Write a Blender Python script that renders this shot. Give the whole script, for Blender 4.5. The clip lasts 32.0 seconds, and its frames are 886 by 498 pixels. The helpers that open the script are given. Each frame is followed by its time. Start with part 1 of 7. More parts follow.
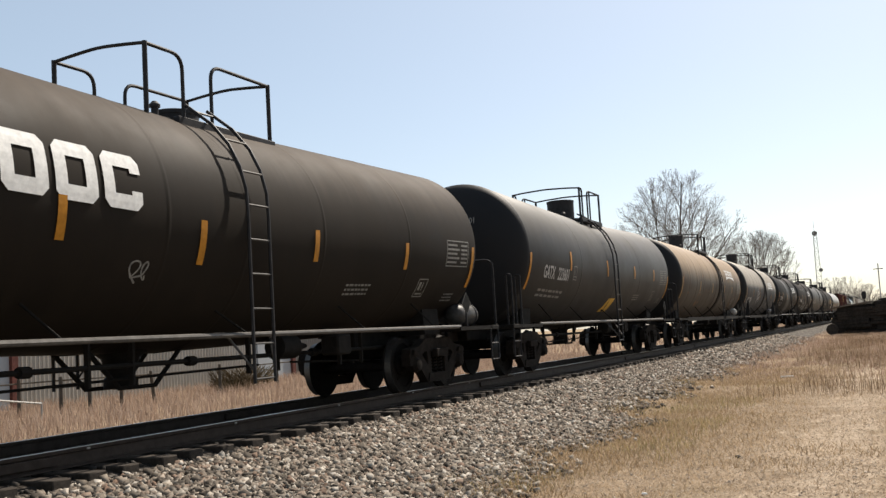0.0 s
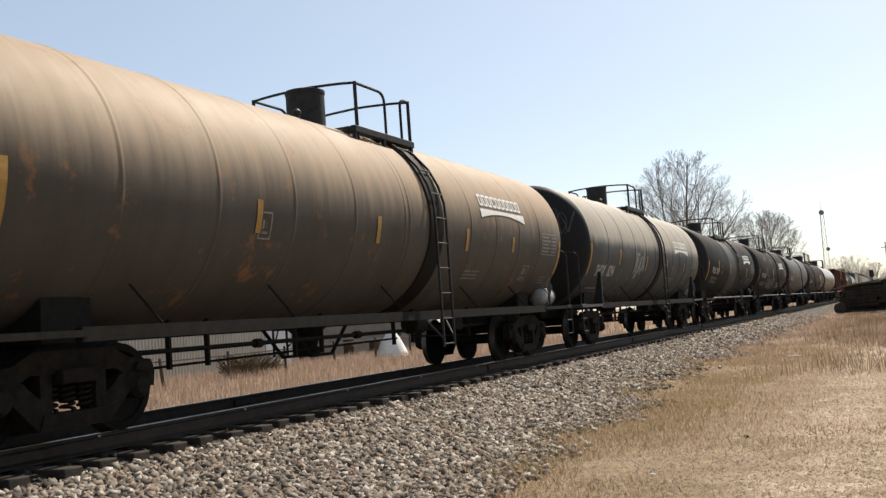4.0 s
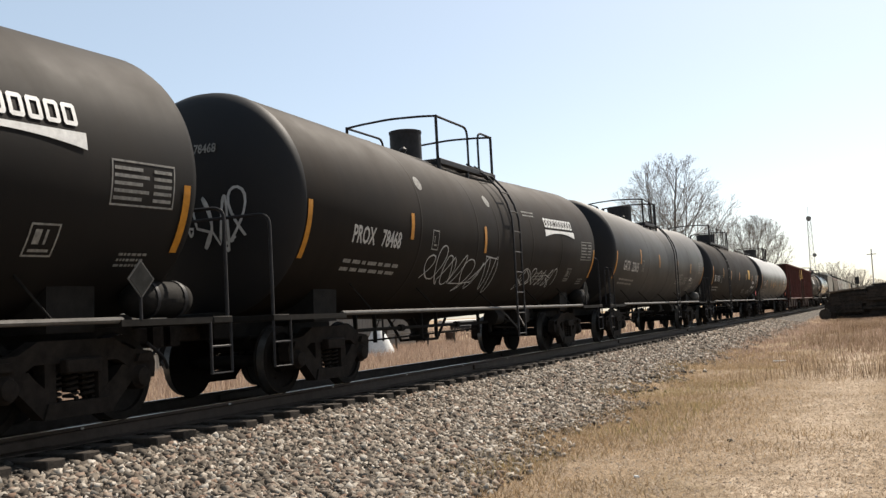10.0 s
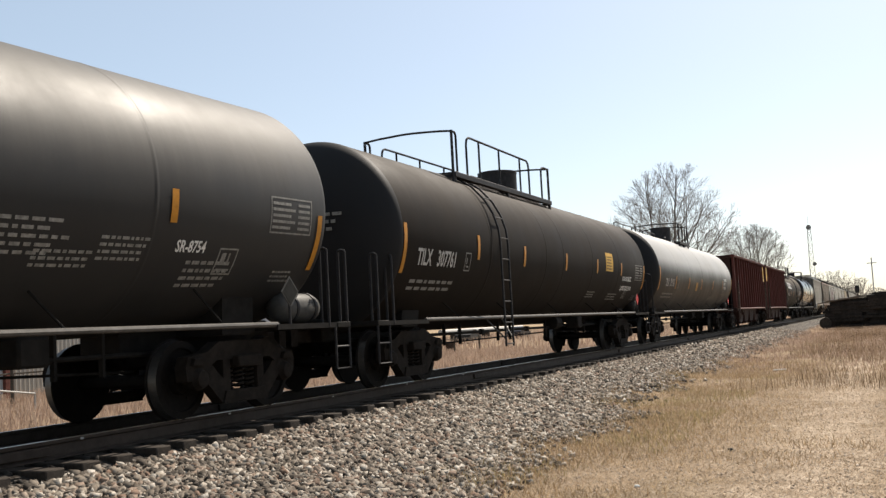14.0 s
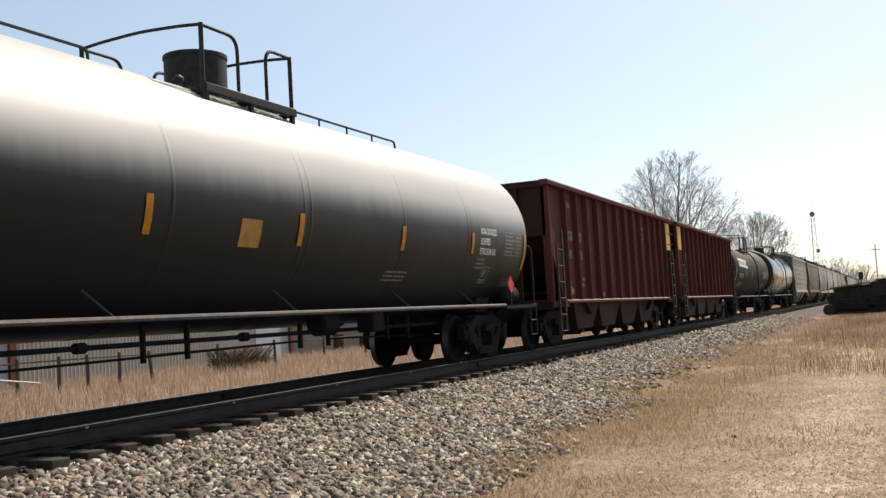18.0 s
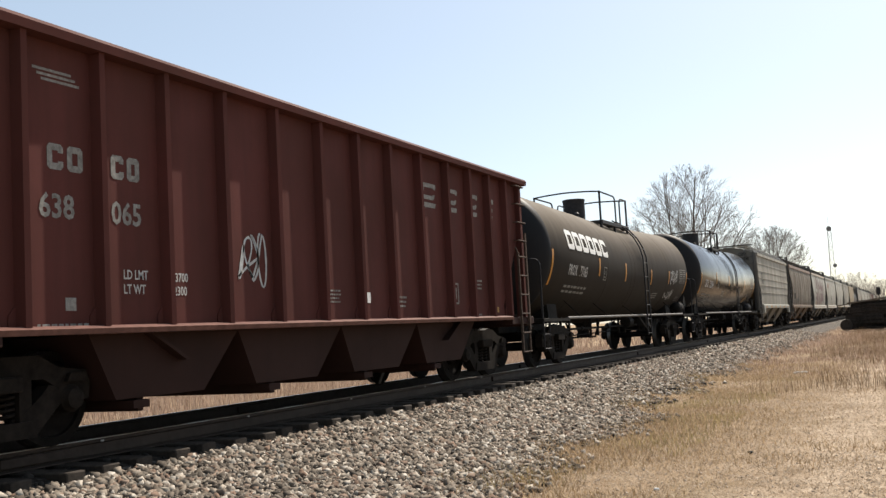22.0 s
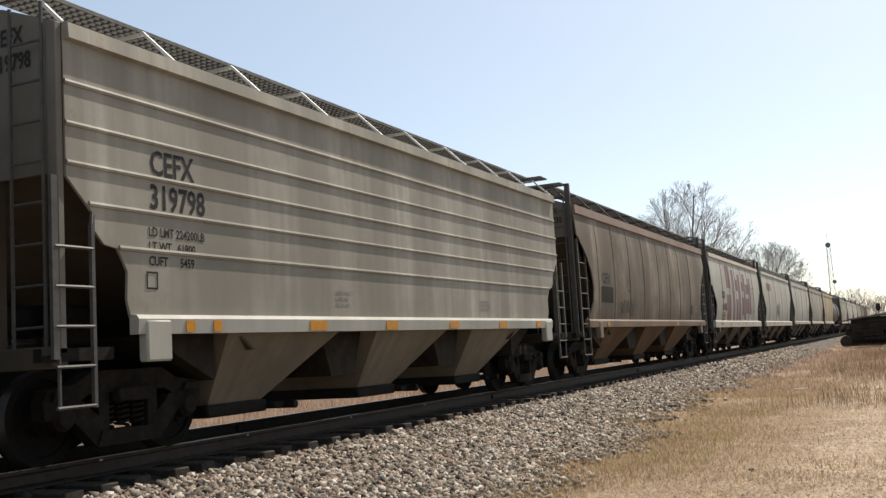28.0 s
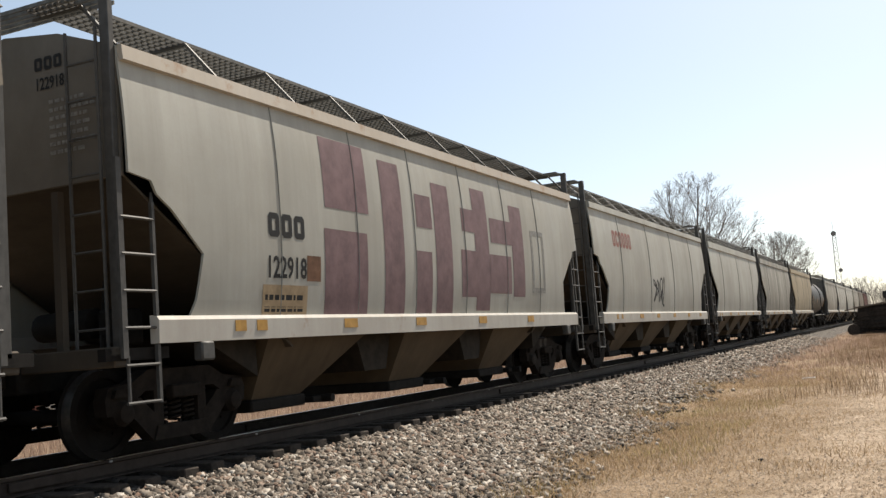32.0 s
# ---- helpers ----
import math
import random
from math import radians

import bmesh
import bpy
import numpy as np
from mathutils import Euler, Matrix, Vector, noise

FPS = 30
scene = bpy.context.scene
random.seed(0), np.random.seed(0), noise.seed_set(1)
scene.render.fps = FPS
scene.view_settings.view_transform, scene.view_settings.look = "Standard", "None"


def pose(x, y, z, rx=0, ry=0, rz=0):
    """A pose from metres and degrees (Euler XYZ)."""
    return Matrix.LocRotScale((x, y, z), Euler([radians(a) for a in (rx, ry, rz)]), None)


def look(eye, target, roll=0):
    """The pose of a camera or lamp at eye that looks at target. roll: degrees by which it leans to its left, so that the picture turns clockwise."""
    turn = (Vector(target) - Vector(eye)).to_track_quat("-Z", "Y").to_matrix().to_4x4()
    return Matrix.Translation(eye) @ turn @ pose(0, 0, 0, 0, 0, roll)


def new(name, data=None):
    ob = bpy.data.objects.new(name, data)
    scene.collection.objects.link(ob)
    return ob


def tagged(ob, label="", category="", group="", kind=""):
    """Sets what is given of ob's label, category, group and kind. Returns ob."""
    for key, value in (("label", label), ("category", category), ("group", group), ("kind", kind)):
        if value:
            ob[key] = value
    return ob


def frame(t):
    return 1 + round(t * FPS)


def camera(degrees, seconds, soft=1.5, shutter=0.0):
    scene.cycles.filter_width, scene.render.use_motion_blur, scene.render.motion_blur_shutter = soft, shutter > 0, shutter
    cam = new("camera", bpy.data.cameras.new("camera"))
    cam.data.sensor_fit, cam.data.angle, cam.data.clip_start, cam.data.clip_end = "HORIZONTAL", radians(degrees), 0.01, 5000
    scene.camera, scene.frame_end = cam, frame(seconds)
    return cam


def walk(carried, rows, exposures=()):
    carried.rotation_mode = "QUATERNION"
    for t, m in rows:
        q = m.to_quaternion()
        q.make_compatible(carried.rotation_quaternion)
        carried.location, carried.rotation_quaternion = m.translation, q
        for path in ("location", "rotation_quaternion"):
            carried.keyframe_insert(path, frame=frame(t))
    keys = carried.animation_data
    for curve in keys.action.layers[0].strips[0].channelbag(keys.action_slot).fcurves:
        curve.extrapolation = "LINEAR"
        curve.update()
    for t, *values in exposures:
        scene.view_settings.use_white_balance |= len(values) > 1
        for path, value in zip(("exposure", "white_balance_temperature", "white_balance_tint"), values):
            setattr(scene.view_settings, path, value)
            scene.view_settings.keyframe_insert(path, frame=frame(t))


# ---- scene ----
# World: the track runs along +Y (away from the camera), rail tops at z = 0, track centre at x = 0.
# The camera stands beside the line at x = 8.34; the train rolls towards -Y.
cam = camera(48.0, 32.0, soft=1.4)
EYE = (8.34, 0.0, 0.89)
PATH = [
    (0, 24.204, 5.047, 3.368),
    (0.5, 24.210, 5.014, 3.653),
    (1, 24.130, 4.905, 3.677),
    (1.5, 24.199, 4.703, 3.689),
    (2, 24.179, 4.507, 3.799),
    (2.5, 24.268, 4.298, 3.849),
    (4.5, 24.697, 4.162, 4.114),
    (5, 24.704, 4.179, 4.018),
    (5.5, 24.705, 4.117, 4.432),
    (6, 24.896, 3.904, 4.421),
    (6.5, 24.868, 3.727, 4.137),
    (7, 24.803, 3.695, 3.434),
    (7.5, 24.536, 3.840, 3.569),
    (8, 24.418, 4.020, 3.461),
    (8.5, 24.155, 4.129, 3.471),
    (9, 23.885, 4.170, 3.460),
    (9.5, 23.867, 4.177, 3.131),
    (10, 23.861, 4.035, 3.036),
    (10.5, 23.891, 3.938, 3.049),
    (11, 23.951, 3.904, 3.240),
    (11.5, 23.987, 3.790, 3.370),
    (12, 24.123, 3.609, 3.332),
    (12.5, 24.309, 3.719, 3.292),
    (13, 24.154, 4.035, 3.200),
    (13.5, 24.022, 4.367, 3.053),
    (14, 23.867, 4.562, 3.088),
    (14.5, 23.760, 4.528, 3.231),
    (16.5, 24.102, 3.874, 3.262),
    (17, 24.165, 3.793, 3.245),
    (17.5, 24.107, 3.820, 3.256),
    (18, 24.068, 3.909, 3.320),
    (18.5, 24.059, 3.932, 3.221),
    (19, 24.323, 3.957, 3.102),
    (19.5, 24.720, 4.178, 2.845),
    (20, 24.915, 4.614, 3.288),
    (20.5, 25.046, 4.943, 3.366),
    (21, 24.874, 5.041, 3.258),
    (21.5, 24.878, 4.993, 2.936),
    (22, 24.903, 4.763, 3.161),
    (22.5, 24.957, 4.570, 3.269),
    (23, 25.020, 4.402, 3.183),
    (23.5, 25.094, 4.315, 2.963),
    (24, 25.191, 4.303, 2.330),
    (24.5, 25.172, 4.277, 2.377),
    (25, 25.213, 4.278, 2.709),
    (25.5, 25.140, 4.267, 2.893),
    (27.5, 24.816, 5.594, 2.982),
    (28, 24.882, 5.769, 3.341),
    (28.5, 25.108, 5.776, 3.570),
    (29, 25.227, 5.749, 3.757),
    (29.5, 25.293, 5.819, 3.972),
    (30, 25.352, 5.781, 4.010),
    (30.5, 25.358, 5.622, 4.016),
    (31, 25.373, 5.535, 4.152),
    (31.5, 25.289, 5.415, 4.314),
    (32, 25.273, 5.554, 4.387),
]
walk(cam, [(t, pose(*EYE, 90 + p, r, y)) for t, y, p, r in PATH], [(t, e, 6950, 11.5) for t, e in ((0, 0.66), (5, 0.68), (8, 0.76), (12, 0.75), (18, 0.74), (19.3, 0.80), (20.3, 0.89), (21.8, 0.82), (24, 0.78), (28, 0.72), (30, 0.73), (32, 0.76))])

# how far the train has rolled, every two seconds
RUN = [-0.00, 15.35, 30.68, 46.03, 61.35, 76.60, 92.10, 107.70, 123.28, 138.83, 154.55, 170.42, 186.19, 202.00, 217.88, 233.90, 250.36]


def rolled(t):
    i = min(int(t // 2), len(RUN) - 2)
    a = (t - 2 * i) / 2
    m = [(RUN[min(max(k + 1, 0), len(RUN) - 1)] - RUN[min(max(k - 1, 0), len(RUN) - 1)]) / (2 if 0 < k < len(RUN) - 1 else 1) for k in (i, i + 1)]
    return ((2 * a**3 - 3 * a**2 + 1) * RUN[i] + (a**3 - 2 * a**2 + a) * m[0] + (3 * a**2 - 2 * a**3) * RUN[i + 1] + (a**3 - a**2) * m[1])


# ---- light ----
SUN_EL, SUN_AZ = 48.0, 11.0  # degrees; azimuth from +Y towards +X
world = bpy.data.worlds.new("world")
scene.world = world
world.use_nodes = True
wn = world.node_tree.nodes
sky = wn.new("ShaderNodeTexSky")
sky.sky_type, sky.sun_disc = "NISHITA", False
sky.sun_elevation, sky.sun_rotation = radians(SUN_EL), radians(SUN_AZ)
sky.air_density, sky.dust_density, sky.ozone_density, sky.altitude = 0.8, 1.3, 1.0, 200
wn["Background"].inputs["Strength"].default_value = 0.090
# thin even haze over the clear sky
haze = wn.new("ShaderNodeMix")
haze.data_type = "RGBA"
haze.inputs[0].default_value, haze.inputs[7].default_value = 0.25, (5.9, 7.4, 7.9, 1)
world.node_tree.links.new(sky.outputs[0], haze.inputs[6])
world.node_tree.links.new(haze.outputs[2], wn["Background"].inputs["Color"])
sun = new("sun", bpy.data.lights.new("sun", "SUN"))
sun.data.energy, sun.data.angle, sun.data.color = 5.0, radians(0.53), (1.0, 0.95, 0.87)
sa, se = radians(SUN_AZ), radians(SUN_EL)
sun.matrix_world = look((0, 0, 60), (-60 * math.cos(se) * math.sin(sa), -60 * math.cos(se) * math.cos(sa), 60 - 60 * math.sin(se)))

# ---- materials ----
def material(name, rough=0.6, metal=0.0, spec=0.5):
    m = bpy.data.materials.new(name)
    m.use_nodes = True
    b = m.node_tree.nodes["Principled BSDF"]
    b.inputs["Roughness"].default_value, b.inputs["Metallic"].default_value = rough, metal
    b.inputs["Specular IOR Level"].default_value = spec
    return m, m.node_tree.nodes, m.node_tree.links, b


def coords(nodes, links, scale=(1, 1, 1), kind="Object"):
    tc, mp = nodes.new("ShaderNodeTexCoord"), nodes.new("ShaderNodeMapping")
    mp.inputs["Scale"].default_value = scale
    links.new(tc.outputs[kind], mp.inputs[0])
    return mp.outputs[0]


def noise_tex(nodes, links, vec, scale, detail=5, rough=0.6):
    n = nodes.new("ShaderNodeTexNoise")
    n.inputs["Scale"].default_value, n.inputs["Detail"].default_value, n.inputs["Roughness"].default_value = scale, detail, rough
    links.new(vec, n.inputs["Vector"])
    return n.outputs[0]


def ramp(nodes, links, fac, stops):
    r = nodes.new("ShaderNodeValToRGB")
    e = r.color_ramp.elements
    while len(e) < len(stops):
        e.new(0.5)
    for el, (p, c) in zip(e, stops):
        el.position, el.color = p, (*c, 1) if len(c) == 3 else c
    links.new(fac, r.inputs[0])
    return r.outputs[0]


def mix(nodes, links, fac, a, b, kind="MIX"):
    x = nodes.new("ShaderNodeMix")
    x.data_type, x.blend_type = "RGBA", kind
    for sock, v in ((x.inputs[0], fac), (x.inputs[6], a), (x.inputs[7], b)):
        if isinstance(v, (int, float)):
            sock.default_value = v
        elif isinstance(v, tuple):
            sock.default_value = (*v, 1)
        else:
            links.new(v, sock)
    return x.outputs[2]


def bump(nodes, links, height, b, strength=0.3, distance=0.01):
    n = nodes.new("ShaderNodeBump")
    n.inputs["Strength"].default_value, n.inputs["Distance"].default_value = strength, distance
    links.new(height, n.inputs["Height"])
    links.new(n.outputs[0], b.inputs["Normal"])


def g(v):
    return (0, 0, 0) if v == 0 else (v, v, v)


def paint(name, colour, dirt=(0.16, 0.13, 0.10), amount=0.5, rough=0.5, streak=0.5, rust=0.0, rust_colour=(0.20, 0.085, 0.03), seed=0.0, dust_and_light=None, spec=0.10, wide=0.0, ragged=0.45):
    """Weathered car paint: dust in broad patches, vertical run-off streaks, patches of rust, fine grain."""
    m, n, l, b = material(name, rough, 0.0, spec)
    v = coords(n, l)
    tc = n.new("ShaderNodeVectorMath")
    tc.operation = "ADD"
    tc.inputs[1].default_value = (seed, seed * 1.7, seed * 0.6)
    l.new(v, tc.inputs[0])
    v = tc.outputs[0]
    st = n.new("ShaderNodeMapping")
    st.inputs["Scale"].default_value = (1.0, 5.0, 0.35)
    l.new(v, st.inputs[0])
    broad = ramp(n, l, noise_tex(n, l, v, 0.7, 6, 0.65), [(0.35, g(0.0)), (0.72, g(1.0))])
    lines = ramp(n, l, noise_tex(n, l, st.outputs[0], 1.1, 5, 0.7), [(0.42, g(0.0)), (0.75, g(1.0))])
    grain = ramp(n, l, noise_tex(n, l, v, 28, 4, 0.7), [(0.3, g(0.75)), (0.7, g(1.0))])
    c = mix(n, l, grain, tuple(x * 0.8 for x in colour), colour)
    f1 = n.new("ShaderNodeMath"); f1.operation = "MULTIPLY"; f1.inputs[1].default_value = amount
    l.new(broad, f1.inputs[0])
    c = mix(n, l, f1.outputs[0], c, dirt)
    f2 = n.new("ShaderNodeMath"); f2.operation = "MULTIPLY"; f2.inputs[1].default_value = streak * 0.6
    l.new(lines, f2.inputs[0])
    c = mix(n, l, f2.outputs[0], c, tuple(0.6 * x + 0.25 * y for x, y in zip(dirt, colour)))
    if wide:
        wm = n.new("ShaderNodeMapping")
        wm.inputs["Scale"].default_value = (0.5, 1.3, 0.16)
        l.new(v, wm.inputs[0])
        wr = ramp(n, l, noise_tex(n, l, wm.outputs[0], 1.0, 3, 0.5), [(0.38, g(0.0)), (0.62, g(1.0))])
        f4 = n.new("ShaderNodeMath"); f4.operation = "MULTIPLY"; f4.inputs[1].default_value = wide
        l.new(wr, f4.inputs[0])
        c = mix(n, l, f4.outputs[0], c, tuple(0.35 * x + 0.35 * y for x, y in zip(colour, dirt)))
    if rust:
        rr = ramp(n, l, noise_tex(n, l, v, 1.7, 8, 0.72), [(0.62 - 0.18 * rust, g(0.0)), (0.80 - 0.12 * rust, g(1.0))])
        c = mix(n, l, rr, c, rust_colour)
    if dust_and_light:
        # upper half: dust, bleaching and sunlit sheen put into colour; ragged lower edge
        top, za, zb = dust_and_light
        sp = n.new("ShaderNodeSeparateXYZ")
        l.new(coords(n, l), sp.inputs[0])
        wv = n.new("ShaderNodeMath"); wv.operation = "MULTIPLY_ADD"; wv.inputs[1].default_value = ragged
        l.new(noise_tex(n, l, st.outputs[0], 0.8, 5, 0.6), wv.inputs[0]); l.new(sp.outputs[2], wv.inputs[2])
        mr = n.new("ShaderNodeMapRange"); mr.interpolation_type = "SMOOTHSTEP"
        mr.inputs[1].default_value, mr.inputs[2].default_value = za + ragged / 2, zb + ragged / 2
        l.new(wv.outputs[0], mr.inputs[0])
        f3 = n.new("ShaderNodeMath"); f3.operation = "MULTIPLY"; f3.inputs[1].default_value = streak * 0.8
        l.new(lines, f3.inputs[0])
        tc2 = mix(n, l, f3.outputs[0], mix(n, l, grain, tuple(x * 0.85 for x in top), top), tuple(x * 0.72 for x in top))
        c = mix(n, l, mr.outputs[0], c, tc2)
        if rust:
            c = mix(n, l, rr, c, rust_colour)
    l.new(c, b.inputs["Base Color"])
    rg = n.new("ShaderNodeMapRange")
    rg.inputs[3].default_value, rg.inputs[4].default_value = rough - 0.02, min(rough + 0.12, 0.95)
    l.new(broad, rg.inputs[0]); l.new(rg.outputs[0], b.inputs["Roughness"])
    bump(n, l, noise_tex(n, l, v, 3.0, 4, 0.5), b, 0.12, 0.02)
    return m


def plain(name, colour, rough=0.6, metal=0.0, vary=0.35, scale=9.0, bumpy=0.1, spec=0.12):
    m, n, l, b = material(name, rough, metal, spec)
    v = coords(n, l)
    f = ramp(n, l, noise_tex(n, l, v, scale, 5, 0.65), [(0.3, g(0.0)), (0.7, g(1.0))])
    l.new(mix(n, l, f, tuple(x * (1 - vary) for x in colour), tuple(min(1, x * (1 + vary * 0.5)) for x in colour)), b.inputs["Base Color"])
    bump(n, l, noise_tex(n, l, v, scale * 4, 4, 0.6), b, bumpy, 0.01)
    return m


M = {}
# Tank paints: lighter above mid height, the sun's sheen painted in with the dust.
M["black"] = paint("black_paint", (0.0085, 0.008, 0.0078), (0.019, 0.016, 0.0135), 0.7, 0.62, 0.6, seed=1.0, dust_and_light=((0.036, 0.030, 0.0245), 2.9, 3.9), spec=0.07, wide=0.3)
M["black_dusty"] = paint("dusty_black_paint", (0.0085, 0.0072, 0.0063), (0.026, 0.020, 0.0155), 0.8, 0.62, 1.1, seed=3.0, dust_and_light=((0.034, 0.0265, 0.0205), 2.8, 3.8), spec=0.06, wide=0.6)
M["black_brown"] = paint("brown_black_paint", (0.0135, 0.0112, 0.009), (0.028, 0.022, 0.0165), 0.8, 0.64, 0.9, seed=7.0, dust_and_light=((0.064, 0.049, 0.037), 2.8, 3.8), spec=0.06, wide=0.5)
M["black_tan"] = paint("tan_dusted_black_paint", (0.0165, 0.014, 0.0112), (0.036, 0.028, 0.021), 0.8, 0.64, 0.9, seed=17.0, dust_and_light=((0.098, 0.079, 0.058), 2.5, 3.6), spec=0.07, wide=0.4)
M["black_glossy"] = paint("glossy_black_paint", (0.0045, 0.0055, 0.0075), (0.009, 0.0085, 0.008), 0.25, 0.16, 0.15, seed=11.0, spec=0.27)
M["char"] = paint("charcoal_paint", (0.019, 0.0195, 0.0205), (0.034, 0.031, 0.028), 0.6, 0.52, 0.4, seed=5.0, dust_and_light=((0.088, 0.082, 0.073), 2.5, 3.5), ragged=0.3, spec=0.16, wide=0.25)
M["tan"] = paint("tan_rusty_paint", (0.085, 0.074, 0.062), (0.055, 0.044, 0.034), 0.6, 0.6, 0.9, 0.22, (0.23, 0.115, 0.05), seed=2.0, dust_and_light=((0.31, 0.235, 0.165), 2.4, 3.3), ragged=0.7)
M["pale"] = paint("pale_cream_stained_paint", (0.078, 0.082, 0.088), (0.046, 0.044, 0.042), 0.5, 0.55, 0.8, 0.10, (0.27, 0.165, 0.095), seed=8.0, dust_and_light=((0.33, 0.30, 0.255), 2.50, 2.85), ragged=0.30, spec=0.07, wide=0.3)
# Sheen of sun and sky is put into this pale top, with dust.
M["white"] = paint("satin_black_tank_paint_dusty_lit_top", (0.0085, 0.0085, 0.009), (0.013, 0.0125, 0.012), 0.4, 0.42, 0.06, seed=4.0, dust_and_light=((0.36, 0.35, 0.33), 2.35, 2.95), spec=0.2, ragged=0.10)
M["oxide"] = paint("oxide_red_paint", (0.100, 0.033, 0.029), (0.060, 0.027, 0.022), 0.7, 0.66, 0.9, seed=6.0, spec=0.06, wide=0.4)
# Oxide again, a third as bright: shade of ends and bays painted in.
M["oxide_shaded"] = paint("oxide_shaded_paint", (0.034, 0.0155, 0.0125), (0.019, 0.012, 0.010), 0.6, 0.7, 0.5, seed=9.0, spec=0.1)
M["grey"] = paint("light_grey_hopper_paint", (0.36, 0.345, 0.30), (0.15, 0.132, 0.104), 0.7, 0.55, 1.2, 0.04, (0.176, 0.112, 0.064), seed=12.0, wide=0.8, spec=0.12)
M["grey2"] = paint("pale_grey_hopper_paint", (0.381, 0.376, 0.339), (0.257, 0.242, 0.203), 0.5, 0.55, 0.7, seed=14.0, wide=0.35)
M["brown"] = paint("brown_stained_hopper_paint", (0.27, 0.23, 0.183), (0.032, 0.026, 0.020), 0.78, 0.6, 1.5, 0.36, (0.19, 0.088, 0.050), seed=15.0, wide=1.0, spec=0.1)
M["tan_hopper"] = paint("tan_hopper_paint", (0.328, 0.273, 0.187), (0.195, 0.156, 0.109), 0.6, 0.6, 0.8, seed=16.0)
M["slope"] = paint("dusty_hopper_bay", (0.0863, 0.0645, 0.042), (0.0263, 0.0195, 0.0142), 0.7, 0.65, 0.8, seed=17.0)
M["headblack"] = paint("black_tank_head", (0.014, 0.0148, 0.017), (0.026, 0.024, 0.022), 0.5, 0.55, 0.4, seed=18.0)
M["rung2"] = plain("grey_ladder_iron", (0.075, 0.073, 0.069), 0.55, 0.1, 0.3, 8, 0.1)
M["steel"] = plain("grimy_steel", (0.014, 0.0125, 0.011), 0.8, 0.0, 0.5, 6, 0.25, 0.1)
M["truck"] = plain("rusty_cast_steel", (0.0175, 0.014, 0.0115), 0.85, 0.0, 0.55, 8, 0.3, 0.08)
M["wheel"] = plain("worn_wheel_steel", (0.0095, 0.008, 0.007), 0.75, 0.1, 0.5, 12, 0.2, 0.08)
M["tread"] = plain("polished_tread", (0.11, 0.105, 0.10), 0.45, 0.8, 0.2, 20, 0.05)
M["iron"] = plain("dark_painted_iron", (0.0263, 0.0255, 0.027), 0.55, 0.0, 0.4, 10, 0.1)
M["galv"] = plain("pale_galvanised_steel", (0.32, 0.312, 0.296), 0.6, 0.2, 0.3, 10, 0.1)
M["rustiron"] = plain("rusty_iron", (0.058, 0.040, 0.031), 0.8, 0.0, 0.5, 10, 0.2)
M["amber"] = plain("amber_reflective_tape", (0.43, 0.185, 0.022), 0.4, 0.0, 0.25, 14, 0.03)
M["amber_old"] = plain("faded_amber_tape", (0.357, 0.204, 0.0595), 0.5, 0.0, 0.3, 8, 0.03)
M["whitelet"] = plain("white_lettering", (0.651, 0.651, 0.634), 0.5, 0.0, 0.2, 14, 0.03)
M["fadedlet"] = plain("faded_lettering", (0.22, 0.215, 0.20), 0.6, 0.0, 0.5, 18, 0.03)
M["greylet"] = plain("weathered_white_lettering", (0.42, 0.415, 0.40), 0.55, 0.0, 0.35, 14, 0.03)
M["faintlet"] = plain("faint_chalk_marks", (0.065, 0.066, 0.068), 0.7, 0.0, 0.5, 18, 0.03)
M["blacklet"] = plain("black_lettering", (0.02, 0.02, 0.02), 0.6, 0.0, 0.3, 12, 0.03)
M["silver"] = plain("silver_graffiti_paint", (0.405, 0.414, 0.414), 0.45, 0.1, 0.3, 12, 0.03)
M["pink"] = plain("faded_plum_graffiti", (0.165, 0.108, 0.112), 0.6, 0.0, 0.3, 4, 0.03)
M["redlet"] = plain("faded_red_lettering", (0.25, 0.115, 0.095), 0.6, 0.0, 0.3, 8, 0.03)
M["red"] = plain("red_placard", (0.50, 0.03, 0.03), 0.45, 0.0, 0.15, 8, 0.03)
M["yellow"] = plain("yellow_panel_paint", (0.527, 0.306, 0.0425), 0.5, 0.0, 0.25, 5, 0.05)
M["whitetank"] = plain("white_reservoir_paint", (0.465, 0.458, 0.435), 0.4, 0.0, 0.25, 6, 0.05)
M["rail"] = plain("rusty_rail_steel", (0.045, 0.034, 0.028), 0.65, 0.3, 0.35, 7, 0.15)
M["railtop"] = plain("polished_rail_head", (0.40, 0.39, 0.38), 0.28, 1.0, 0.2, 10, 0.05)
M["tie"] = plain("creosoted_timber", (0.050, 0.041, 0.034), 0.9, 0.0, 0.5, 12, 0.5)


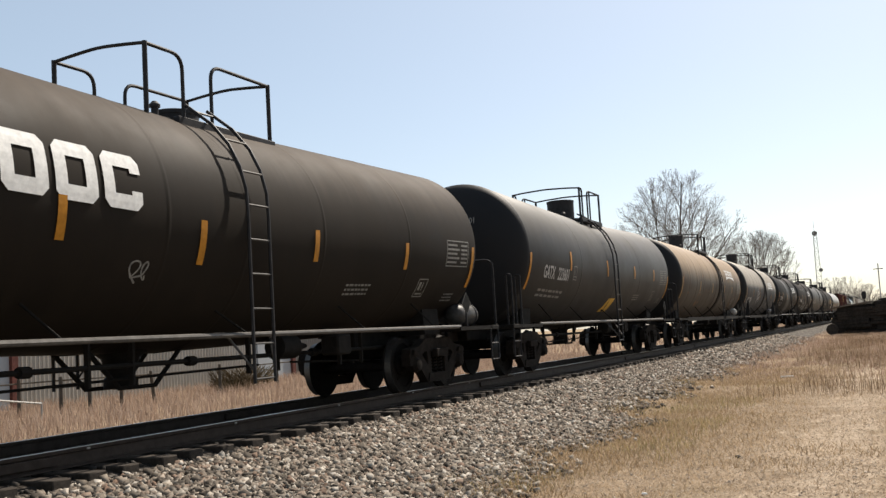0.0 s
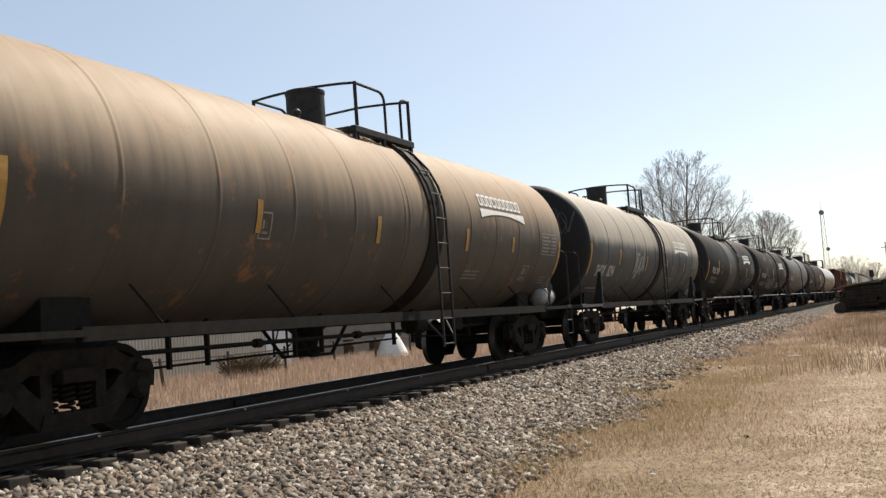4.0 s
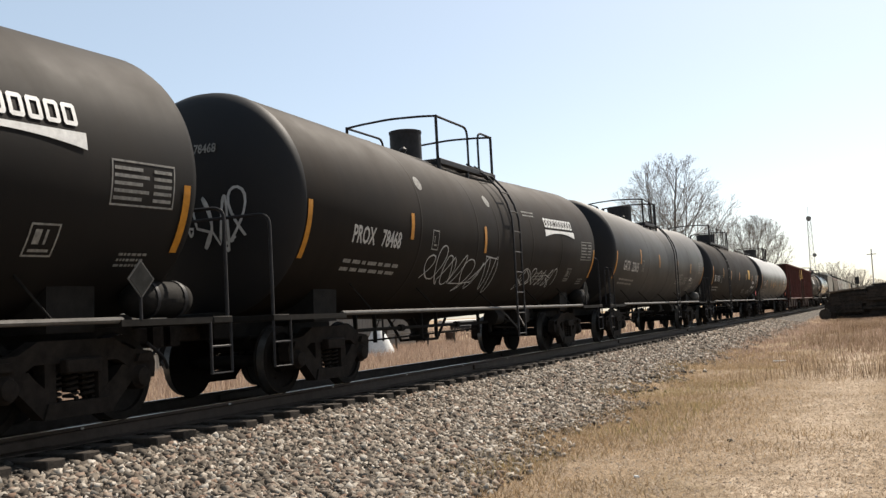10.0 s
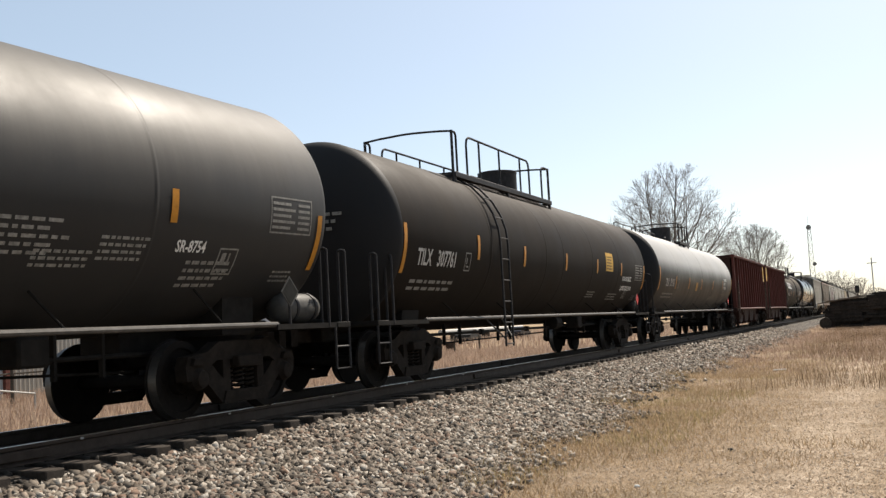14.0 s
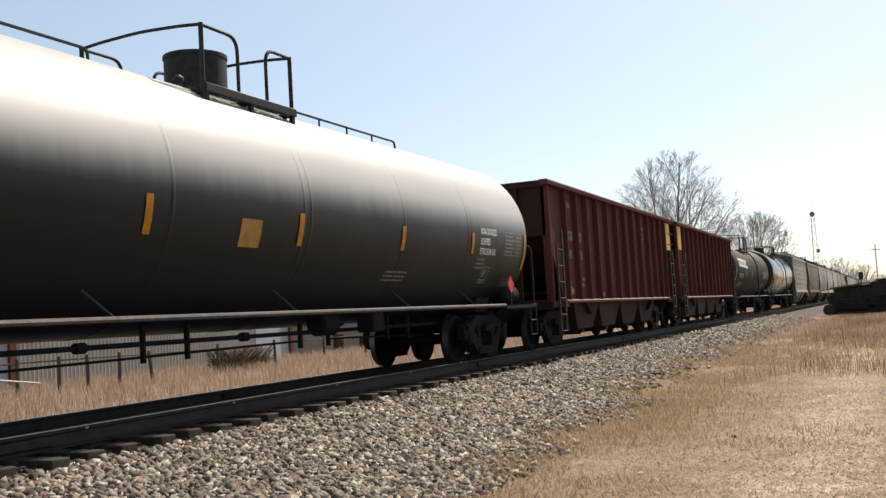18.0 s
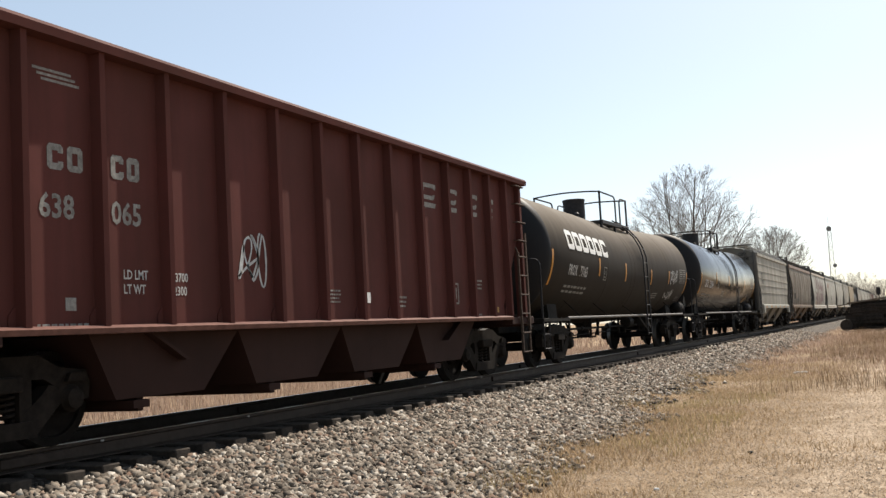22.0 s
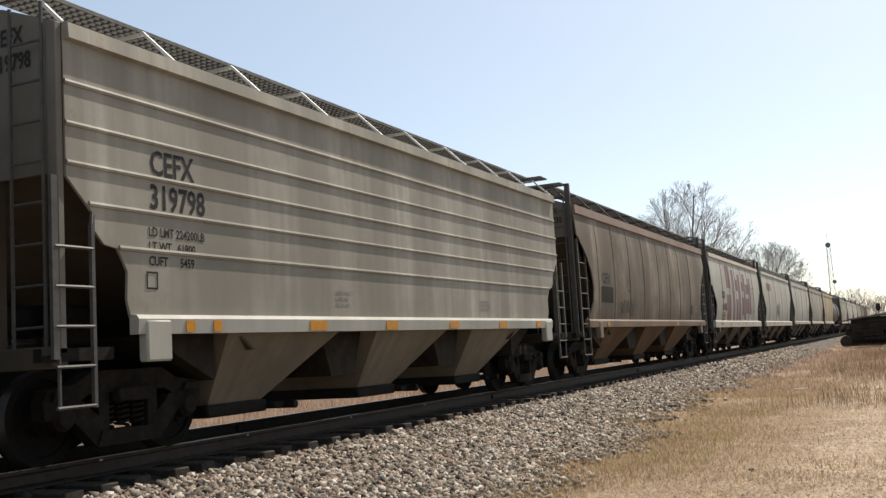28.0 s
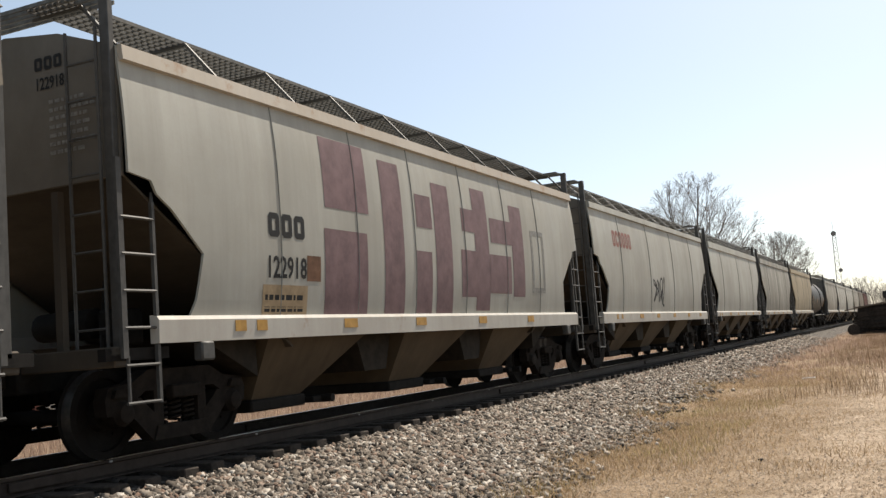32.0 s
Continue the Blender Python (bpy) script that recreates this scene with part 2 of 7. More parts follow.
# ---- mesh building ----
class Shape:
    """Collects vertices and faces of one mesh."""

    def __init__(self):
        self.v, self.f = [], []

    def add(self, verts, faces):
        o = len(self.v)
        self.v += [tuple(p) for p in verts]
        self.f += [tuple(i + o for i in q) for q in faces]
        return self

    def box(self, x0, x1, y0, y1, z0, z1, c=0.0):
        if c <= 0:
            vs = [(x, y, z) for x in (x0, x1) for y in (y0, y1) for z in (z0, z1)]
            return self.add(vs, [(0, 1, 3, 2), (4, 6, 7, 5), (0, 4, 5, 1), (2, 3, 7, 6), (0, 2, 6, 4), (1, 5, 7, 3)])
        ring = lambda z, d: [(x0 + d, y0, z), (x1 - d, y0, z), (x1, y0 + d, z), (x1, y1 - d, z), (x1 - d, y1, z), (x0 + d, y1, z), (x0, y1 - d, z), (x0, y0 + d, z)]
        ins = lambda z: [(x0 + c, y0 + c, z), (x1 - c, y0 + c, z), (x1 - c, y0 + c, z), (x1 - c, y1 - c, z), (x1 - c, y1 - c, z), (x0 + c, y1 - c, z), (x0 + c, y1 - c, z), (x0 + c, y0 + c, z)]
        return self.loft([ins(z0), ring(z0 + c, c), ring(z1 - c, c), ins(z1)])

    def loft(self, rings, caps=True, closed=True):
        n, o = len(rings[0]), len(self.v)
        for r in rings:
            self.v += [tuple(p) for p in r]
        for k in range(len(rings) - 1):
            for i in range(n if closed else n - 1):
                j = (i + 1) % n
                self.f.append((o + k * n + i, o + k * n + j, o + (k + 1) * n + j, o + (k + 1) * n + i))
        if caps:
            self.f.append(tuple(o + i for i in reversed(range(n))))
            self.f.append(tuple(o + (len(rings) - 1) * n + i for i in range(n)))
        return self

    def prism(self, poly, axis, a, b):
        """A polygon of 2D points, extruded along an axis from a to b. axis 'x': points are (y, z); 'y': (x, z); 'z': (x, y)."""
        put = {"x": lambda p, t: (t, p[0], p[1]), "y": lambda p, t: (p[0], t, p[1]), "z": lambda p, t: (p[0], p[1], t)}[axis]
        return self.loft([[put(p, a) for p in poly], [put(p, b) for p in poly]])

    def cyl(self, axis, centre, r, a, b, n=16, r2=None):
        c = centre
        poly = lambda rr: [(c[0] + rr * math.cos(2 * math.pi * i / n), c[1] + rr * math.sin(2 * math.pi * i / n)) for i in range(n)]
        put = {"x": lambda p, t: (t, p[0], p[1]), "y": lambda p, t: (p[0], t, p[1]), "z": lambda p, t: (p[0], p[1], t)}[axis]
        return self.loft([[put(p, a) for p in poly(r)], [put(p, b) for p in poly(r2 if r2 is not None else r)]])

    def lathe(self, axis, centre, profile, n=24, caps=True):
        """profile: (position along the axis, radius)."""
        put = {"x": lambda u, w, t: (t, centre[0] + u, centre[1] + w), "y": lambda u, w, t: (centre[0] + u, t, centre[1] + w), "z": lambda u, w, t: (centre[0] + u, centre[1] + w, t)}[axis]
        rings = [[put(r * math.cos(2 * math.pi * i / n), r * math.sin(2 * math.pi * i / n), t) for i in range(n)] for t, r in profile]
        return self.loft(rings, caps)

    def rod(self, pts, r, n=7):
        """A round bar through points."""
        pts = [Vector(p) for p in pts]
        rings, up = [], None
        for i, p in enumerate(pts):
            d = (pts[min(i + 1, len(pts) - 1)] - pts[max(i - 1, 0)]).normalized()
            if up is None:
                up = Vector((0, 0, 1)) if abs(d.z) < 0.9 else Vector((1, 0, 0))
            s = d.cross(up)
            s = s.normalized() if s.length > 1e-6 else Vector((1, 0, 0))
            up = s.cross(d).normalized()
            rings.append([p + r * (math.cos(2 * math.pi * k / n) * s + math.sin(2 * math.pi * k / n) * up) for k in range(n)])
        return self.loft(rings)

    def mesh(self, name, mat, sharp=38):
        me = bpy.data.meshes.new(name)
        me.from_pydata(self.v, [], self.f)
        me.materials.append(mat)
        bm = bmesh.new()
        bm.from_mesh(me)
        bmesh.ops.recalc_face_normals(bm, faces=bm.faces)
        bm.to_mesh(me)
        bm.free()
        if sharp:
            me.polygons.foreach_set("use_smooth", [True] * len(me.polygons))
            me.set_sharp_from_angle(angle=radians(sharp))
        return me


def curved(pts, r=0.12, n=4):
    """Rounds the corners of a chain of points."""
    pts = [Vector(p) for p in pts]
    out = [pts[0]]
    for a, b, c in zip(pts, pts[1:], pts[2:]):
        d0, d1 = (a - b), (c - b)
        k = min(r, d0.length * 0.45, d1.length * 0.45)
        p0, p1 = b + d0.normalized() * k, b + d1.normalized() * k
        for i in range(n + 1):
            t = i / n
            out.append((1 - t) ** 2 * p0 + 2 * t * (1 - t) * b + t * t * p1)
    out.append(pts[-1])
    return out


def part(name, shape, mat, parent, label="", at=None, sharp=38):
    """Links a shape (or a finished mesh) as one mesh object under a thing or a part."""
    me = shape.mesh(name, mat, sharp) if isinstance(shape, Shape) else shape
    ob = new(name, me)
    ob.parent = parent
    if at is not None:
        ob.matrix_basis = at
    if label:
        ob["label"] = label
    return ob


def thing(name, label, category, group="", at=None, kind=""):
    ob = new(name)
    ob.empty_display_size = 0.3
    if at is not None:
        ob.matrix_basis = at
    return tagged(ob, label, category, group, kind)


CACHE = {}


def shared(key, build):
    if key not in CACHE:
        CACHE[key] = build()
    return CACHE[key]
M["whitelet2"] = plain("white_painted_bracket", (0.576, 0.576, 0.56), 0.5, 0.0, 0.15, 10, 0.05)
M["pinkplate"] = paint("pinkish_roof_plate", (0.23, 0.167, 0.138), (0.144, 0.109, 0.0864), 0.6, 0.55, 0.5, seed=21.0)
M["rustplate"] = paint("rust_spotted_roof_plate", (0.44, 0.4, 0.344), (0.32, 0.264, 0.2), 0.5, 0.55, 0.5, 0.3, (0.272, 0.136, 0.056), seed=22.0)
M["grey2s"] = paint("worn_pale_side_sill", (0.44, 0.424, 0.384), (0.28, 0.24, 0.2), 0.5, 0.5, 0.6, 0.1, (0.24, 0.136, 0.072), seed=23.0)
M["fadedseam"] = plain("grey_seam_sealer", (0.208, 0.208, 0.192), 0.7, 0.0, 0.3, 6, 0.05)
M["rustpatch"] = plain("rusty_patch", (0.16, 0.088, 0.056), 0.8, 0.0, 0.4, 6, 0.1)
M["tanpatch"] = plain("tan_patch", (0.288, 0.216, 0.136), 0.7, 0.0, 0.3, 6, 0.05)
M["post"] = plain("weathered_fence_post", (0.08, 0.068, 0.056), 0.9, 0.0, 0.4, 10, 0.3)
M["tin"] = paint("weathered_corrugated_metal", (0.368, 0.352, 0.32), (0.24, 0.216, 0.184), 0.5, 0.6, 0.8, seed=31.0)
M["tin2"] = paint("dull_corrugated_metal", (0.24, 0.232, 0.216), (0.16, 0.144, 0.128), 0.5, 0.6, 0.8, seed=32.0)
M["bluewall"] = paint("pale_blue_grey_wall", (0.336, 0.368, 0.4), (0.264, 0.264, 0.264), 0.4, 0.6, 0.4, seed=33.0)
M["redpost"] = plain("rusty_red_post", (0.112, 0.044, 0.036), 0.8, 0.0, 0.4, 6, 0.1)
M["carglass"] = plain("dark_car_glass", (0.024, 0.028, 0.032), 0.1, 0.0, 0.1, 3, 0.0)
M["blackcar"] = plain("dark_car_paint", (0.024, 0.024, 0.028), 0.25, 0.0, 0.1, 3, 0.0)
M["oldtie"] = plain("dark_old_timber", (0.036, 0.029, 0.024), 0.95, 0.0, 0.6, 5, 0.4)
M["board"] = plain("weathered_board", (0.16, 0.136, 0.112), 0.9, 0.0, 0.4, 6, 0.3)
M["mast"] = plain("pale_mast_steel", (0.34, 0.34, 0.35), 0.6, 0.0, 0.2, 3, 0.05)
M["mastdish"] = plain("grey_dish", (0.16, 0.16, 0.16), 0.6, 0.0, 0.2, 3, 0.05)
M["bark"] = plain("grey_bark", (0.11, 0.098, 0.09), 0.9, 0.0, 0.3, 4, 0.3)
M["twig"] = plain("bare_twigs", (0.22, 0.195, 0.175), 0.9, 0.0, 0.3, 4, 0.0)
M["brush"] = plain("dead_brush", (0.112, 0.084, 0.048), 0.9, 0.0, 0.5, 3, 0.0)
M["rustsill"] = paint("rusty_brown_sill", (0.22, 0.165, 0.125), (0.10, 0.075, 0.06), 0.6, 0.6, 0.8, 0.3, (0.15, 0.075, 0.04), seed=26.0)
M["rustbay"] = paint("rusty_hopper_bay", (0.135, 0.082, 0.048), (0.040, 0.028, 0.02), 0.7, 0.65, 0.9, 0.3, (0.15, 0.07, 0.03), seed=27.0)
M["plateframe"] = plain("grimy_placard_frame", (0.036, 0.036, 0.0344), 0.8, 0.0, 0.3, 8, 0.05, 0.0)
# Grime on end slopes and sills, with the shade beneath painted in.
M["hopper_end"] = paint("grimy_shaded_hopper_end", (0.080, 0.066, 0.051), (0.034, 0.027, 0.021), 0.6, 0.7, 0.8, seed=24.0)
# Dusty end sheet with the neighbouring car's shadow put into the colour.
M["hopper_head"] = paint("dusty_shaded_hopper_head", (0.17, 0.158, 0.138), (0.085, 0.072, 0.058), 0.6, 0.7, 0.8, seed=25.0)

# ---- ground and track ----


def ground_height(x, y):
    """Cross-section of the bed and the land beside it."""
    a = abs(x)
    if a < 1.12:
        z = -0.22
    elif a < 1.5:
        z = -0.22 - (a - 1.12) / 0.38 * 0.10
    elif x > 0:
        z = -0.32 - (a - 1.5) * 0.162 if a < 4.15 else -0.75
    else:
        z = -0.32 - (a - 1.5) * 0.215 if a < 3.5 else -0.75
    if a > 3.6:
        k = min(1.0, (a - 3.6) / 1.5)
        z += k * (0.05 * noise.noise(Vector((x * 0.35, y * 0.35, 0.0))) + 0.12 * noise.noise(Vector((x * 0.05, y * 0.05, 3.0))))
    return z


def band(lo, hi, step):
    return [lo + i * step for i in range(int(round((hi - lo) / step)) + 1)]


def build_ground():
    xs = [-4000, -1500, -600, -250, -120, -70, -45, -32] + band(-24, -5, 1.0) + [-4.3, -3.8, -3.5, -3.0, -2.3, -1.5, -1.12, 0, 1.12, 1.5, 2.2, 2.8, 3.4, 3.8, 4.15] + band(4.5, 14, 0.5) + [16, 19, 23, 30, 45, 70, 120, 250, 600, 1500, 4000]
    ys = [-4000, -1200, -400, -280, -120, -60, -30] + band(-16, 4, 2.0) + band(5, 40, 0.6) + band(42, 100, 3.0) + [110, 125, 150, 190, 250, 350, 500, 800, 1500, 4200]
    vs = [(x, y, ground_height(x, y)) for y in ys for x in xs]
    n = len(xs)
    fs = [(j * n + i, j * n + i + 1, (j + 1) * n + i + 1, (j + 1) * n + i) for j in range(len(ys) - 1) for i in range(n - 1)]
    me = bpy.data.meshes.new("ground")
    me.from_pydata(vs, [], fs)
    me.polygons.foreach_set("use_smooth", [True] * len(me.polygons))
    m, nd, l, b = material("ground_soil_and_ballast", 1.0, 0.0, 0.0)
    v = coords(nd, l)
    sep = nd.new("ShaderNodeSeparateXYZ")
    l.new(v, sep.inputs[0])
    big, mid, fine = noise_tex(nd, l, v, 0.22, 6, 0.6), noise_tex(nd, l, v, 1.6, 6, 0.65), noise_tex(nd, l, v, 22, 6, 0.75)
    straw = mix(nd, l, ramp(nd, l, mid, [(0.35, g(0.0)), (0.65, g(1.0))]), (0.262, 0.195, 0.130), (0.345, 0.268, 0.188))
    straw = mix(nd, l, ramp(nd, l, noise_tex(nd, l, v, 0.5, 5, 0.6), [(0.56, g(0.0)), (0.72, g(0.55))]), straw, (0.218, 0.178, 0.107))
    straw = mix(nd, l, ramp(nd, l, fine, [(0.3, g(0.6)), (0.6, g(0.0))]), straw, (0.165, 0.113, 0.0785))
    # worn sandy wheel track beside the line
    d = nd.new("ShaderNodeMath"); d.operation = "SUBTRACT"; d.inputs[1].default_value = 7.6
    l.new(sep.outputs[0], d.inputs[0])
    wob = nd.new("ShaderNodeMath"); wob.operation = "MULTIPLY_ADD"; wob.inputs[1].default_value = 2.6
    l.new(mid, wob.inputs[0]); l.new(d.outputs[0], wob.inputs[2])
    sh = nd.new("ShaderNodeMath"); sh.operation = "SUBTRACT"; sh.inputs[1].default_value = 1.3
    l.new(wob.outputs[0], sh.inputs[0])
    ab = nd.new("ShaderNodeMath"); ab.operation = "ABSOLUTE"
    l.new(sh.outputs[0], ab.inputs[0])
    lane = ramp(nd, l, ab.outputs[0], [(0.15, g(0.9)), (1.0, g(0.0))])
    sand = mix(nd, l, ramp(nd, l, noise_tex(nd, l, v, 5.0, 6, 0.7), [(0.36, g(0.0)), (0.66, g(1.0))]), (0.31, 0.242, 0.178), (0.51, 0.425, 0.335))
    c = mix(nd, l, lane, straw, sand)
    # stone under the loose ballast
    vor = nd.new("ShaderNodeTexVoronoi"); vor.inputs["Scale"].default_value = 17
    l.new(v, vor.inputs["Vector"])
    stone = mix(nd, l, ramp(nd, l, vor.outputs["Distance"], [(0.25, g(0.0)), (0.75, g(1.0))]), ramp(nd, l, vor.outputs["Color"], [(0.1, (0.132, 0.125, 0.116)), (0.5, (0.218, 0.198, 0.178)), (0.9, (0.318, 0.291, 0.264))]), (0.0331, 0.0298, 0.0264))
    ax = nd.new("ShaderNodeMath"); ax.operation = "ABSOLUTE"
    l.new(sep.outputs[0], ax.inputs[0])
    # bed between the rails: oil stain plus the train's shade painted in
    oil = nd.new("ShaderNodeMapRange"); oil.inputs[1].default_value, oil.inputs[2].default_value, oil.inputs[3].default_value, oil.inputs[4].default_value = 1.2, 1.5, 0.85, 0.0
    l.new(ax.outputs[0], oil.inputs[0])
    stone = mix(nd, l, oil.outputs[0], stone, (0.026, 0.022, 0.019))
    ed = nd.new("ShaderNodeMath"); ed.operation = "MULTIPLY_ADD"; ed.inputs[1].default_value = 1.6
    l.new(mid, ed.inputs[0]); l.new(ax.outputs[0], ed.inputs[2])
    mr = nd.new("ShaderNodeMapRange"); mr.inputs[1].default_value, mr.inputs[2].default_value, mr.inputs[3].default_value, mr.inputs[4].default_value = 4.0, 4.4, 1.0, 0.0
    l.new(ed.outputs[0], mr.inputs[0])
    c = mix(nd, l, mr.outputs[0], c, stone)
    l.new(c, b.inputs["Base Color"])
    bump(nd, l, mix(nd, l, mr.outputs[0], fine, vor.outputs["Distance"]), b, 0.6, 0.04)
    me.materials.append(m)
    return tagged(new("ground", me), "flat dry grassland with a sandy track beside the railway", "ground", kind="structure")


ground = build_ground()


def rail_profile(x, side):
    pts = [(-0.07, -0.18), (0.07, -0.18), (0.07, -0.168), (0.012, -0.15), (0.009, -0.045), (0.036, -0.032), (0.037, -0.006), (0.028, 0.0), (-0.028, 0.0), (-0.037, -0.006), (-0.036, -0.032), (-0.009, -0.045), (-0.012, -0.15), (-0.07, -0.168)]
    return [(x + a, z) for a, z in pts]


for side in (1, -1):
    r = thing("rail", "rusty steel rail with a worn shiny head, spiked to timber ties", "rail", "rails of the track", kind="structure")
    part("rail_bar", Shape().prism(rail_profile(0.7525 * side, side), "y", -290, 900), M["rail"], r)
    part("running_surface", Shape().box(0.7525 * side - 0.024, 0.7525 * side + 0.024, -290, 900, -0.002, 0.0025), M["railtop"], r, "thin polished band on the rail head")
    joints = shared("joint", lambda: Shape().box(-0.02, 0.02, -0.42, 0.42, -0.14, -0.05, 0.008).mesh("joint_bar", M["rail"]))
    for y in (7.0, 18.9, 30.8, 42.7, 54.6):
        part("joint_bar", joints, None, r, "", pose(0.7525 * side + 0.028, y + (5.6 if side < 0 else 0), 0))
    if side > 0:
        for y in (7.85, 10.35, 12.9, 15.4, 17.9, 20.4):
            part("rail_clip", shared("clip", lambda: Shape().box(0.036, 0.05, -0.022, 0.022, -0.035, -0.012, 0.004).mesh("rail_clip", M["galv"])), None, r, "small bright metal tag on the rail", pose(0.7525, y, 0))

# ---- trucks ----
WHEEL_R = 0.457
WHEELSETS = []


def sideframe():
    s = Shape()
    w0, w1 = -0.08, 0.08
    s.prism([(-1.13, 0.60), (-1.08, 0.72), (-0.74, 0.76), (-0.50, 0.88), (0.50, 0.88), (0.74, 0.76), (1.08, 0.72), (1.13, 0.60), (1.11, 0.44), (0.98, 0.44), (0.94, 0.56), (0.74, 0.56), (0.55, 0.66), (-0.55, 0.66), (-0.74, 0.56), (-0.94, 0.56), (-0.98, 0.44), (-1.11, 0.44)], "x", w0, w1)
    for k in (1, -1):
        s.prism([(k * 0.62, 0.60), (k * 0.84, 0.57), (k * 0.78, 0.44), (k * 0.46, 0.15), (k * 0.26, 0.18), (k * 0.30, 0.34), (k * 0.54, 0.52)], "x", w0 + 0.004, w1 - 0.004)
        s.prism([(k * 0.28, 0.68), (k * 0.42, 0.68), (k * 0.42, 0.22), (k * 0.28, 0.22)], "x", w0 + 0.008, w1 - 0.008)
        s.prism([(k * 0.80, 0.62), (k * 1.05, 0.62), (k * 1.02, 0.70), (k * 0.84, 0.70)], "x", w1 - 0.002, w1 + 0.05)
    s.prism([(-0.46, 0.14), (0.46, 0.14), (0.40, 0.29), (-0.40, 0.29)], "x", w0 - 0.02, w1 + 0.02)
    s.box(w1 - 0.01, w1 + 0.10, -0.24, 0.24, 0.56, 0.70, 0.015)
    return s.mesh("side_frame", M["truck"])


def wheelset_mesh():
    s = Shape()
    for k in (1, -1):
        prof = [(k * 0.685, 0.30), (k * 0.685, 0.478), (k * 0.70, 0.485), (k * 0.715, 0.46), (k * 0.825, 0.452), (k * 0.83, 0.37), (k * 0.80, 0.36), (k * 0.765, 0.17), (k * 0.84, 0.15), (k * 0.85, 0.09)]
        s.lathe("x", (0, 0), prof, 36)
        for j in range(3):
            a = j * 2.1
            s.cyl("x", (0.26 * math.cos(a), 0.26 * math.sin(a)), 0.022, k * 0.77, k * 0.795, 8)
    s.cyl("x", (0, 0), 0.085, -0.95, 0.95, 14)
    me = s.mesh("wheelset", M["wheel"])
    me.materials.append(M["tread"])
    for p in me.polygons:
        c = p.center
        if abs(abs(c.x) - 0.77) < 0.056 and math.hypot(c.y, c.z) > 0.44:
            p.material_index = 1
    return me


def springs_mesh():
    s = Shape()
    for y in (-0.22, 0.0, 0.22):
        for x in (-0.05,):
            pts = [(x + 0.06 * math.cos(a), y + 0.075 * math.sin(a), 0.30 + 0.27 * a / (2 * math.pi * 5)) for a in [i * 2 * math.pi / 10 for i in range(51)]]
            s.rod(pts, 0.016, 5)
    return s.mesh("spring_nest", M["truck"])


def truck(parent, y):
    tr = part("truck", shared("bolster", lambda: Shape().box(-1.08, 1.08, -0.20, 0.20, 0.57, 0.80, 0.04).cyl("z", (0, 0), 0.22, 0.80, 0.90, 14).mesh("truck", M["truck"])), None, parent, "cast steel two-axle truck with coil springs", pose(0, y, 0))
    for k in (1, -1):
        part("side_frame", shared("sideframe", sideframe), None, tr, "", pose(k * 1.0, 0, 0))
        part("spring_nest", shared("springs", springs_mesh), None, tr, "", pose(k * 1.02, 0, 0, 0, 0, 0 if k > 0 else 180))
        for j in (1, -1):
            part("bearing_cap", shared("cap", lambda: Shape().lathe("x", (0, 0), [(-0.10, 0.13), (0.06, 0.135), (0.08, 0.11), (0.12, 0.10), (0.135, 0.05)], 14).mesh("bearing_cap", M["truck"])), None, tr, "", pose(k * 1.02, j * 0.889, WHEEL_R, 0, 0, 0 if k > 0 else 180))
    for j in (1, -1):
        part("brake_beam", shared("beam", lambda: Shape().box(-0.7, 0.7, -0.03, 0.03, 0.36, 0.44).mesh("brake_beam", M["truck"])), None, tr, "", pose(0, j * 0.39, 0))
    for j in (1, -1):
        ws = part("wheelset", shared("wheelset", wheelset_mesh), None, tr)
        ws.matrix_parent_inverse = Matrix.Translation((0, j * 0.889, WHEEL_R))
        WHEELSETS.append(ws)
    return tr


def coupler(parent, y, k):
    def build():
        s = Shape()
        s.box(-0.10, 0.10, -0.62, 0.0, 0.78, 0.98, 0.02)
        s.prism([(-0.16, 0.0), (0.17, 0.0), (0.19, 0.12), (0.10, 0.28), (0.02, 0.30), (0.03, 0.16), (-0.06, 0.12), (-0.17, 0.20)], "z", 0.73, 1.02)
        return s.mesh("coupler", M["truck"])
    part("coupler", shared("coupler", build), None, parent, "", pose(0, y - k * 0.26, 0, 0, 0, 0 if k > 0 else 180))
    part("air_hose", shared("hose", lambda: Shape().rod(curved([(0.28, -0.25, 0.80), (0.32, 0.0, 0.62), (0.2, 0.22, 0.45), (0.05, 0.30, 0.55)], 0.2), 0.022).mesh("air_hose", M["iron"])), None, parent, "black rubber air hose", pose(0, y - k * 0.26, 0, 0, 0, 0 if k > 0 else 180))


# ---- lettering ----
SMALL_PRINT = ("lettering", "test_table", "notice_print", "stencil_box", "plate_mark")   # rows too fine to pick apart


def text_mesh(body, size, mat, name="lettering", spacing=1.0, narrow=1.0):
    key = ("text", body, size, mat.name, spacing, narrow)
    if key not in CACHE:
        cu = bpy.data.curves.new("lettering", "FONT")
        cu.offset = 0.022 * size
        cu.body, cu.size, cu.resolution_u, cu.space_character, cu.space_line = body, size, 2, spacing, 1.1
        ob = bpy.data.objects.new("lettering", cu)
        scene.collection.objects.link(ob)
        dg = bpy.context.evaluated_depsgraph_get()
        me = bpy.data.meshes.new_from_object(ob.evaluated_get(dg))
        bpy.data.objects.remove(ob)
        bpy.data.curves.remove(cu)
        co = [(v.co.x * narrow, v.co.y) for v in me.vertices]
        fs = [tuple(p.vertices) for p in me.polygons]
        bpy.data.meshes.remove(me)
        CACHE[key] = (co, fs)
    return CACHE[key]


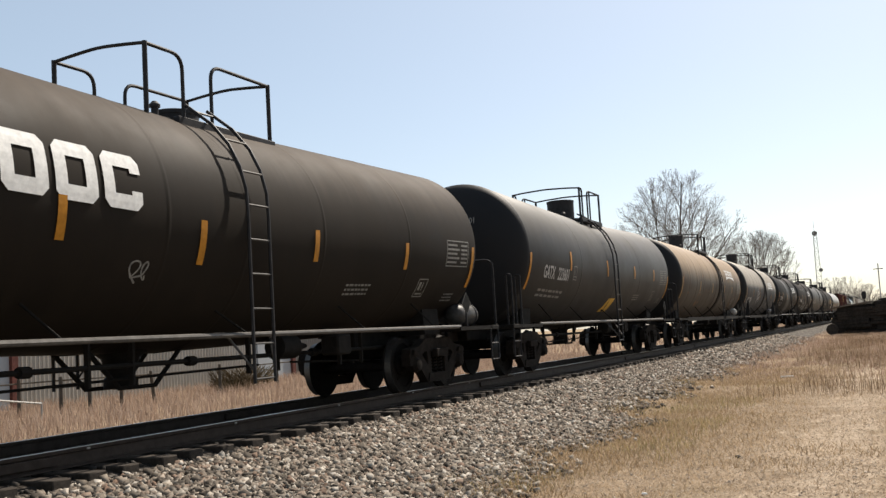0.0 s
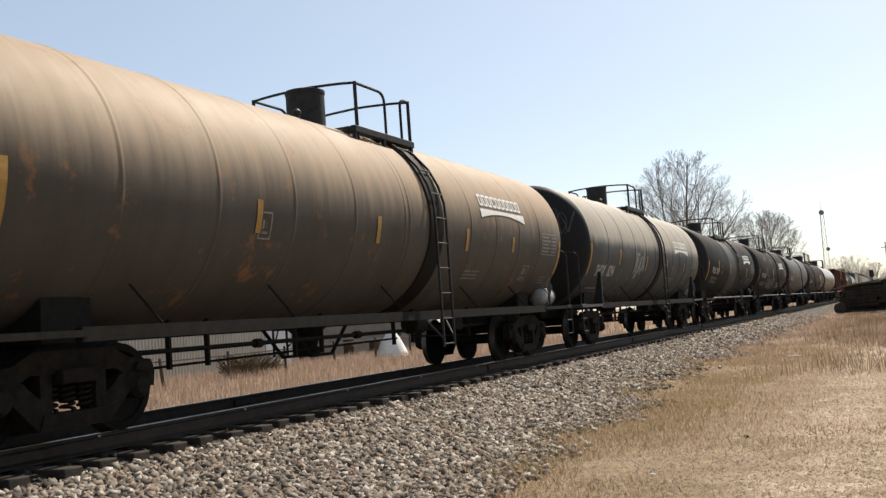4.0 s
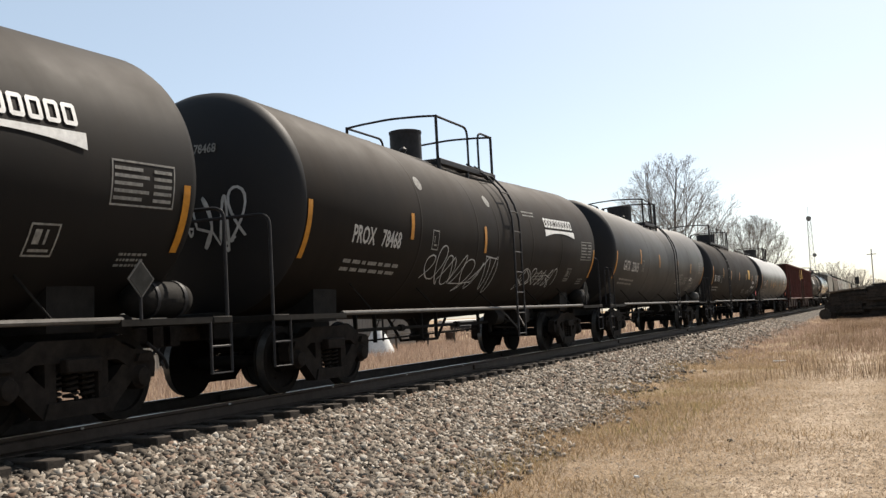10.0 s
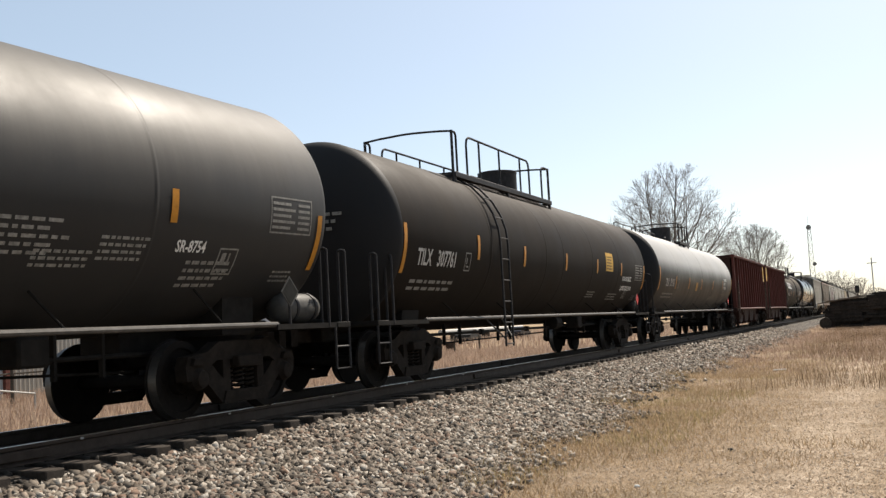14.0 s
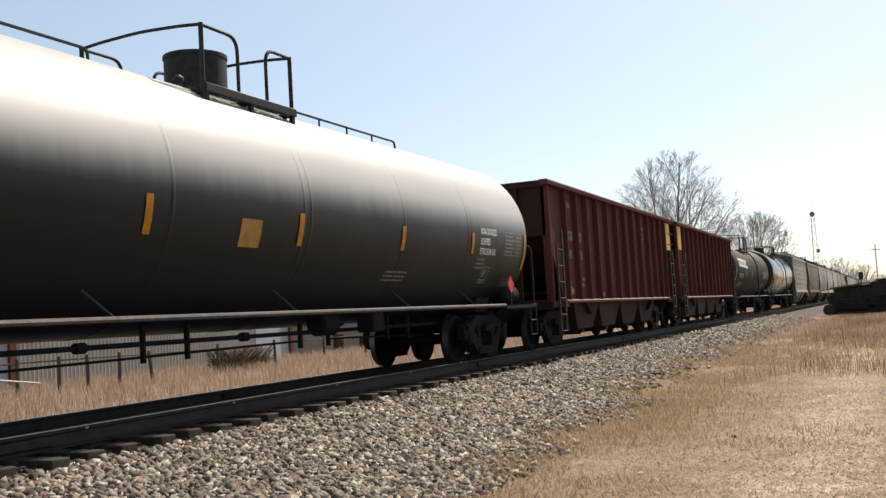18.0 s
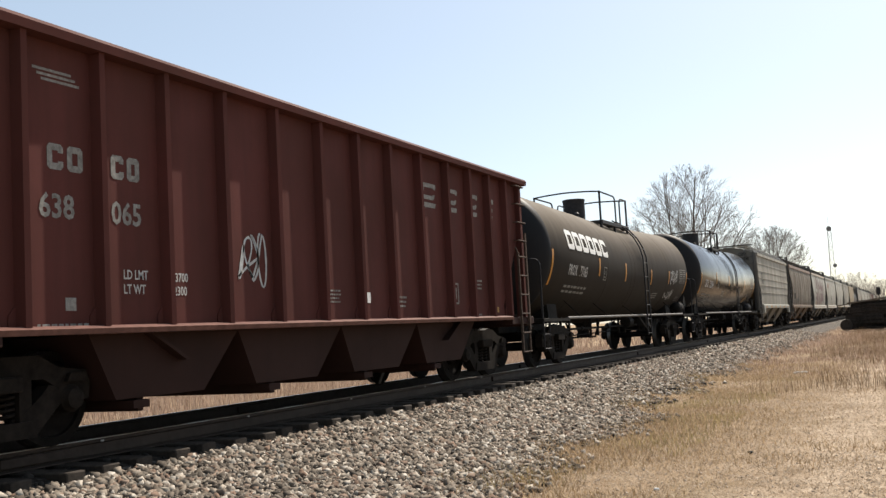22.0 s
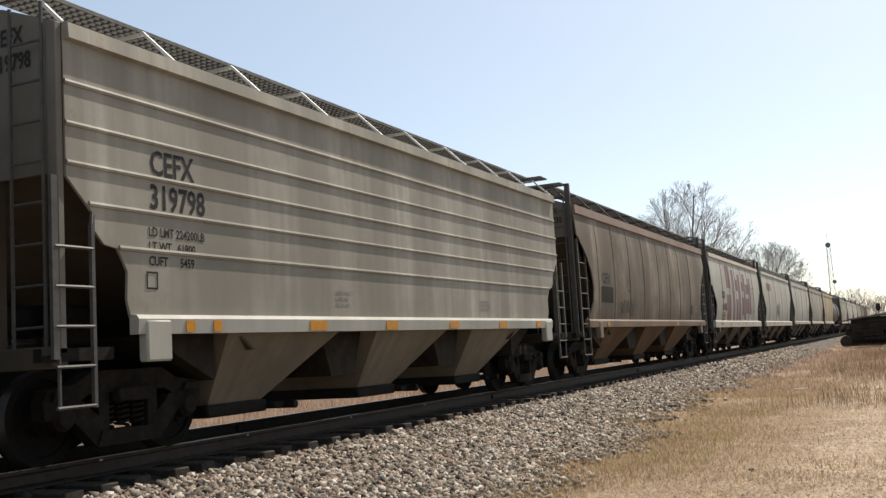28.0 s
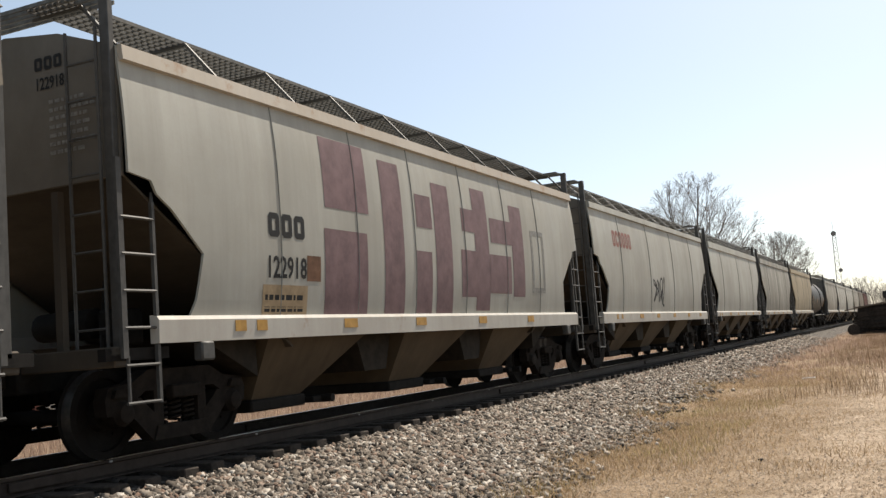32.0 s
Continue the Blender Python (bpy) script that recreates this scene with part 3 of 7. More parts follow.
def shapes2d(items):
    """Flat plates: lists of polygons as (points, faces)."""
    co, fs = [], []
    for poly in items:
        o = len(co)
        co += poly
        fs.append(tuple(range(o, o + len(poly))))
    return co, fs


def bars(w, h, rows, seed=0):
    """Unreadable small print: rows of short bars."""
    rnd = random.Random(seed)
    items, pitch = [], h / rows
    for r in range(rows):
        x, y = 0.0, h - (r + 1) * pitch
        while x < w * rnd.uniform(0.75, 1.0):
            k = rnd.uniform(0.05, 0.16) * w
            items.append([(x, y), (x + k, y), (x + k, y + pitch * 0.45), (x, y + pitch * 0.45)])
            x += k + 0.035 * w
    return shapes2d(items)


def block_word(n, w, h, slant=0.0, gap=0.16, hole=True, rnd_seed=1, stroke=0.26):
    """A brand mark as a row of plain blocks, open in the middle, some of them open on one side."""
    items, p = [], w / n
    rnd = random.Random(rnd_seed)
    sk = lambda x, y: (x + slant * y, y)
    for i in range(n):
        x0, x1, t = i * p, i * p + p * (1 - gap), h * stroke
        t = min(t, (x1 - x0) * 0.36)
        if hole:
            k = t * 0.5
            items.append([sk(x0 + k, 0), sk(x1 - k, 0), sk(x1, k), sk(x1, t), sk(x0, t), sk(x0, k)])
            items.append([sk(x0, h - t), sk(x1, h - t), sk(x1, h - k), sk(x1 - k, h), sk(x0 + k, h), sk(x0, h - k)])
            items.append([sk(x0, t), sk(x0 + t, t), sk(x0 + t, h - t), sk(x0, h - t)])
            notch = rnd.choice((0.0, 0.0, 0.16))
            for a, b in ((t, h * (0.5 - notch)), (h * (0.5 + notch), h - t)):
                if b - a > 0.01:
                    items.append([sk(x1 - t, a), sk(x1, a), sk(x1, b), sk(x1 - t, b)])
        else:
            items.append([sk(x0, 0), sk(x1, 0), sk(x1, h), sk(x0, h)])
    return shapes2d(items)


def frame2d(w, h, t, bars_in=()):
    it = [[(0, 0), (w, 0), (w, t), (0, t)], [(0, h - t), (w, h - t), (w, h), (0, h)], [(0, t), (t, t), (t, h - t), (0, h - t)], [(w - t, t), (w, t), (w, h - t), (w - t, h - t)]]
    return shapes2d(it + list(bars_in))


def scribble(w, h, strokes, seed, t=0.022):
    """One spray-painted line that loops from end to end, as a flat ribbon."""
    rnd = random.Random(seed)
    pts = []
    for s in range(strokes):
        cx, cy = (s + 0.5) / strokes * w, h * rnd.uniform(0.38, 0.62)
        a, b, ph, tw = rnd.uniform(0.5, 1.2) * w / strokes, h * rnd.uniform(0.22, 0.46), rnd.uniform(0, 6.3), rnd.uniform(0.6, 1.9)
        for i in range(20):
            u = i / 19 * 2 * math.pi
            pts.append(Vector((cx + a * 0.5 * math.sin(u * tw + ph), cy + b * math.cos(u + ph * 0.7), 0)))
    co, fs = [], []
    for i, p in enumerate(pts):
        d = (pts[min(i + 1, len(pts) - 1)] - pts[max(i - 1, 0)])
        d = d.normalized() if d.length > 1e-5 else Vector((1, 0, 0))
        nrm = Vector((-d.y, d.x, 0)) * t / 2 * rnd.uniform(0.8, 1.2)
        co += [tuple((p - nrm).xy), tuple((p + nrm).xy)]
        if i:
            fs.append((2 * i - 2, 2 * i, 2 * i + 1, 2 * i - 1))
    return co, fs


def split_tall(co, fs, limit=0.10):
    """Cuts flat convex faces into low strips, so that they follow a curved wall."""
    def clip(poly, h, keep_above):
        out = []
        for (x0, y0), (x1, y1) in zip(poly, poly[1:] + poly[:1]):
            in0, in1 = (y0 >= h, y1 >= h) if keep_above else (y0 <= h, y1 <= h)
            if in0:
                out.append((x0, y0))
            if in0 != in1:
                k = (h - y0) / (y1 - y0)
                out.append((x0 + k * (x1 - x0), h))
        return out
    pts, faces, seen = [], [], {}
    for q in fs:
        poly = [co[i] for i in q]
        lo, hi = min(p[1] for p in poly), max(p[1] for p in poly)
        n = max(1, math.ceil((hi - lo) / limit))
        for k in range(n):
            a, b = lo + (hi - lo) * k / n, lo + (hi - lo) * (k + 1) / n
            piece = clip(clip(poly, a, True), b, False) if n > 1 else poly
            if len(piece) > 2:
                face = []
                for x, y in piece:
                    key = (round(x, 4), round(y, 4))
                    if key not in seen:
                        seen[key] = len(pts)
                        pts.append(key)
                    if seen[key] not in face:
                        face.append(seen[key])
                if len(face) > 2:
                    faces.append(tuple(face))
    return pts, faces


def islands(co, fs):
    """Flat work taken apart into pieces that do not touch."""
    key = [(round(x, 4), round(y, 4)) for x, y in co]
    groups = []
    for q in fs:
        ks = {key[i] for i in q}
        hit = [g_ for g_ in groups if g_[0] & ks]
        for g_ in hit:
            groups.remove(g_)
            ks |= g_[0]
        groups.append((ks, [f for g_ in hit for f in g_[1]] + [q]))
    out = []
    for _, faces in groups:
        used = sorted({i for f in faces for i in f})
        at = {i: k for k, i in enumerate(used)}
        out.append(([co[i] for i in used], [tuple(at[i] for i in f) for f in faces]))
    return out


def on_tank(name, flat, mat, car, y, z, r, zc, side=1, label="", lift=0.004, mid=None):
    """Lays flat work on the tank's flank: y along the car, z the height of its foot. zc may be a function of y."""
    if name in ("brand_mark", "brand_blocks"):
        mid = y + 0.5 * max(u for u, _ in flat[0])
        for piece in islands(*flat):
            on_tank("brand_block", piece, mat, car, y, z, r, zc, side, label, 0.011, mid)
        return
    co, fs = split_tall(*flat)
    at = zc if callable(zc) else (lambda v: zc)
    a0 = math.asin(max(-0.98, min(0.98, (z - at(mid if mid is not None else y + 0.5 * max(u for u, _ in co))) / r)))
    vs = [(side * (r + lift) * math.cos(a0 + h / r), y + side * x, at(y + side * x) + (r + lift) * math.sin(a0 + h / r)) for x, h in co]
    me = bpy.data.meshes.new(name)
    me.from_pydata(vs, [], fs)
    me.materials.append(mat)
    ob = part(name, me, None, car, label)
    if name in SMALL_PRINT:
        tagged(ob, label, kind="stuff")
    return ob


def on_wall(name, flat, mat, car, x, y, z, label="", lean=0.0, axis="x"):
    """Lays flat work on an upright wall (axis x: a side; axis y: an end that faces -Y)."""
    co, fs = flat
    vs = [((x - lean * h, y + u, z + h) if axis == "x" else (x + u, y - lean * h, z + h)) for u, h in co]
    me = bpy.data.meshes.new(name)
    me.from_pydata(vs, [], fs)
    me.materials.append(mat)
    ob = part(name, me, None, car, label)
    if name in SMALL_PRINT:
        tagged(ob, label, kind="stuff")
    return ob


# ---- tank cars ----
def ladder(car, x_of, y, z0, z1, w=0.42, mat="iron", foot=0.0, step=0.41):
    """A side ladder that follows the tank: x_of(z) gives its distance from the centre line."""
    lad = None
    for k in (-1, 1):
        n = 12
        pts = [(x_of(z0 + (z1 - z0) * i / n), y + k * w / 2, z0 + (z1 - z0) * i / n) for i in range(n + 1)]
        st = Shape().rod(pts, 0.022, 6)
        if lad is None:
            lad = part("ladder", st, M[mat], car, "steel side ladder bent round the tank")
        else:
            part("stile", st, M[mat], lad)
    z = z0 + 0.05
    while z < z1 - 0.02:
        part("rung", Shape().rod([(x_of(z), y - w / 2, z), (x_of(z), y + w / 2, z)], 0.014, 6), M["galv" if mat == "galv" else "rung"], lad)
        z += step
    return lad


M["rung"] = plain("worn_ladder_rungs", (0.062, 0.059, 0.056), 0.5, 0.2, 0.3, 10, 0.1)


def tank_car(u0, u1, o):
    """A tank car between two coupling faces. o: what sets this one apart."""
    o = dict(o)
    sh_ = o.get("shift", 0.0)
    if sh_:
        for k_ in ("ladder", "box_y"):
            if k_ in o:
                o[k_] -= sh_
        if "mark" in o:
            o["mark"] = (*o["mark"][:2], o["mark"][2] - sh_, o["mark"][3])
        o["tape"] = [(y - sh_, h, z) for y, h, z in o.get("tape", ())]
        o["art"] = [(a, b, c, y - sh_, z, e) for a, b, c, y, z, e in o.get("art", ())]
        o["bands"] = [(a - sh_, b - sh_, c) for a, b, c in o.get("bands", ())]
    L, r, zc = u1 - u0, o.get("r", 1.55), o.get("zc", 2.61)
    car = thing("tank_car", o["label"], "tank car", "cars of the freight train", pose(0, (u0 + u1) / 2, 0))
    paint_m = M[o["paint"]]
    hl, ir = L / 2, M["iron"]
    rim = hl - o.get("inset", 1.17)
    # shell with dished heads and a rolled welt where each course meets the next
    prof = [(-rim - 0.52 * math.cos(a), r * math.sin(a)) for a in [i * math.pi / 2 / 9 for i in range(10)]]
    courses = sorted(set(o.get("courses", [-0.66, -0.33, 0.0, 0.33, 0.66])) | {0.0})
    body = []
    for c in courses:
        y = c * rim if c else 0.01
        body += [(y - 0.05, r), (y - 0.03, r), (y - 0.012, r + o.get("weld", 0.005)), (y + 0.012, r + o.get("weld", 0.005)), (y + 0.03, r), (y + 0.05, r)]
    prof = [(prof[0][0], 0.02)] + prof[1:] + body + [(-a, b) for a, b in reversed(prof[1:])] + [(-prof[0][0], 0.02)]
    dip = o.get("dip", 0.16)
    axis = lambda y: zc - dip * (1 - min(1.0, abs(y) / rim))
    def bend(shape):
        shape.v = [(a, b, c + axis(b) - zc) for a, b, c in shape.v]
        return shape
    sh = bend(Shape().lathe("y", (0, zc), prof, 72))
    shell = part("tank_shell", sh, paint_m, car)
    hp = [(-rim - 0.52 * math.cos(a) - 0.006, (r + 0.004) * math.sin(a)) for a in [i * math.pi / 2 / 9 for i in range(10)]]
    hp[0] = (hp[0][0], 0.02)
    part("tank_head", Shape().lathe("y", (0, zc), hp + [(-rim + 0.02, r + 0.004)], 72, False), M[o.get("heads", "headblack")], car, "dark painted tank head")
    for y0, y1, mname in o.get("bands", ()):
        part("painted_band", bend(Shape().lathe("y", (0, zc), [(y0, r + 0.004), (min(max(0.0, y0 + 0.01), y1 - 0.01), r + 0.004), (y1, r + 0.004)], 72, False)), M[mname], car, "band of different paint round the shell")
    # stiffening hoops, and the dark jacket strip behind the ladder
    for y, w, t in o.get("hoops", ()):
        part("hoop", Shape().lathe("y", (0, zc), [(y - w, r + 0.003), (y - w + 0.02, r + t), (y + w - 0.02, r + t), (y + w, r + 0.003)], 72, False), paint_m, car)
    # frame: stub sills, end platforms, side pipes
    for k in (1, -1):
        part("stub_sill", Shape().box(-0.30, 0.30, min(k * (hl - 0.75), k * (rim - 2.6)), max(k * (hl - 0.75), k * (rim - 2.6)), 0.78, 1.14, 0.02), M["steel"], car)
        ye, yi = k * (hl - 0.42), k * (hl - 2.25)
        part("end_platform", Shape().box(-1.47, 1.47, min(ye, ye - k * 0.36), max(ye, ye - k * 0.36), 0.98, 1.06, 0.01).box(1.12, 1.462, min(ye - k * 0.3, yi), max(ye - k * 0.3, yi), 0.985, 1.052).box(-1.462, -1.12, min(ye - k * 0.3, yi), max(ye - k * 0.3, yi), 0.985, 1.052), M[o.get("platform", "steel")], car, "steel end platform")
        truck(car, k * (hl - 2.45))
        coupler(car, k * hl, k)
        # saddle over the truck
        ang = [radians(a) for a in range(-130, -49, 10)]
        sad = [(1.02 * r * math.cos(a), zc + 1.01 * r * math.sin(a)) for a in ang]
        part("saddle", Shape().prism(sad + [(1.0, 0.95), (-1.0, 0.95)], "y", k * (hl - 2.45) - 0.32, k * (hl - 2.45) + 0.32), M["steel"], car)
        for s in (1, -1):
            if o.get("brace"):
                part("saddle_brace", Shape().prism([(s * 1.40, zc - 0.72), (s * 1.47, zc - 0.72), (s * 1.47, 1.06), (s * 1.22, 1.06)], "y", yi - 0.06 * k, yi), M["iron"], car)
            # corner handhold and sill step
            if o.get("hairpin"):
                for dy in (0.06, 0.56):
                    yy = ye - k * dy
                    part("hairpin_rail", Shape().rod(curved([(s * 1.45, yy, 1.0), (s * 1.45, yy, 2.07), (s * 1.34, yy, 2.07), (s * 1.34, yy, 1.05)], 0.05, 4), 0.02), ir, car, "narrow upright grab rail on the end platform")
            part("sill_step", Shape().rod([(s * 1.45, ye - k * 0.02, 1.0), (s * 1.45, ye - k * 0.02, 0.42), (s * 1.45, ye - k * 0.40, 0.42), (s * 1.45, ye - k * 0.40, 1.0)], 0.018).rod([(s * 1.45, ye - k * 0.02, 0.72), (s * 1.45, ye - k * 0.40, 0.72)], 0.014), ir, car)
        if not o.get("hairpin"):
            yh = ye - k * 0.05
            part("end_rail", Shape().rod(curved([(-1.43, yh, 1.03), (-1.43, yh, 2.32), (1.43, yh, 2.32), (1.43, yh, 1.03)], 0.16, 5), 0.022), M[o.get("rail_paint", "iron")], car, "bent pipe rail across the end platform")
    for s in (1, -1):
        if o.get("sill", "pipe") == "pipe":
            part("side_pipe", Shape().rod([(s * 1.42, -hl + 2.2, 1.05), (s * 1.42, hl - 2.2, 1.05)], 0.032, 8), M["steelrail"], car)
        else:
            part("side_angle", Shape().prism([(s * 1.36, 0.94), (s * 1.45, 0.94), (s * 1.45, 1.08), (s * 1.36, 1.08)], "y", -hl + 2.2, hl - 2.2), M["steel"], car)
        for c in (-0.62, -0.34, 0.0, 0.34, 0.62):
            part("pipe_bracket", Shape().rod([(s * 1.42, c * hl, 1.05), (s * r * 0.72, c * hl - 0.16, axis(c * hl) - r * 0.69)], 0.014, 6), M["rung" if o.get("bracket", "steel") == "galv" else o.get("bracket", "steel")], car)
    # air line, hangers, outlet and gear under the belly
    part("air_line", Shape().rod([(0.55, -hl + 1.2, 0.78), (0.55, hl - 1.2, 0.78)], 0.03, 8), M["steel"], car)
    for c in (-0.5, -0.42, -0.2, -0.12, 0.14, 0.22, 0.42, 0.5):
        part("pipe_hanger", Shape().box(0.52, 0.58, c * hl - 0.02, c * hl + 0.02, 0.56, 1.14), M["steel"], car)
    for c in (-0.30, 0.0, 0.33):
        part("pipe_union", Shape().cyl("y", (0.55, 0.78), 0.06, c * hl - 0.07, c * hl + 0.07, 8), M["steel"], car)
    oy = o.get("outlet", -0.6)
    if o.get("dip", 0.16) == 0 and r > 1.57:
        oy = None
    if oy is not None:
        part("bottom_outlet", Shape().lathe("z", (0, oy), [(1.12, 0.42), (1.0, 0.40), (0.86, 0.22), (0.66, 0.16), (0.62, 0.2), (0.52, 0.2), (0.50, 0.08)], 16), M["steel"], car, "flanged bottom outlet valve")
    if oy is not None:
        part("outlet_guard", Shape().rod([(0.25, oy - 0.9, 1.05), (0.25, oy - 0.3, 0.52), (0.25, oy + 0.3, 0.52), (0.25, oy + 0.9, 1.05)], 0.03, 6).rod([(-0.25, oy - 0.9, 1.05), (-0.25, oy - 0.3, 0.52), (-0.25, oy + 0.3, 0.52), (-0.25, oy + 0.9, 1.05)], 0.03, 6), M["steel"], car)
    part("brake_cylinder", Shape().lathe("y", (0.62, 0.88), [(1.7, 0.10), (1.72, 0.17), (2.15, 0.17), (2.2, 0.08), (2.5, 0.03)], 14), M["steel"], car)
    part("valve_box", Shape().box(0.72, 1.02, 2.75, 3.15, 0.72, 1.02, 0.03), M["steel"], car)
    part("brake_rod", Shape().rod([(0.35, -hl + 3.6, 0.58), (0.42, 1.6, 0.66)], 0.018, 6), M["steel"], car)
    part("brake_rod", Shape().rod([(0.35, hl - 3.6, 0.58), (0.42, 2.4, 0.66)], 0.018, 6), M["steel"], car)
    if o.get("reservoir", True):
        part("air_reservoir", Shape().lathe("y", (1.05, 1.27), [(hl - 1.72, 0.02), (hl - 1.70, 0.09), (hl - 1.64, 0.17), (hl - 1.54, 0.20), (hl - 0.92, 0.20), (hl - 0.82, 0.17), (hl - 0.76, 0.09), (hl - 0.74, 0.02)], 20), M[o.get("tankpaint", "steel")], car, "rounded air reservoir on the end platform")
        for yy in (hl - 1.45, hl - 1.0):
            part("reservoir_strap", Shape().lathe("y", (1.05, 1.27), [(yy, 0.203), (yy, 0.212), (yy + 0.05, 0.212), (yy + 0.05, 0.203)], 20, False), M["iron"], car)
    # dome, platform and rails on top
    py = o["cage"]["dome"]
    top = axis(py) + r
    dr, dh = o.get("dome_r", 0.31), o.get("dome_h", 0.52)
    part("dome", Shape().lathe("z", (0, py), [(top - 0.08, dr), (top + dh + 0.01, dr), (top + dh + 0.01, dr + 0.012), (top + dh + 0.06, dr + 0.012), (top + dh + 0.07, dr * 0.95), (top + dh + 0.085, 0.05)], 28), ir, car, "round housing over the top fittings")
    cg = o["cage"]
    cx, zd, zr = cg.get("x", 0.95), top - 0.12, cg["z"]
    a, b = min(cg.get("deck", cg["rails"][0][0]), py - 0.2), max(r_[1] for r_ in cg["rails"])
    for s in (1, -1):
        part("platform_beam", Shape().box(s * cx - 0.05, s * cx + 0.05, a, b + 0.06, zd - 0.11, zd, 0.01), ir, car)
        part("platform_rim", Shape().box(s * 0.52 - 0.03, s * 0.52 + 0.03, a, b + 0.06, zd - 0.07, zd), ir, car)
    dk = Shape()
    x = -cx + 0.06
    while x < cx - 0.05:
        if abs(x) > 0.54:
            dk.box(x - 0.010, x + 0.010, a, b + 0.05, zd - 0.036, zd - 0.006)
        x += 0.05
    y = a
    while y < b:
        for s in (1, -1):
            dk.box(min(s * 0.54, s * (cx - 0.04)), max(s * 0.54, s * (cx - 0.04)), y - 0.008, y + 0.008, zd - 0.03, zd - 0.012)
        y += 0.16
    tagged(part("platform_grating", dk, ir, car, "open steel grating"), kind="stuff")
    for y in (a + 0.05, 0.5 * (a + b), b):
        part("platform_support", Shape().box(-cx, cx, y - 0.03, y + 0.03, zd - 0.12, zd - 0.06), ir, car)
        for s in (1, -1):
            part("platform_leg", Shape().box(s * cx - 0.03, s * cx + 0.03, y - 0.03, y + 0.03, axis(y) + r * math.sqrt(1 - (cx / r) ** 2) - 0.03, zd - 0.10), ir, car)
    for s in (1, -1):
        for ya, yb, ra, rb in cg["rails"]:
            pts = ([(s * cx, ya, zd)] if ra else []) + [(s * cx, ya, zr), (s * cx, yb, zr)] + ([(s * cx, yb, zd)] if rb else [])
            part("top_rail", Shape().rod(curved(pts, 0.20, 5), 0.024, 8), ir, car, "bent pipe handrail")
            for y, k in ((ya, ra), (yb, rb)):
                if not k:
                    part("rail_post", Shape().rod([(s * cx, y, axis(y) + r * math.sqrt(1 - (cx / r) ** 2) - 0.02), (s * cx, y, zr + 0.02)], 0.030, 8), ir, car)
        for y in cg.get("posts", ()):
            part("rail_post", Shape().rod([(s * cx, y, zd), (s * cx, y, zr)], 0.022, 7), ir, car)
    for y in cg["cross"]:
        part("cross_rail", Shape().rod(curved([(-cx, y, zr), (-cx + 0.3, y, zr + 0.03), (0, y, zr + 0.06), (cx - 0.3, y, zr + 0.03), (cx, y, zr)], 0.2), 0.022, 8), ir, car)
    for i in range(o.get("fittings", 1)):
        part("fitting", Shape().lathe("z", (0.3 - 0.25 * (i % 3), py - 0.75 - 0.30 * i), [(top - 0.05, 0.045), (top + 0.06, 0.045), (top + 0.06, 0.07), (top + 0.10, 0.07), (top + 0.14, 0.03)], 10), ir, car)
    # side ladders
    ly = o.get("ladder", 1.1)
    def x_of(z):
        h = max(-1.0, min(1.0, (z - zc) / r))
        return max((r + 0.09) * math.sqrt(max(0.0, 1 - (h * 0.985) ** 2)), 0.70)
    for s in () if o.get("no_ladder") else (1, -1):
        ladder(car, lambda z: s * (x_of(z) if z > zc + 0.1 else r + 0.085), ly, 0.48, zc + r * 0.93, mat=o.get("ladder_paint", "iron"))
        for j in (1, -1):
            part("ladder_stay", Shape().rod([(s * (r + 0.085), ly + j * 0.21, 0.62), (s * 1.36, ly + j * 0.42, 1.02)], 0.016, 6), M["rung"], car)
    if o.get("jacket"):
        w = o["jacket"]
        part("belly_band", bend(Shape().lathe("y", (0, zc), [(ly - w, r + 0.004), (ly - w + 0.02, r + 0.03), (ly + w - 0.02, r + 0.03), (ly + w, r + 0.004)], 72, False)), M[o.get("jacket_paint", "black_dusty")], car, "belly band behind the ladder")
    for y0, y1 in o.get("top_pipe", ()):
        part("top_safety_rail", Shape().rod(curved([(0.2, y0, top - 0.05), (0.2, y0, top + 0.16), (0.2, y1, top + 0.16), (0.2, y1, top - 0.05)], 0.15), 0.02, 6), ir, car)
        for j in range(1, 5):
            y = y0 + (y1 - y0) * j / 5
            part("rail_post", Shape().rod([(0.2, y, top - 0.05), (0.2, y, top + 0.16)], 0.016, 6), ir, car)
    # reflective tape and placards
    tapes = [t_ for t_ in o.get("tape", [(-4.15, 0.42, 2.25), (-1.3, 0.42, 2.25), (1.9, 0.36, 2.25), (4.5, 0.36, 2.25)]) if abs(t_[0]) < rim - 1.35]
    for y, h, z in tapes + [(-rim + 0.10, 0.8, o.get("tape_z", 2.2)), (rim - 0.10, 0.75, o.get("tape_z", 2.2) - 0.05)]:
        on_tank("reflector_tape", shapes2d([[(-0.055, 0), (0.055, 0), (0.055, h), (-0.055, h)]]), M[o.get("tape_mat", "amber")], car, y, z - h / 2, r, axis, 1, "", 0.012)
    zt = axis(-4.5) - o.get("mark_drop", 0.50)
    if o.get("mark"):
        m1, m2, y, size = o["mark"]
        on_tank("lettering", text_mesh(m1 + "   " + m2, size, M["whitelet"], narrow=0.72), M[o.get("let", "greylet")], car, y, zt, r, axis, 1, "painted car number")
        if o.get("capacity"):
            on_tank("lettering", text_mesh(o["capacity"], 0.16, M["whitelet"], narrow=0.66), M["fadedlet"], car, y - 0.05, zt - 0.22, r, axis, 1, "two rows of white capacity figures")
        else:
            on_tank("lettering", bars(1.9, 0.26, 2, 3), M["fadedlet"], car, y - 0.05, zt - 0.40, r, axis, 1, "two rows of small white capacity print")
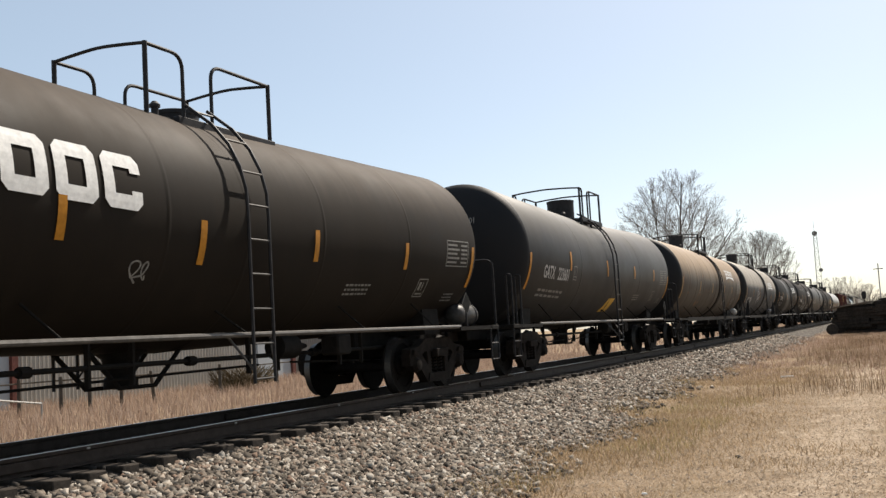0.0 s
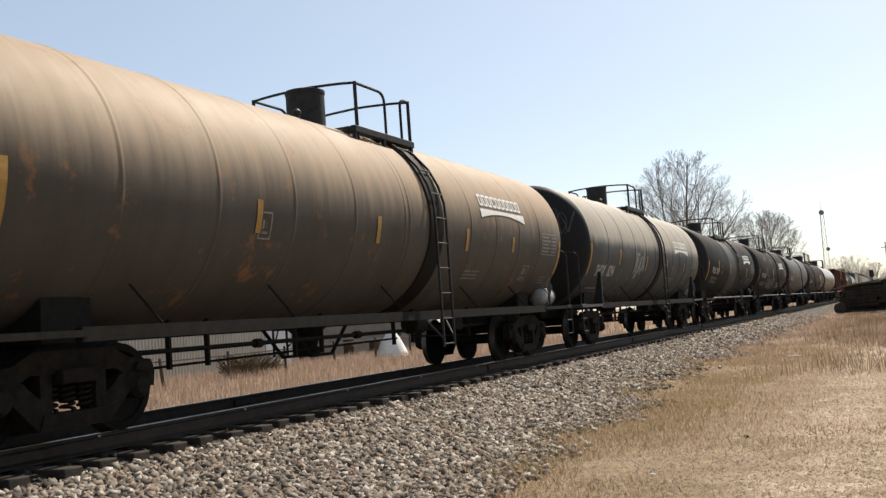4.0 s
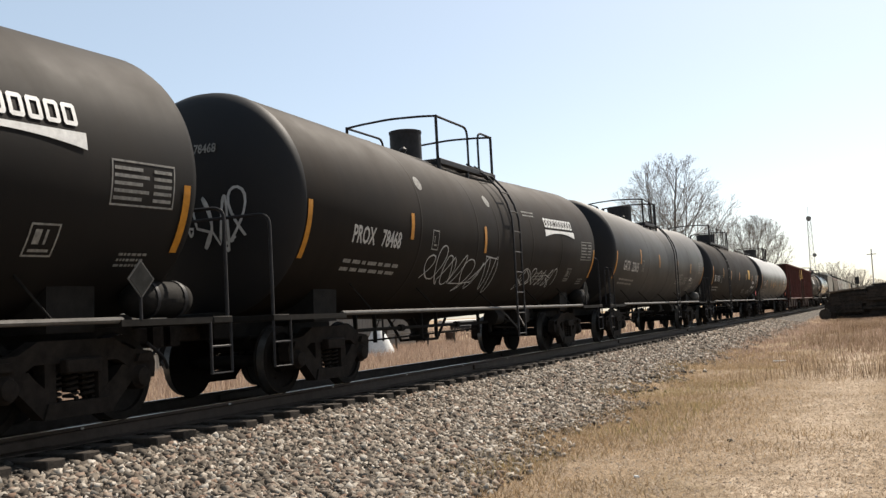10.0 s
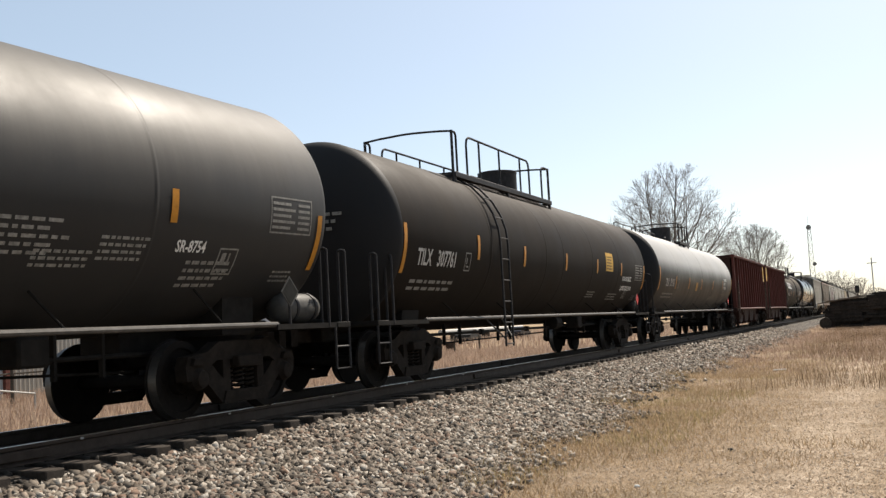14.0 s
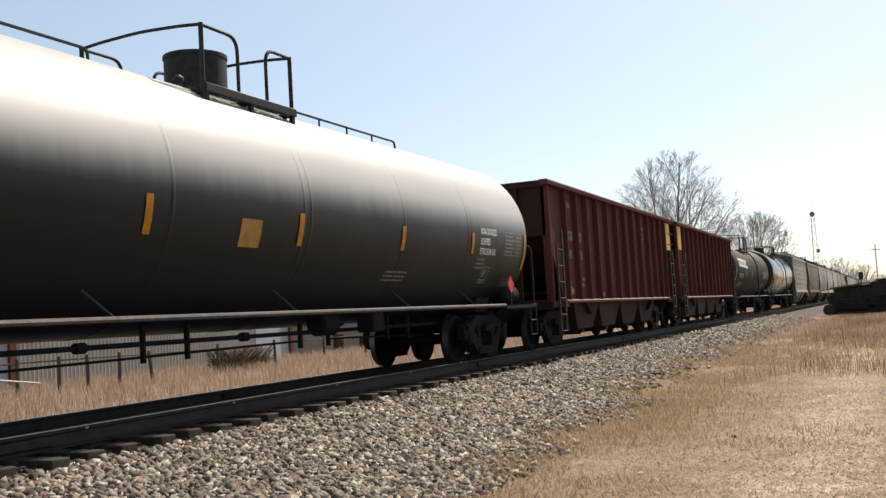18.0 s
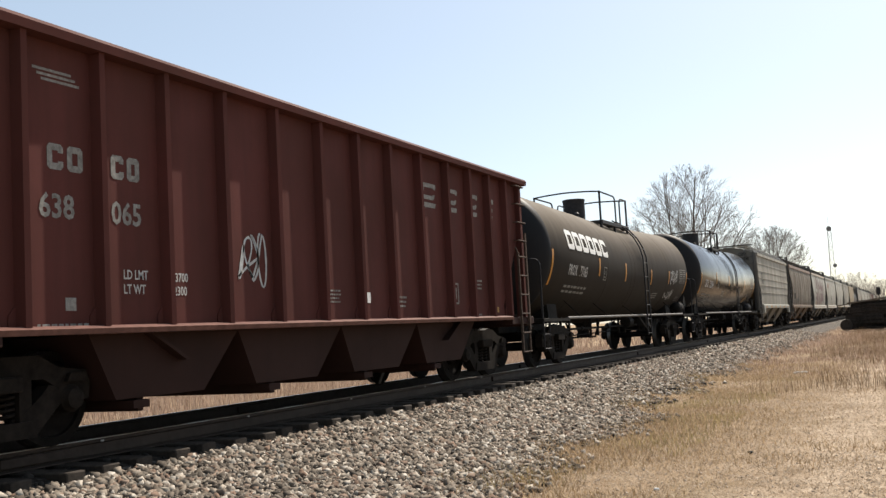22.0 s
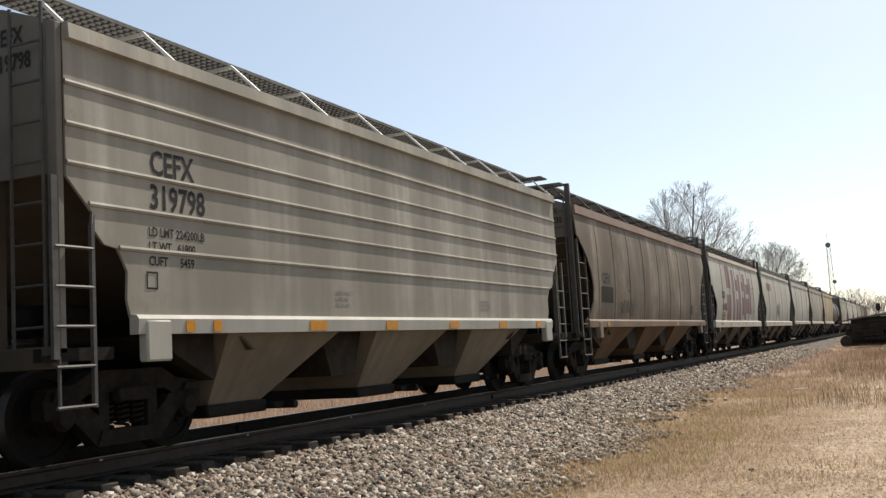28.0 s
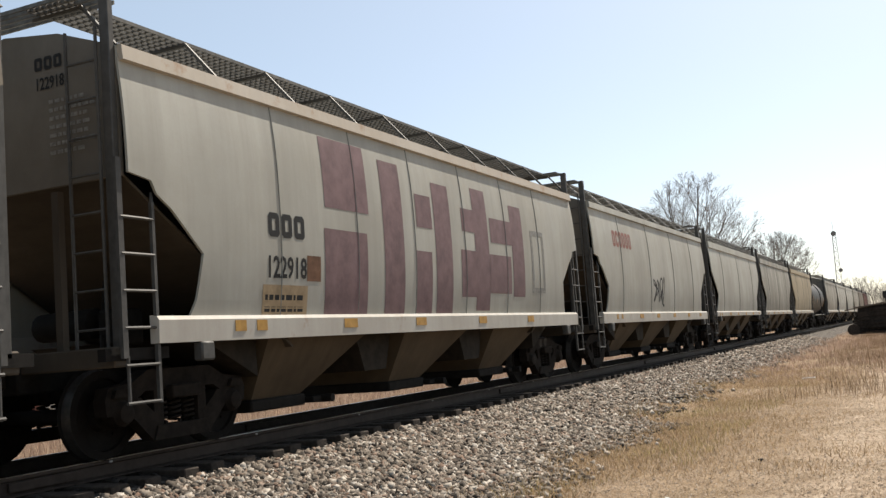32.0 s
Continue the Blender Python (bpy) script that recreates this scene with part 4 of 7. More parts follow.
    for name, flat, mat, y, z, lab in o.get("art", ()):
        on_tank(name, flat, M[mat], car, y, z, r, axis, 1, lab)
    if o.get("box", True):
        on_tank("plate_mark", frame2d(0.26, 0.34, 0.022, [[(0.07, 0.07), (0.19, 0.07), (0.19, 0.10), (0.07, 0.10)], [(0.07, 0.13), (0.10, 0.13), (0.10, 0.24), (0.07, 0.24)]]), M["fadedlet"], car, o.get("box_y", -3.85), zc - o.get("box_drop", 0.55), r, axis, 1, "small framed stencil")
    on_tank("test_table", frame2d(0.95, 0.46, 0.02, [[(0.04, 0.06 + 0.075 * i), (0.45 + 0.1 * (i % 2), 0.06 + 0.075 * i), (0.45 + 0.1 * (i % 2), 0.095 + 0.075 * i), (0.04, 0.095 + 0.075 * i)] for i in range(5)] + [[(0.62, 0.06 + 0.075 * i), (0.90, 0.06 + 0.075 * i), (0.90, 0.095 + 0.075 * i), (0.62, 0.095 + 0.075 * i)] for i in range(5)]), M["fadedlet"], car, rim - 1.25, zc - 0.42, r, axis, 1, "stencilled table of test dates")
    on_tank("stencil_box", frame2d(0.36, 0.34, 0.02, [[(0.06, 0.05), (0.30, 0.05), (0.30, 0.08), (0.06, 0.08)], [(0.07, 0.13), (0.15, 0.13), (0.15, 0.28), (0.07, 0.28)], [(0.2, 0.13), (0.23, 0.13), (0.23, 0.28), (0.2, 0.28)]]), M["fadedlet"], car, rim - 2.15, zc - 0.95, r, axis, 1, "small framed stencil")
    on_tank("lettering", bars(0.8, 0.22, 3, 9), M["fadedlet"], car, 2.6, zc - 0.95, r, axis, 1, "faded rows of small print")
    on_tank("lettering", bars(0.5, 0.2, 3, 12), M["fadedlet"], car, rim - 0.9, zc - 1.0, r, axis, 1, "faded rows of small print")
    fr = o.get("placard", "plateframe")
    yp, d, zp = hl - 1.95, 0.20, 1.46
    holder = part("placard_holder", Shape().prism([(yp, zp - d), (yp + d, zp), (yp, zp + d), (yp - d, zp)], "x", 1.455, 1.465), M["rung2"], car, "diamond placard in its holder")
    part("placard_post", Shape().rod([(1.45, yp, 1.04), (1.45, yp, zp - 0.15)], 0.018, 6), M["iron"], car)
    d = 0.172
    part("placard", Shape().prism([(yp, zp - d), (yp + d, zp), (yp, zp + d), (yp - d, zp)], "x", 1.464, 1.470), M[fr], holder)
    if o.get("art_end"):
        for name, flat, mat, xx, zz, lab in o["art_end"]:
            co, fs = flat
            vs = []
            for u, h in co:
                X, Z = xx + u, zz + h - zc
                q = min(0.98, math.hypot(X, Z) / r)
                vs.append((X, -rim - 0.52 * math.sqrt(1 - q * q) - 0.03, zz + h))
            me = bpy.data.meshes.new(name)
            me.from_pydata(vs, [], fs)
            me.materials.append(M[mat])
            part(name, me, None, car, lab)
    return car


M["steelrail"] = plain("worn_side_pipe", (0.105, 0.098, 0.09), 0.45, 0.3, 0.35, 8, 0.1)


def swoosh(w, h):
    """A row of small blocks over a bar that is hollowed from below, a plain brand mark."""
    co, fs = block_word(10, w * 0.96, h * 0.46, 0.0, 0.18, True, 4, 0.2)
    co = [(x + 0.02 * w, y + h * 0.44) for x, y in co]
    o, n = len(co), 14
    lo = [(w * i / n, 0.20 * h * (1 - (2 * i / n - 1) ** 2)) for i in range(n + 1)]
    hi = [(w * i / n, 0.33 * h) for i in range(n + 1)]
    return co + lo + hi, fs + [(o + i, o + i + 1, o + n + 2 + i, o + n + 1 + i) for i in range(n)]


# ---- hoppers ----
def corner_ladder(car, x, y, z0, z1, w, mat, step=0.36, k=1):
    lad = part("ladder", Shape().box(x - 0.02, x + 0.02, y + k * w / 2 - 0.035, y + k * w / 2 + 0.035, z0 + 0.45, z1).rod([(x, y + k * (w / 2 - 0.04), z0), (x, y + k * (w / 2 - 0.04), z0 + 0.47)], 0.018, 6), M[mat], car, "steel corner ladder")
    part("stile", Shape().box(x - 0.02, x + 0.02, y - k * w / 2 - 0.02, y - k * w / 2 + 0.02, z0, z1 - 0.40).rod([(x, y - k * w / 2, z1 - 0.41), (x - 0.03, y - k * (w / 2 + 0.04), z1 - 0.30)], 0.018, 6), M[mat], lad)
    z = z0 + 0.02
    while z < z1 - 0.38:
        part("rung", Shape().rod([(x + 0.01, y - w / 2, z), (x + 0.01, y + w / 2, z)], 0.017, 6), M[mat], lad)
        z += step
    return lad


def covered_hopper(u0, u1, o):
    """A covered hopper between two coupling faces."""
    L = u1 - u0
    hl = L / 2
    car = thing("covered_hopper", o["label"], "hopper car", "cars of the freight train", pose(0, (u0 + u1) / 2, 0))
    pm, em = M[o["paint"]], M[o.get("end", o["paint"])]
    zs, zt = o.get("sill_z", 1.38), o.get("top", 4.10)   # side sheet, foot and head
    fascia = o.get("fascia", 0.30)
    W0, W1 = 1.51, 1.50
    e0 = hl - 0.72          # end of the roof
    bow = o.get("bow", 0.10)
    # one half of the body shell, as rings from foot to roof ridge
    cuts = o.get("cuts", [(2.95, 0.72), (2.83, 0.86), (2.06, 1.86), (1.36, 1.60)])   # (height, inset of the sheet's end)
    zz = sorted({round(zs + (zt - zs) * i / 14, 3) for i in range(15)} | {c[0] for c in cuts if c[0] > zs})
    def half_len(z):
        # the end of the side sheet is cut back below the end post
        if z >= cuts[0][0]:
            return e0
        for (za, ia), (zb, ib) in zip(cuts, cuts[1:]):
            if z >= zb:
                return hl - ia - (ib - ia) * (za - z) / (za - zb)
        return hl - cuts[-1][1]
    def width(z):
        k = min(1.0, max(0.0, (z - zs) / (zt - zs)))
        return W0 + (W1 - W0) * k + bow * (1 - abs(2 * k - 1) ** 2.5)
    for s in (1, -1):
        n = 24
        rings = [[(s * width(z), -half_len(z) + 2 * half_len(z) * i / n, z) for i in range(n + 1)] for z in zz]
        sh = Shape().loft(rings, False, False)
        back = [[(x - s * 0.03, y, z) for x, y, z in r] for r in rings]
        sh.loft(back, False, False)
        # closing edge at both ends
        sh.loft([[r[0] for r in rings], [r[0] for r in back]], False, False).loft([[r[-1] for r in rings], [r[-1] for r in back]], False, False)
        side = part("side_sheet", sh, pm, car, o.get("side_label", ""))
        for z in o.get("ribs", ()):
            h = half_len(z - 0.03)
            w = width(z)
            part("side_rib", Shape().prism([(s * (w - 0.01), z - 0.028), (s * (w + 0.016), z - 0.022), (s * (w + 0.024), z), (s * (w + 0.016), z + 0.022), (s * (w - 0.01), z + 0.028)], "y", -h, h), pm, side)
        for y in o.get("seams", ()):
            if abs(y) > half_len(zs + 0.02):
                continue
            part("panel_seam", Shape().loft([[(s * (width(z) - 0.006), y - 0.014, z), (s * (width(z) + 0.012), y, z), (s * (width(z) - 0.006), y + 0.014, z)] for z in zz], True), M[o.get("seam", o["paint"])], side)
        # roof side plate and side sill
        part("roof_side_plate", Shape().prism([(s * (W1 - 0.02), zt - fascia), (s * (W1 + o.get("lip", 0.085)), zt - fascia + 0.02), (s * (W1 + o.get("lip", 0.085) - 0.015), zt), (s * (W1 - 0.1), zt + 0.06), (s * (W1 - 0.12), zt)], "y", -e0 + 0.02, e0 - 0.02), M[o.get("plate", o["paint"])], car)
        sl = hl - o.get("sill_end", 1.05)
        part("side_sill", Shape().prism([(s * 1.49, zs - o.get("sill_h", 0.17)), (s * 1.60, zs - o.get("sill_h", 0.17)), (s * 1.61, zs - 0.02), (s * 1.58, zs + 0.02), (s * 1.49, zs + 0.03)], "y", -sl, sl), M[o.get("sill", o["paint"])], car)
        for k in (1, -1):
            ga, gb, gz = (*o["pad_at"], zs - 0.03) if o.get("pad_at") else (0.62, 0.84, zs - o.get("sill_h", 0.17))
            part("sill_gusset", Shape().box(s * 1.56 - 0.06, s * 1.56 + 0.065, min(k * (sl - ga), k * (sl - gb)), max(k * (sl - ga), k * (sl - gb)), zs - 0.44 if o.get("pad_at") else gz - 0.20, gz, 0.02), M[o.get("sill", o["paint"]) if o.get("pad_at") else "rung2"], car, "jacking pad at the sill's end")
        for y, tw in o.get("tape", ((-5.5, 0.14), (-5.05, 0.14), (-3.0, 0.40), (-1.0, 0.36), (1.2, 0.36), (3.4, 0.36), (5.4, 0.3))):
            if s > 0:
                part("reflector_tape", Shape().box(1.606, 1.613, y - tw / 2, y + tw / 2, zs - 0.155, zs - 0.035), M["amber_old" if o.get("old_tape") else "amber"], car)
    # roof: two slopes, hatches and running boards
    rf = Shape().loft([[(x, y, z) for x, z in ((-W1, zt - 0.02), (-0.75, zt + 0.26), (0, zt + 0.36), (0.75, zt + 0.26), (W1, zt - 0.02), (0, zt - 0.1))] for y in (-e0 + 0.07, e0 - 0.07)])
    part("roof", rf, pm, car)
    part("hatch_trough", Shape().box(-0.33, 0.33, -e0 + 0.9, e0 - 0.9, zt + 0.34, zt + 0.45, 0.02), pm, car, "long roof hatch")
    zr = o.get("walk_z", zt + 0.50)
    for s in (1, -1):
        wk = Shape()
        for i in range(7):
            x = s * (0.52 + 0.085 * i)
            wk.box(x - 0.008, x + 0.008, -hl + 0.55, hl - 0.55, zr - 0.02, zr + 0.02)
        y = -hl + 0.6
        while y < hl - 0.55:
            wk.box(min(s * 0.52, s * 1.03), max(s * 0.52, s * 1.03), y - 0.006, y + 0.006, zr - 0.012, zr + 0.012)
            y += 0.11
        part("running_board", wk, M["walk"], car, "open metal grating walkway along the roof")
        y = -hl + 0.75
        while y < hl - 0.6:
            part("walk_bracket", Shape().prism([(s * 1.03, zr - 0.01), (s * 1.07, zr - 0.01), (s * (W1 + 0.02), zt), (s * (W1 - 0.03), zt)], "y", y - 0.018, y + 0.018).box(min(s * 0.4, s * 1.05), max(s * 0.4, s * 1.05), y - 0.02, y + 0.02, zr - 0.06, zr - 0.022), M[o.get("bracket", "galv")], car)
            y += (L - 1.4) / 9
    for k in (1, -1):
        wk = Shape()
        for i in range(5):
            yy = k * (hl - 0.50 - 0.1 * i)
            wk.box(-1.35, 1.35, yy - 0.012, yy + 0.012, zr - 0.02, zr + 0.02)
        part("cross_walk", wk, M["walk"], car, "grating walkway across the car's end")
        # end: upper sheet, posts, slope sheet, end sill with gear
        ye, ze = k * e0, max(2.74, cuts[0][0])
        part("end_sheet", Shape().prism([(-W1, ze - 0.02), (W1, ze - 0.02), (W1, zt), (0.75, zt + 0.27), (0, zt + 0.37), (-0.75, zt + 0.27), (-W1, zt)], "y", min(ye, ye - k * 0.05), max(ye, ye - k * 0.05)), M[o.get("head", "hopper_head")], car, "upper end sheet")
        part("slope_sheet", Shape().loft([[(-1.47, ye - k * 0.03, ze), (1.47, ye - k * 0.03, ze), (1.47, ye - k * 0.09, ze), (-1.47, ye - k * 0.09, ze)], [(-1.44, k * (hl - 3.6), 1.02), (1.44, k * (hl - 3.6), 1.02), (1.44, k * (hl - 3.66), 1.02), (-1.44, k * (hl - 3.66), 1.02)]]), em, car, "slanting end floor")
        for s in (1, -1):
            part("end_post", Shape().box(s * 1.44 - 0.06, s * 1.44 + 0.06, min(ye, ye + k * 0.08), max(ye, ye + k * 0.08), 1.05, zt if "post" in o else zr, 0.01), M[o.get("post", "rung2")], car)
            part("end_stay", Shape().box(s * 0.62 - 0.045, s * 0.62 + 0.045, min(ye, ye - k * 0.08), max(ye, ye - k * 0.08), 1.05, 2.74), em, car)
            corner_ladder(car, s * 1.55, k * (hl - o.get("ladder_in", 0.80)), 0.55, o.get("ladder_top", 2.7), o.get("ladder_w", 0.46), o.get("ladder", "rung2"), 0.36, k)
            part("sill_pad", Shape().box(s * 1.45 - 0.05, s * 1.45 + 0.05, min(k * (hl - 0.42), k * (hl - 1.3)), max(k * (hl - 0.42), k * (hl - 1.3)), 0.98, 1.10), M["steel"], car)
        part("end_ladder", Shape().rod([(0.95, ye + k * 0.10, 1.1), (0.95, ye + k * 0.10, zt + 0.2)], 0.018, 6).rod([(1.35, ye + k * 0.10, 1.1), (1.35, ye + k * 0.10, zt + 0.2)], 0.018, 6), M[o.get("ladder", "rung2")], car)
        for i in range(8):
            part("rung", Shape().rod([(0.95, ye + k * 0.10, 1.3 + 0.38 * i), (1.35, ye + k * 0.10, 1.3 + 0.38 * i)], 0.014, 6), M[o.get("ladder", "rung2")], car)
        part("end_sill", Shape().box(-1.485, 1.485, min(k * (hl - 0.55), k * (hl - 0.75)), max(k * (hl - 0.55), k * (hl - 0.75)), 0.92, 1.12, 0.015), em, car)
        part("centre_sill", Shape().box(-0.26, 0.26, min(k * (hl - 0.5), k * (hl - 4.2)), max(k * (hl - 0.5), k * (hl - 4.2)), 0.72, 1.05, 0.02), M["steel"], car)
        part("brake_gear", Shape().lathe("x", (k * (hl - 1.55), 1.42), [(-0.55, 0.02), (-0.5, 0.16), (-0.1, 0.17), (0.3, 0.17), (0.35, 0.05)], 12).box(0.45, 0.75, k * (hl - 1.6) - 0.2, k * (hl - 1.6) + 0.2, 1.15, 1.55, 0.03).rod([(0.6, k * (hl - 1.3), 1.1), (0.2, k * (hl - 1.8), 1.9)], 0.02, 6), M["steel"], car, "brake cylinder and piping under the slope")
        truck(car, k * (hl - 1.95))
        coupler(car, k * hl, k)
    # discharge bays below the sill
    n = o.get("bays", 3)
    span = 2 * (hl - 2.6)
    for i in range(n):
        c = -span / 2 + span * (i + 0.5) / n
        w = span / n * 0.35
        for s in (1, -1):
            pts_top = [(s * 1.47, c - w, zs - 0.16), (s * 1.47, c + w, zs - 0.16), (s * 0.0, c + w, zs - 0.16), (s * 0.0, c - w, zs - 0.16)]
            pts_bot = [(s * 0.95, c - w * 0.80, 0.40), (s * 0.95, c + w * 0.05, 0.40), (s * 0.0, c + w * 0.05, 0.40), (s * 0.0, c - w * 0.80, 0.40)]
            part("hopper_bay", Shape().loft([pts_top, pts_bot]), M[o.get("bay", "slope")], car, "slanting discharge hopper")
        part("outlet_gate", Shape().box(-1.0, 1.0, c - w * 0.85, c + w * 0.12, 0.26, 0.41, 0.02).box(0.5, 1.1, c + w * 0.14, c + w * 0.45, 0.28, 0.36, 0.01).cyl("x", (c + w * 0.34, 0.32), 0.055, 0.5, 1.25, 10), M["steel"], car, "sliding outlet gate")
        # dark fill: shade of the back slopes between bays is painted in
        if i:
            m_ = c - span / n / 2
            g_ = span / n / 2 - w
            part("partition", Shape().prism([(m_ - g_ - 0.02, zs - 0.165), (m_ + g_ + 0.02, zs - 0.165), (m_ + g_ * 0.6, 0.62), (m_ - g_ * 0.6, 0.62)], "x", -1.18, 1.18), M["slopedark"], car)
    # the same shade-coloured fill at both ends of the row of bays
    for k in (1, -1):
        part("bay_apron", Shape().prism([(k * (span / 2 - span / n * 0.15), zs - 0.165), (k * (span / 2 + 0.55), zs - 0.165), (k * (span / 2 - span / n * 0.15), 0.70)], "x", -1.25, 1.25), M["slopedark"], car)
    for name, flat, mat, y, z, lab in o.get("art", ()):
        co, fs = split_tall(*flat)
        vs = [(width(min(max(z + h, zs), zt)) + o.get("lift", 0.004), y + u, z + h) for u, h in co]
        me = bpy.data.meshes.new(name)
        me.from_pydata(vs, [], fs)
        me.materials.append(M[mat])
        ob = part(name, me, None, car, lab)
        if name in SMALL_PRINT:
            tagged(ob, lab, kind="stuff")
    for name, flat, mat, x, z, lab in o.get("art_end", ()):
        on_wall(name, flat, M[mat], car, x, -e0 - 0.008, z, lab, 0.0, "y")
    return car


M["walk"] = plain("weathered_grating", (0.13, 0.125, 0.115), 0.6, 0.3, 0.4, 8, 0.1)
# Holds the shade between bays in its colour; also a dark overpainted patch.
M["slopedark"] = plain("dark_patch_and_bay_shade", (0.026, 0.021, 0.016), 0.8, 0.0, 0.5, 5, 0.2)
M["palebay"] = paint("pale_hopper_bay", (0.18, 0.155, 0.12), (0.07, 0.055, 0.04), 0.6, 0.65, 0.9, 0.15, (0.12, 0.07, 0.04), seed=28.0)


def plate2d(w, h):
    return shapes2d([[(0, 0), (w, 0), (w, h), (0, h)]])


def open_hopper(u0, u1, o):
    """An open-top coal hopper with outside ribs."""
    L = u1 - u0
    hl = L / 2
    car = thing("open_hopper", o["label"], "hopper car", "cars of the freight train", pose(0, (u0 + u1) / 2, 0))
    ox, en = M["oxide"], M["oxide_shaded"]
    e, zs, zt = hl - 0.68, 1.10, 3.80
    ribs = [-5.60, -4.66, -3.73, -2.75, -1.71, -0.69, 0.30, 1.28, 2.30, 3.34, 4.28, 5.17, 6.02]
    for s in (1, -1):
        side = part("side_sheet", Shape().prism([(-e + 1.0, zs), (e - 1.0, zs), (e - 1.0, 1.35), (e - 0.02, 2.75), (e - 0.02, zt), (-e + 0.02, zt), (-e + 0.02, 2.75), (-e + 1.0, 1.35)], "x", s * 1.38, s * 1.42), ox, car)
        for y in ribs:
            part("side_rib", Shape().prism([(s * 1.41, y - 0.045), (s * 1.54, y - 0.030), (s * 1.55, y + 0.030), (s * 1.41, y + 0.045)], "z", zs + 0.02, zt - 0.04), ox, side)
            part("rib_gusset", Shape().prism([(y - 0.12, zs + 0.035), (y + 0.12, zs + 0.035), (y + 0.12, zs + 0.12), (y + 0.06, zs + 0.2), (y - 0.06, zs + 0.2), (y - 0.12, zs + 0.12)], "x", s * 1.42, s * 1.435), ox, side)
        part("top_chord", Shape().prism([(s * 1.38, zt - 0.06), (s * 1.59, zt - 0.06), (s * 1.60, zt + 0.02), (s * 1.57, zt + 0.06), (s * 1.38, zt + 0.06)], "y", -e - 0.16, e + 0.16), ox, car)
        part("side_sill", Shape().prism([(s * 1.36, zs - 0.05), (s * 1.57, zs - 0.05), (s * 1.59, zs), (s * 1.5, zs + 0.03), (s * 1.36, zs + 0.03)], "y", -e + 0.95, e - 0.95), M["oxide_sill"], car)
        for k in (1, -1):
            part("corner_post", Shape().box(s * 1.40 - 0.06, s * 1.40 + 0.12, min(k * e, k * (e - 0.12)), max(k * e, k * (e - 0.12)), 1.0, zt, 0.01), ox, car)
            corner_ladder(car, s * 1.60, k * (e - 0.36), 0.40, 2.75, 0.44, "rustiron", 0.37)
            if k > 0 and s > 0:
                for i in range(4):
                    part("grab_iron", Shape().rod(curved([(1.52, e - 0.55, 2.95 + 0.36 * i - 0.36), (1.62, e - 0.55, 2.95 + 0.36 * i - 0.36), (1.62, e - 0.1, 2.95 + 0.36 * i - 0.36), (1.52, e - 0.1, 2.95 + 0.36 * i - 0.36)], 0.04), 0.014, 6), M["rustiron"], car)
            part("corner_step", Shape().rod([(s * 1.60, k * (e - 0.15), 1.0), (s * 1.60, k * (e - 0.15), 0.42), (s * 1.60, k * (e - 0.58), 0.42), (s * 1.60, k * (e - 0.58), 1.0)], 0.018, 6), M["rustiron"], car)
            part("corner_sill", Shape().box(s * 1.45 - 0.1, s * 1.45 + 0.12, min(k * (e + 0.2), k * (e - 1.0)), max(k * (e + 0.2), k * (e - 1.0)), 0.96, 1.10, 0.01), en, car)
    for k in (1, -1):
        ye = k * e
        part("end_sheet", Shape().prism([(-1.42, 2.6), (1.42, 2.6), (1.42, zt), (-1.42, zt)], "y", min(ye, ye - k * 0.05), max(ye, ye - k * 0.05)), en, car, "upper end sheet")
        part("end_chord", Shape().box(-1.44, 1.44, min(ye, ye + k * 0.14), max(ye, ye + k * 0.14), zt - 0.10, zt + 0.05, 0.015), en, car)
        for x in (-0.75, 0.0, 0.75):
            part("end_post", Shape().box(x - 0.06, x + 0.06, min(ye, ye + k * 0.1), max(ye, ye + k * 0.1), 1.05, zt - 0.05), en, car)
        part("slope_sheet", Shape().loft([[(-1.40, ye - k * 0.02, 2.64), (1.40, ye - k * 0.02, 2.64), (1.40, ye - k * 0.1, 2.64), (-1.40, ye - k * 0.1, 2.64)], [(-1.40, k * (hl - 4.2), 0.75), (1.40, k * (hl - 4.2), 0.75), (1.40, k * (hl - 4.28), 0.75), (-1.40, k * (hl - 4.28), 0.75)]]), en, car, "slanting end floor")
        part("end_sill", Shape().box(-1.5, 1.5, min(k * (hl - 0.5), k * (hl - 0.72)), max(k * (hl - 0.5), k * (hl - 0.72)), 0.92, 1.14, 0.015), en, car)
        part("centre_sill", Shape().box(-0.26, 0.26, min(k * (hl - 0.5), k * (hl - 4.6)), max(k * (hl - 0.5), k * (hl - 4.6)), 0.70, 1.04, 0.02), M["steel"], car)
        truck(car, k * (hl - 2.0))
        coupler(car, k * hl, k)
    n, span = 4, 2 * (hl - 2.9)
    for i in range(n):
        c, w = -span / 2 + span * (i + 0.5) / n, span / n * 0.5
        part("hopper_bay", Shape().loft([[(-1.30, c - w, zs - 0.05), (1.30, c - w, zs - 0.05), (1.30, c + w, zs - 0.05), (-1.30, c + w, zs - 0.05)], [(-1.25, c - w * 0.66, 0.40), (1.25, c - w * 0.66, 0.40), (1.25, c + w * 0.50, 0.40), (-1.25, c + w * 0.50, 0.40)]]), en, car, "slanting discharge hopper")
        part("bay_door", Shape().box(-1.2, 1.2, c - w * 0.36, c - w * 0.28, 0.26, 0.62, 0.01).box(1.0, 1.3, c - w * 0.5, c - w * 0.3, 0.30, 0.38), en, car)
    part("inner_floor", Shape().prism([(-1.38, 1.3), (1.38, 1.3), (1.38, 1.36), (-1.38, 1.36)], "y", -e + 1.6, e - 1.6), en, car)
    W = 1.424
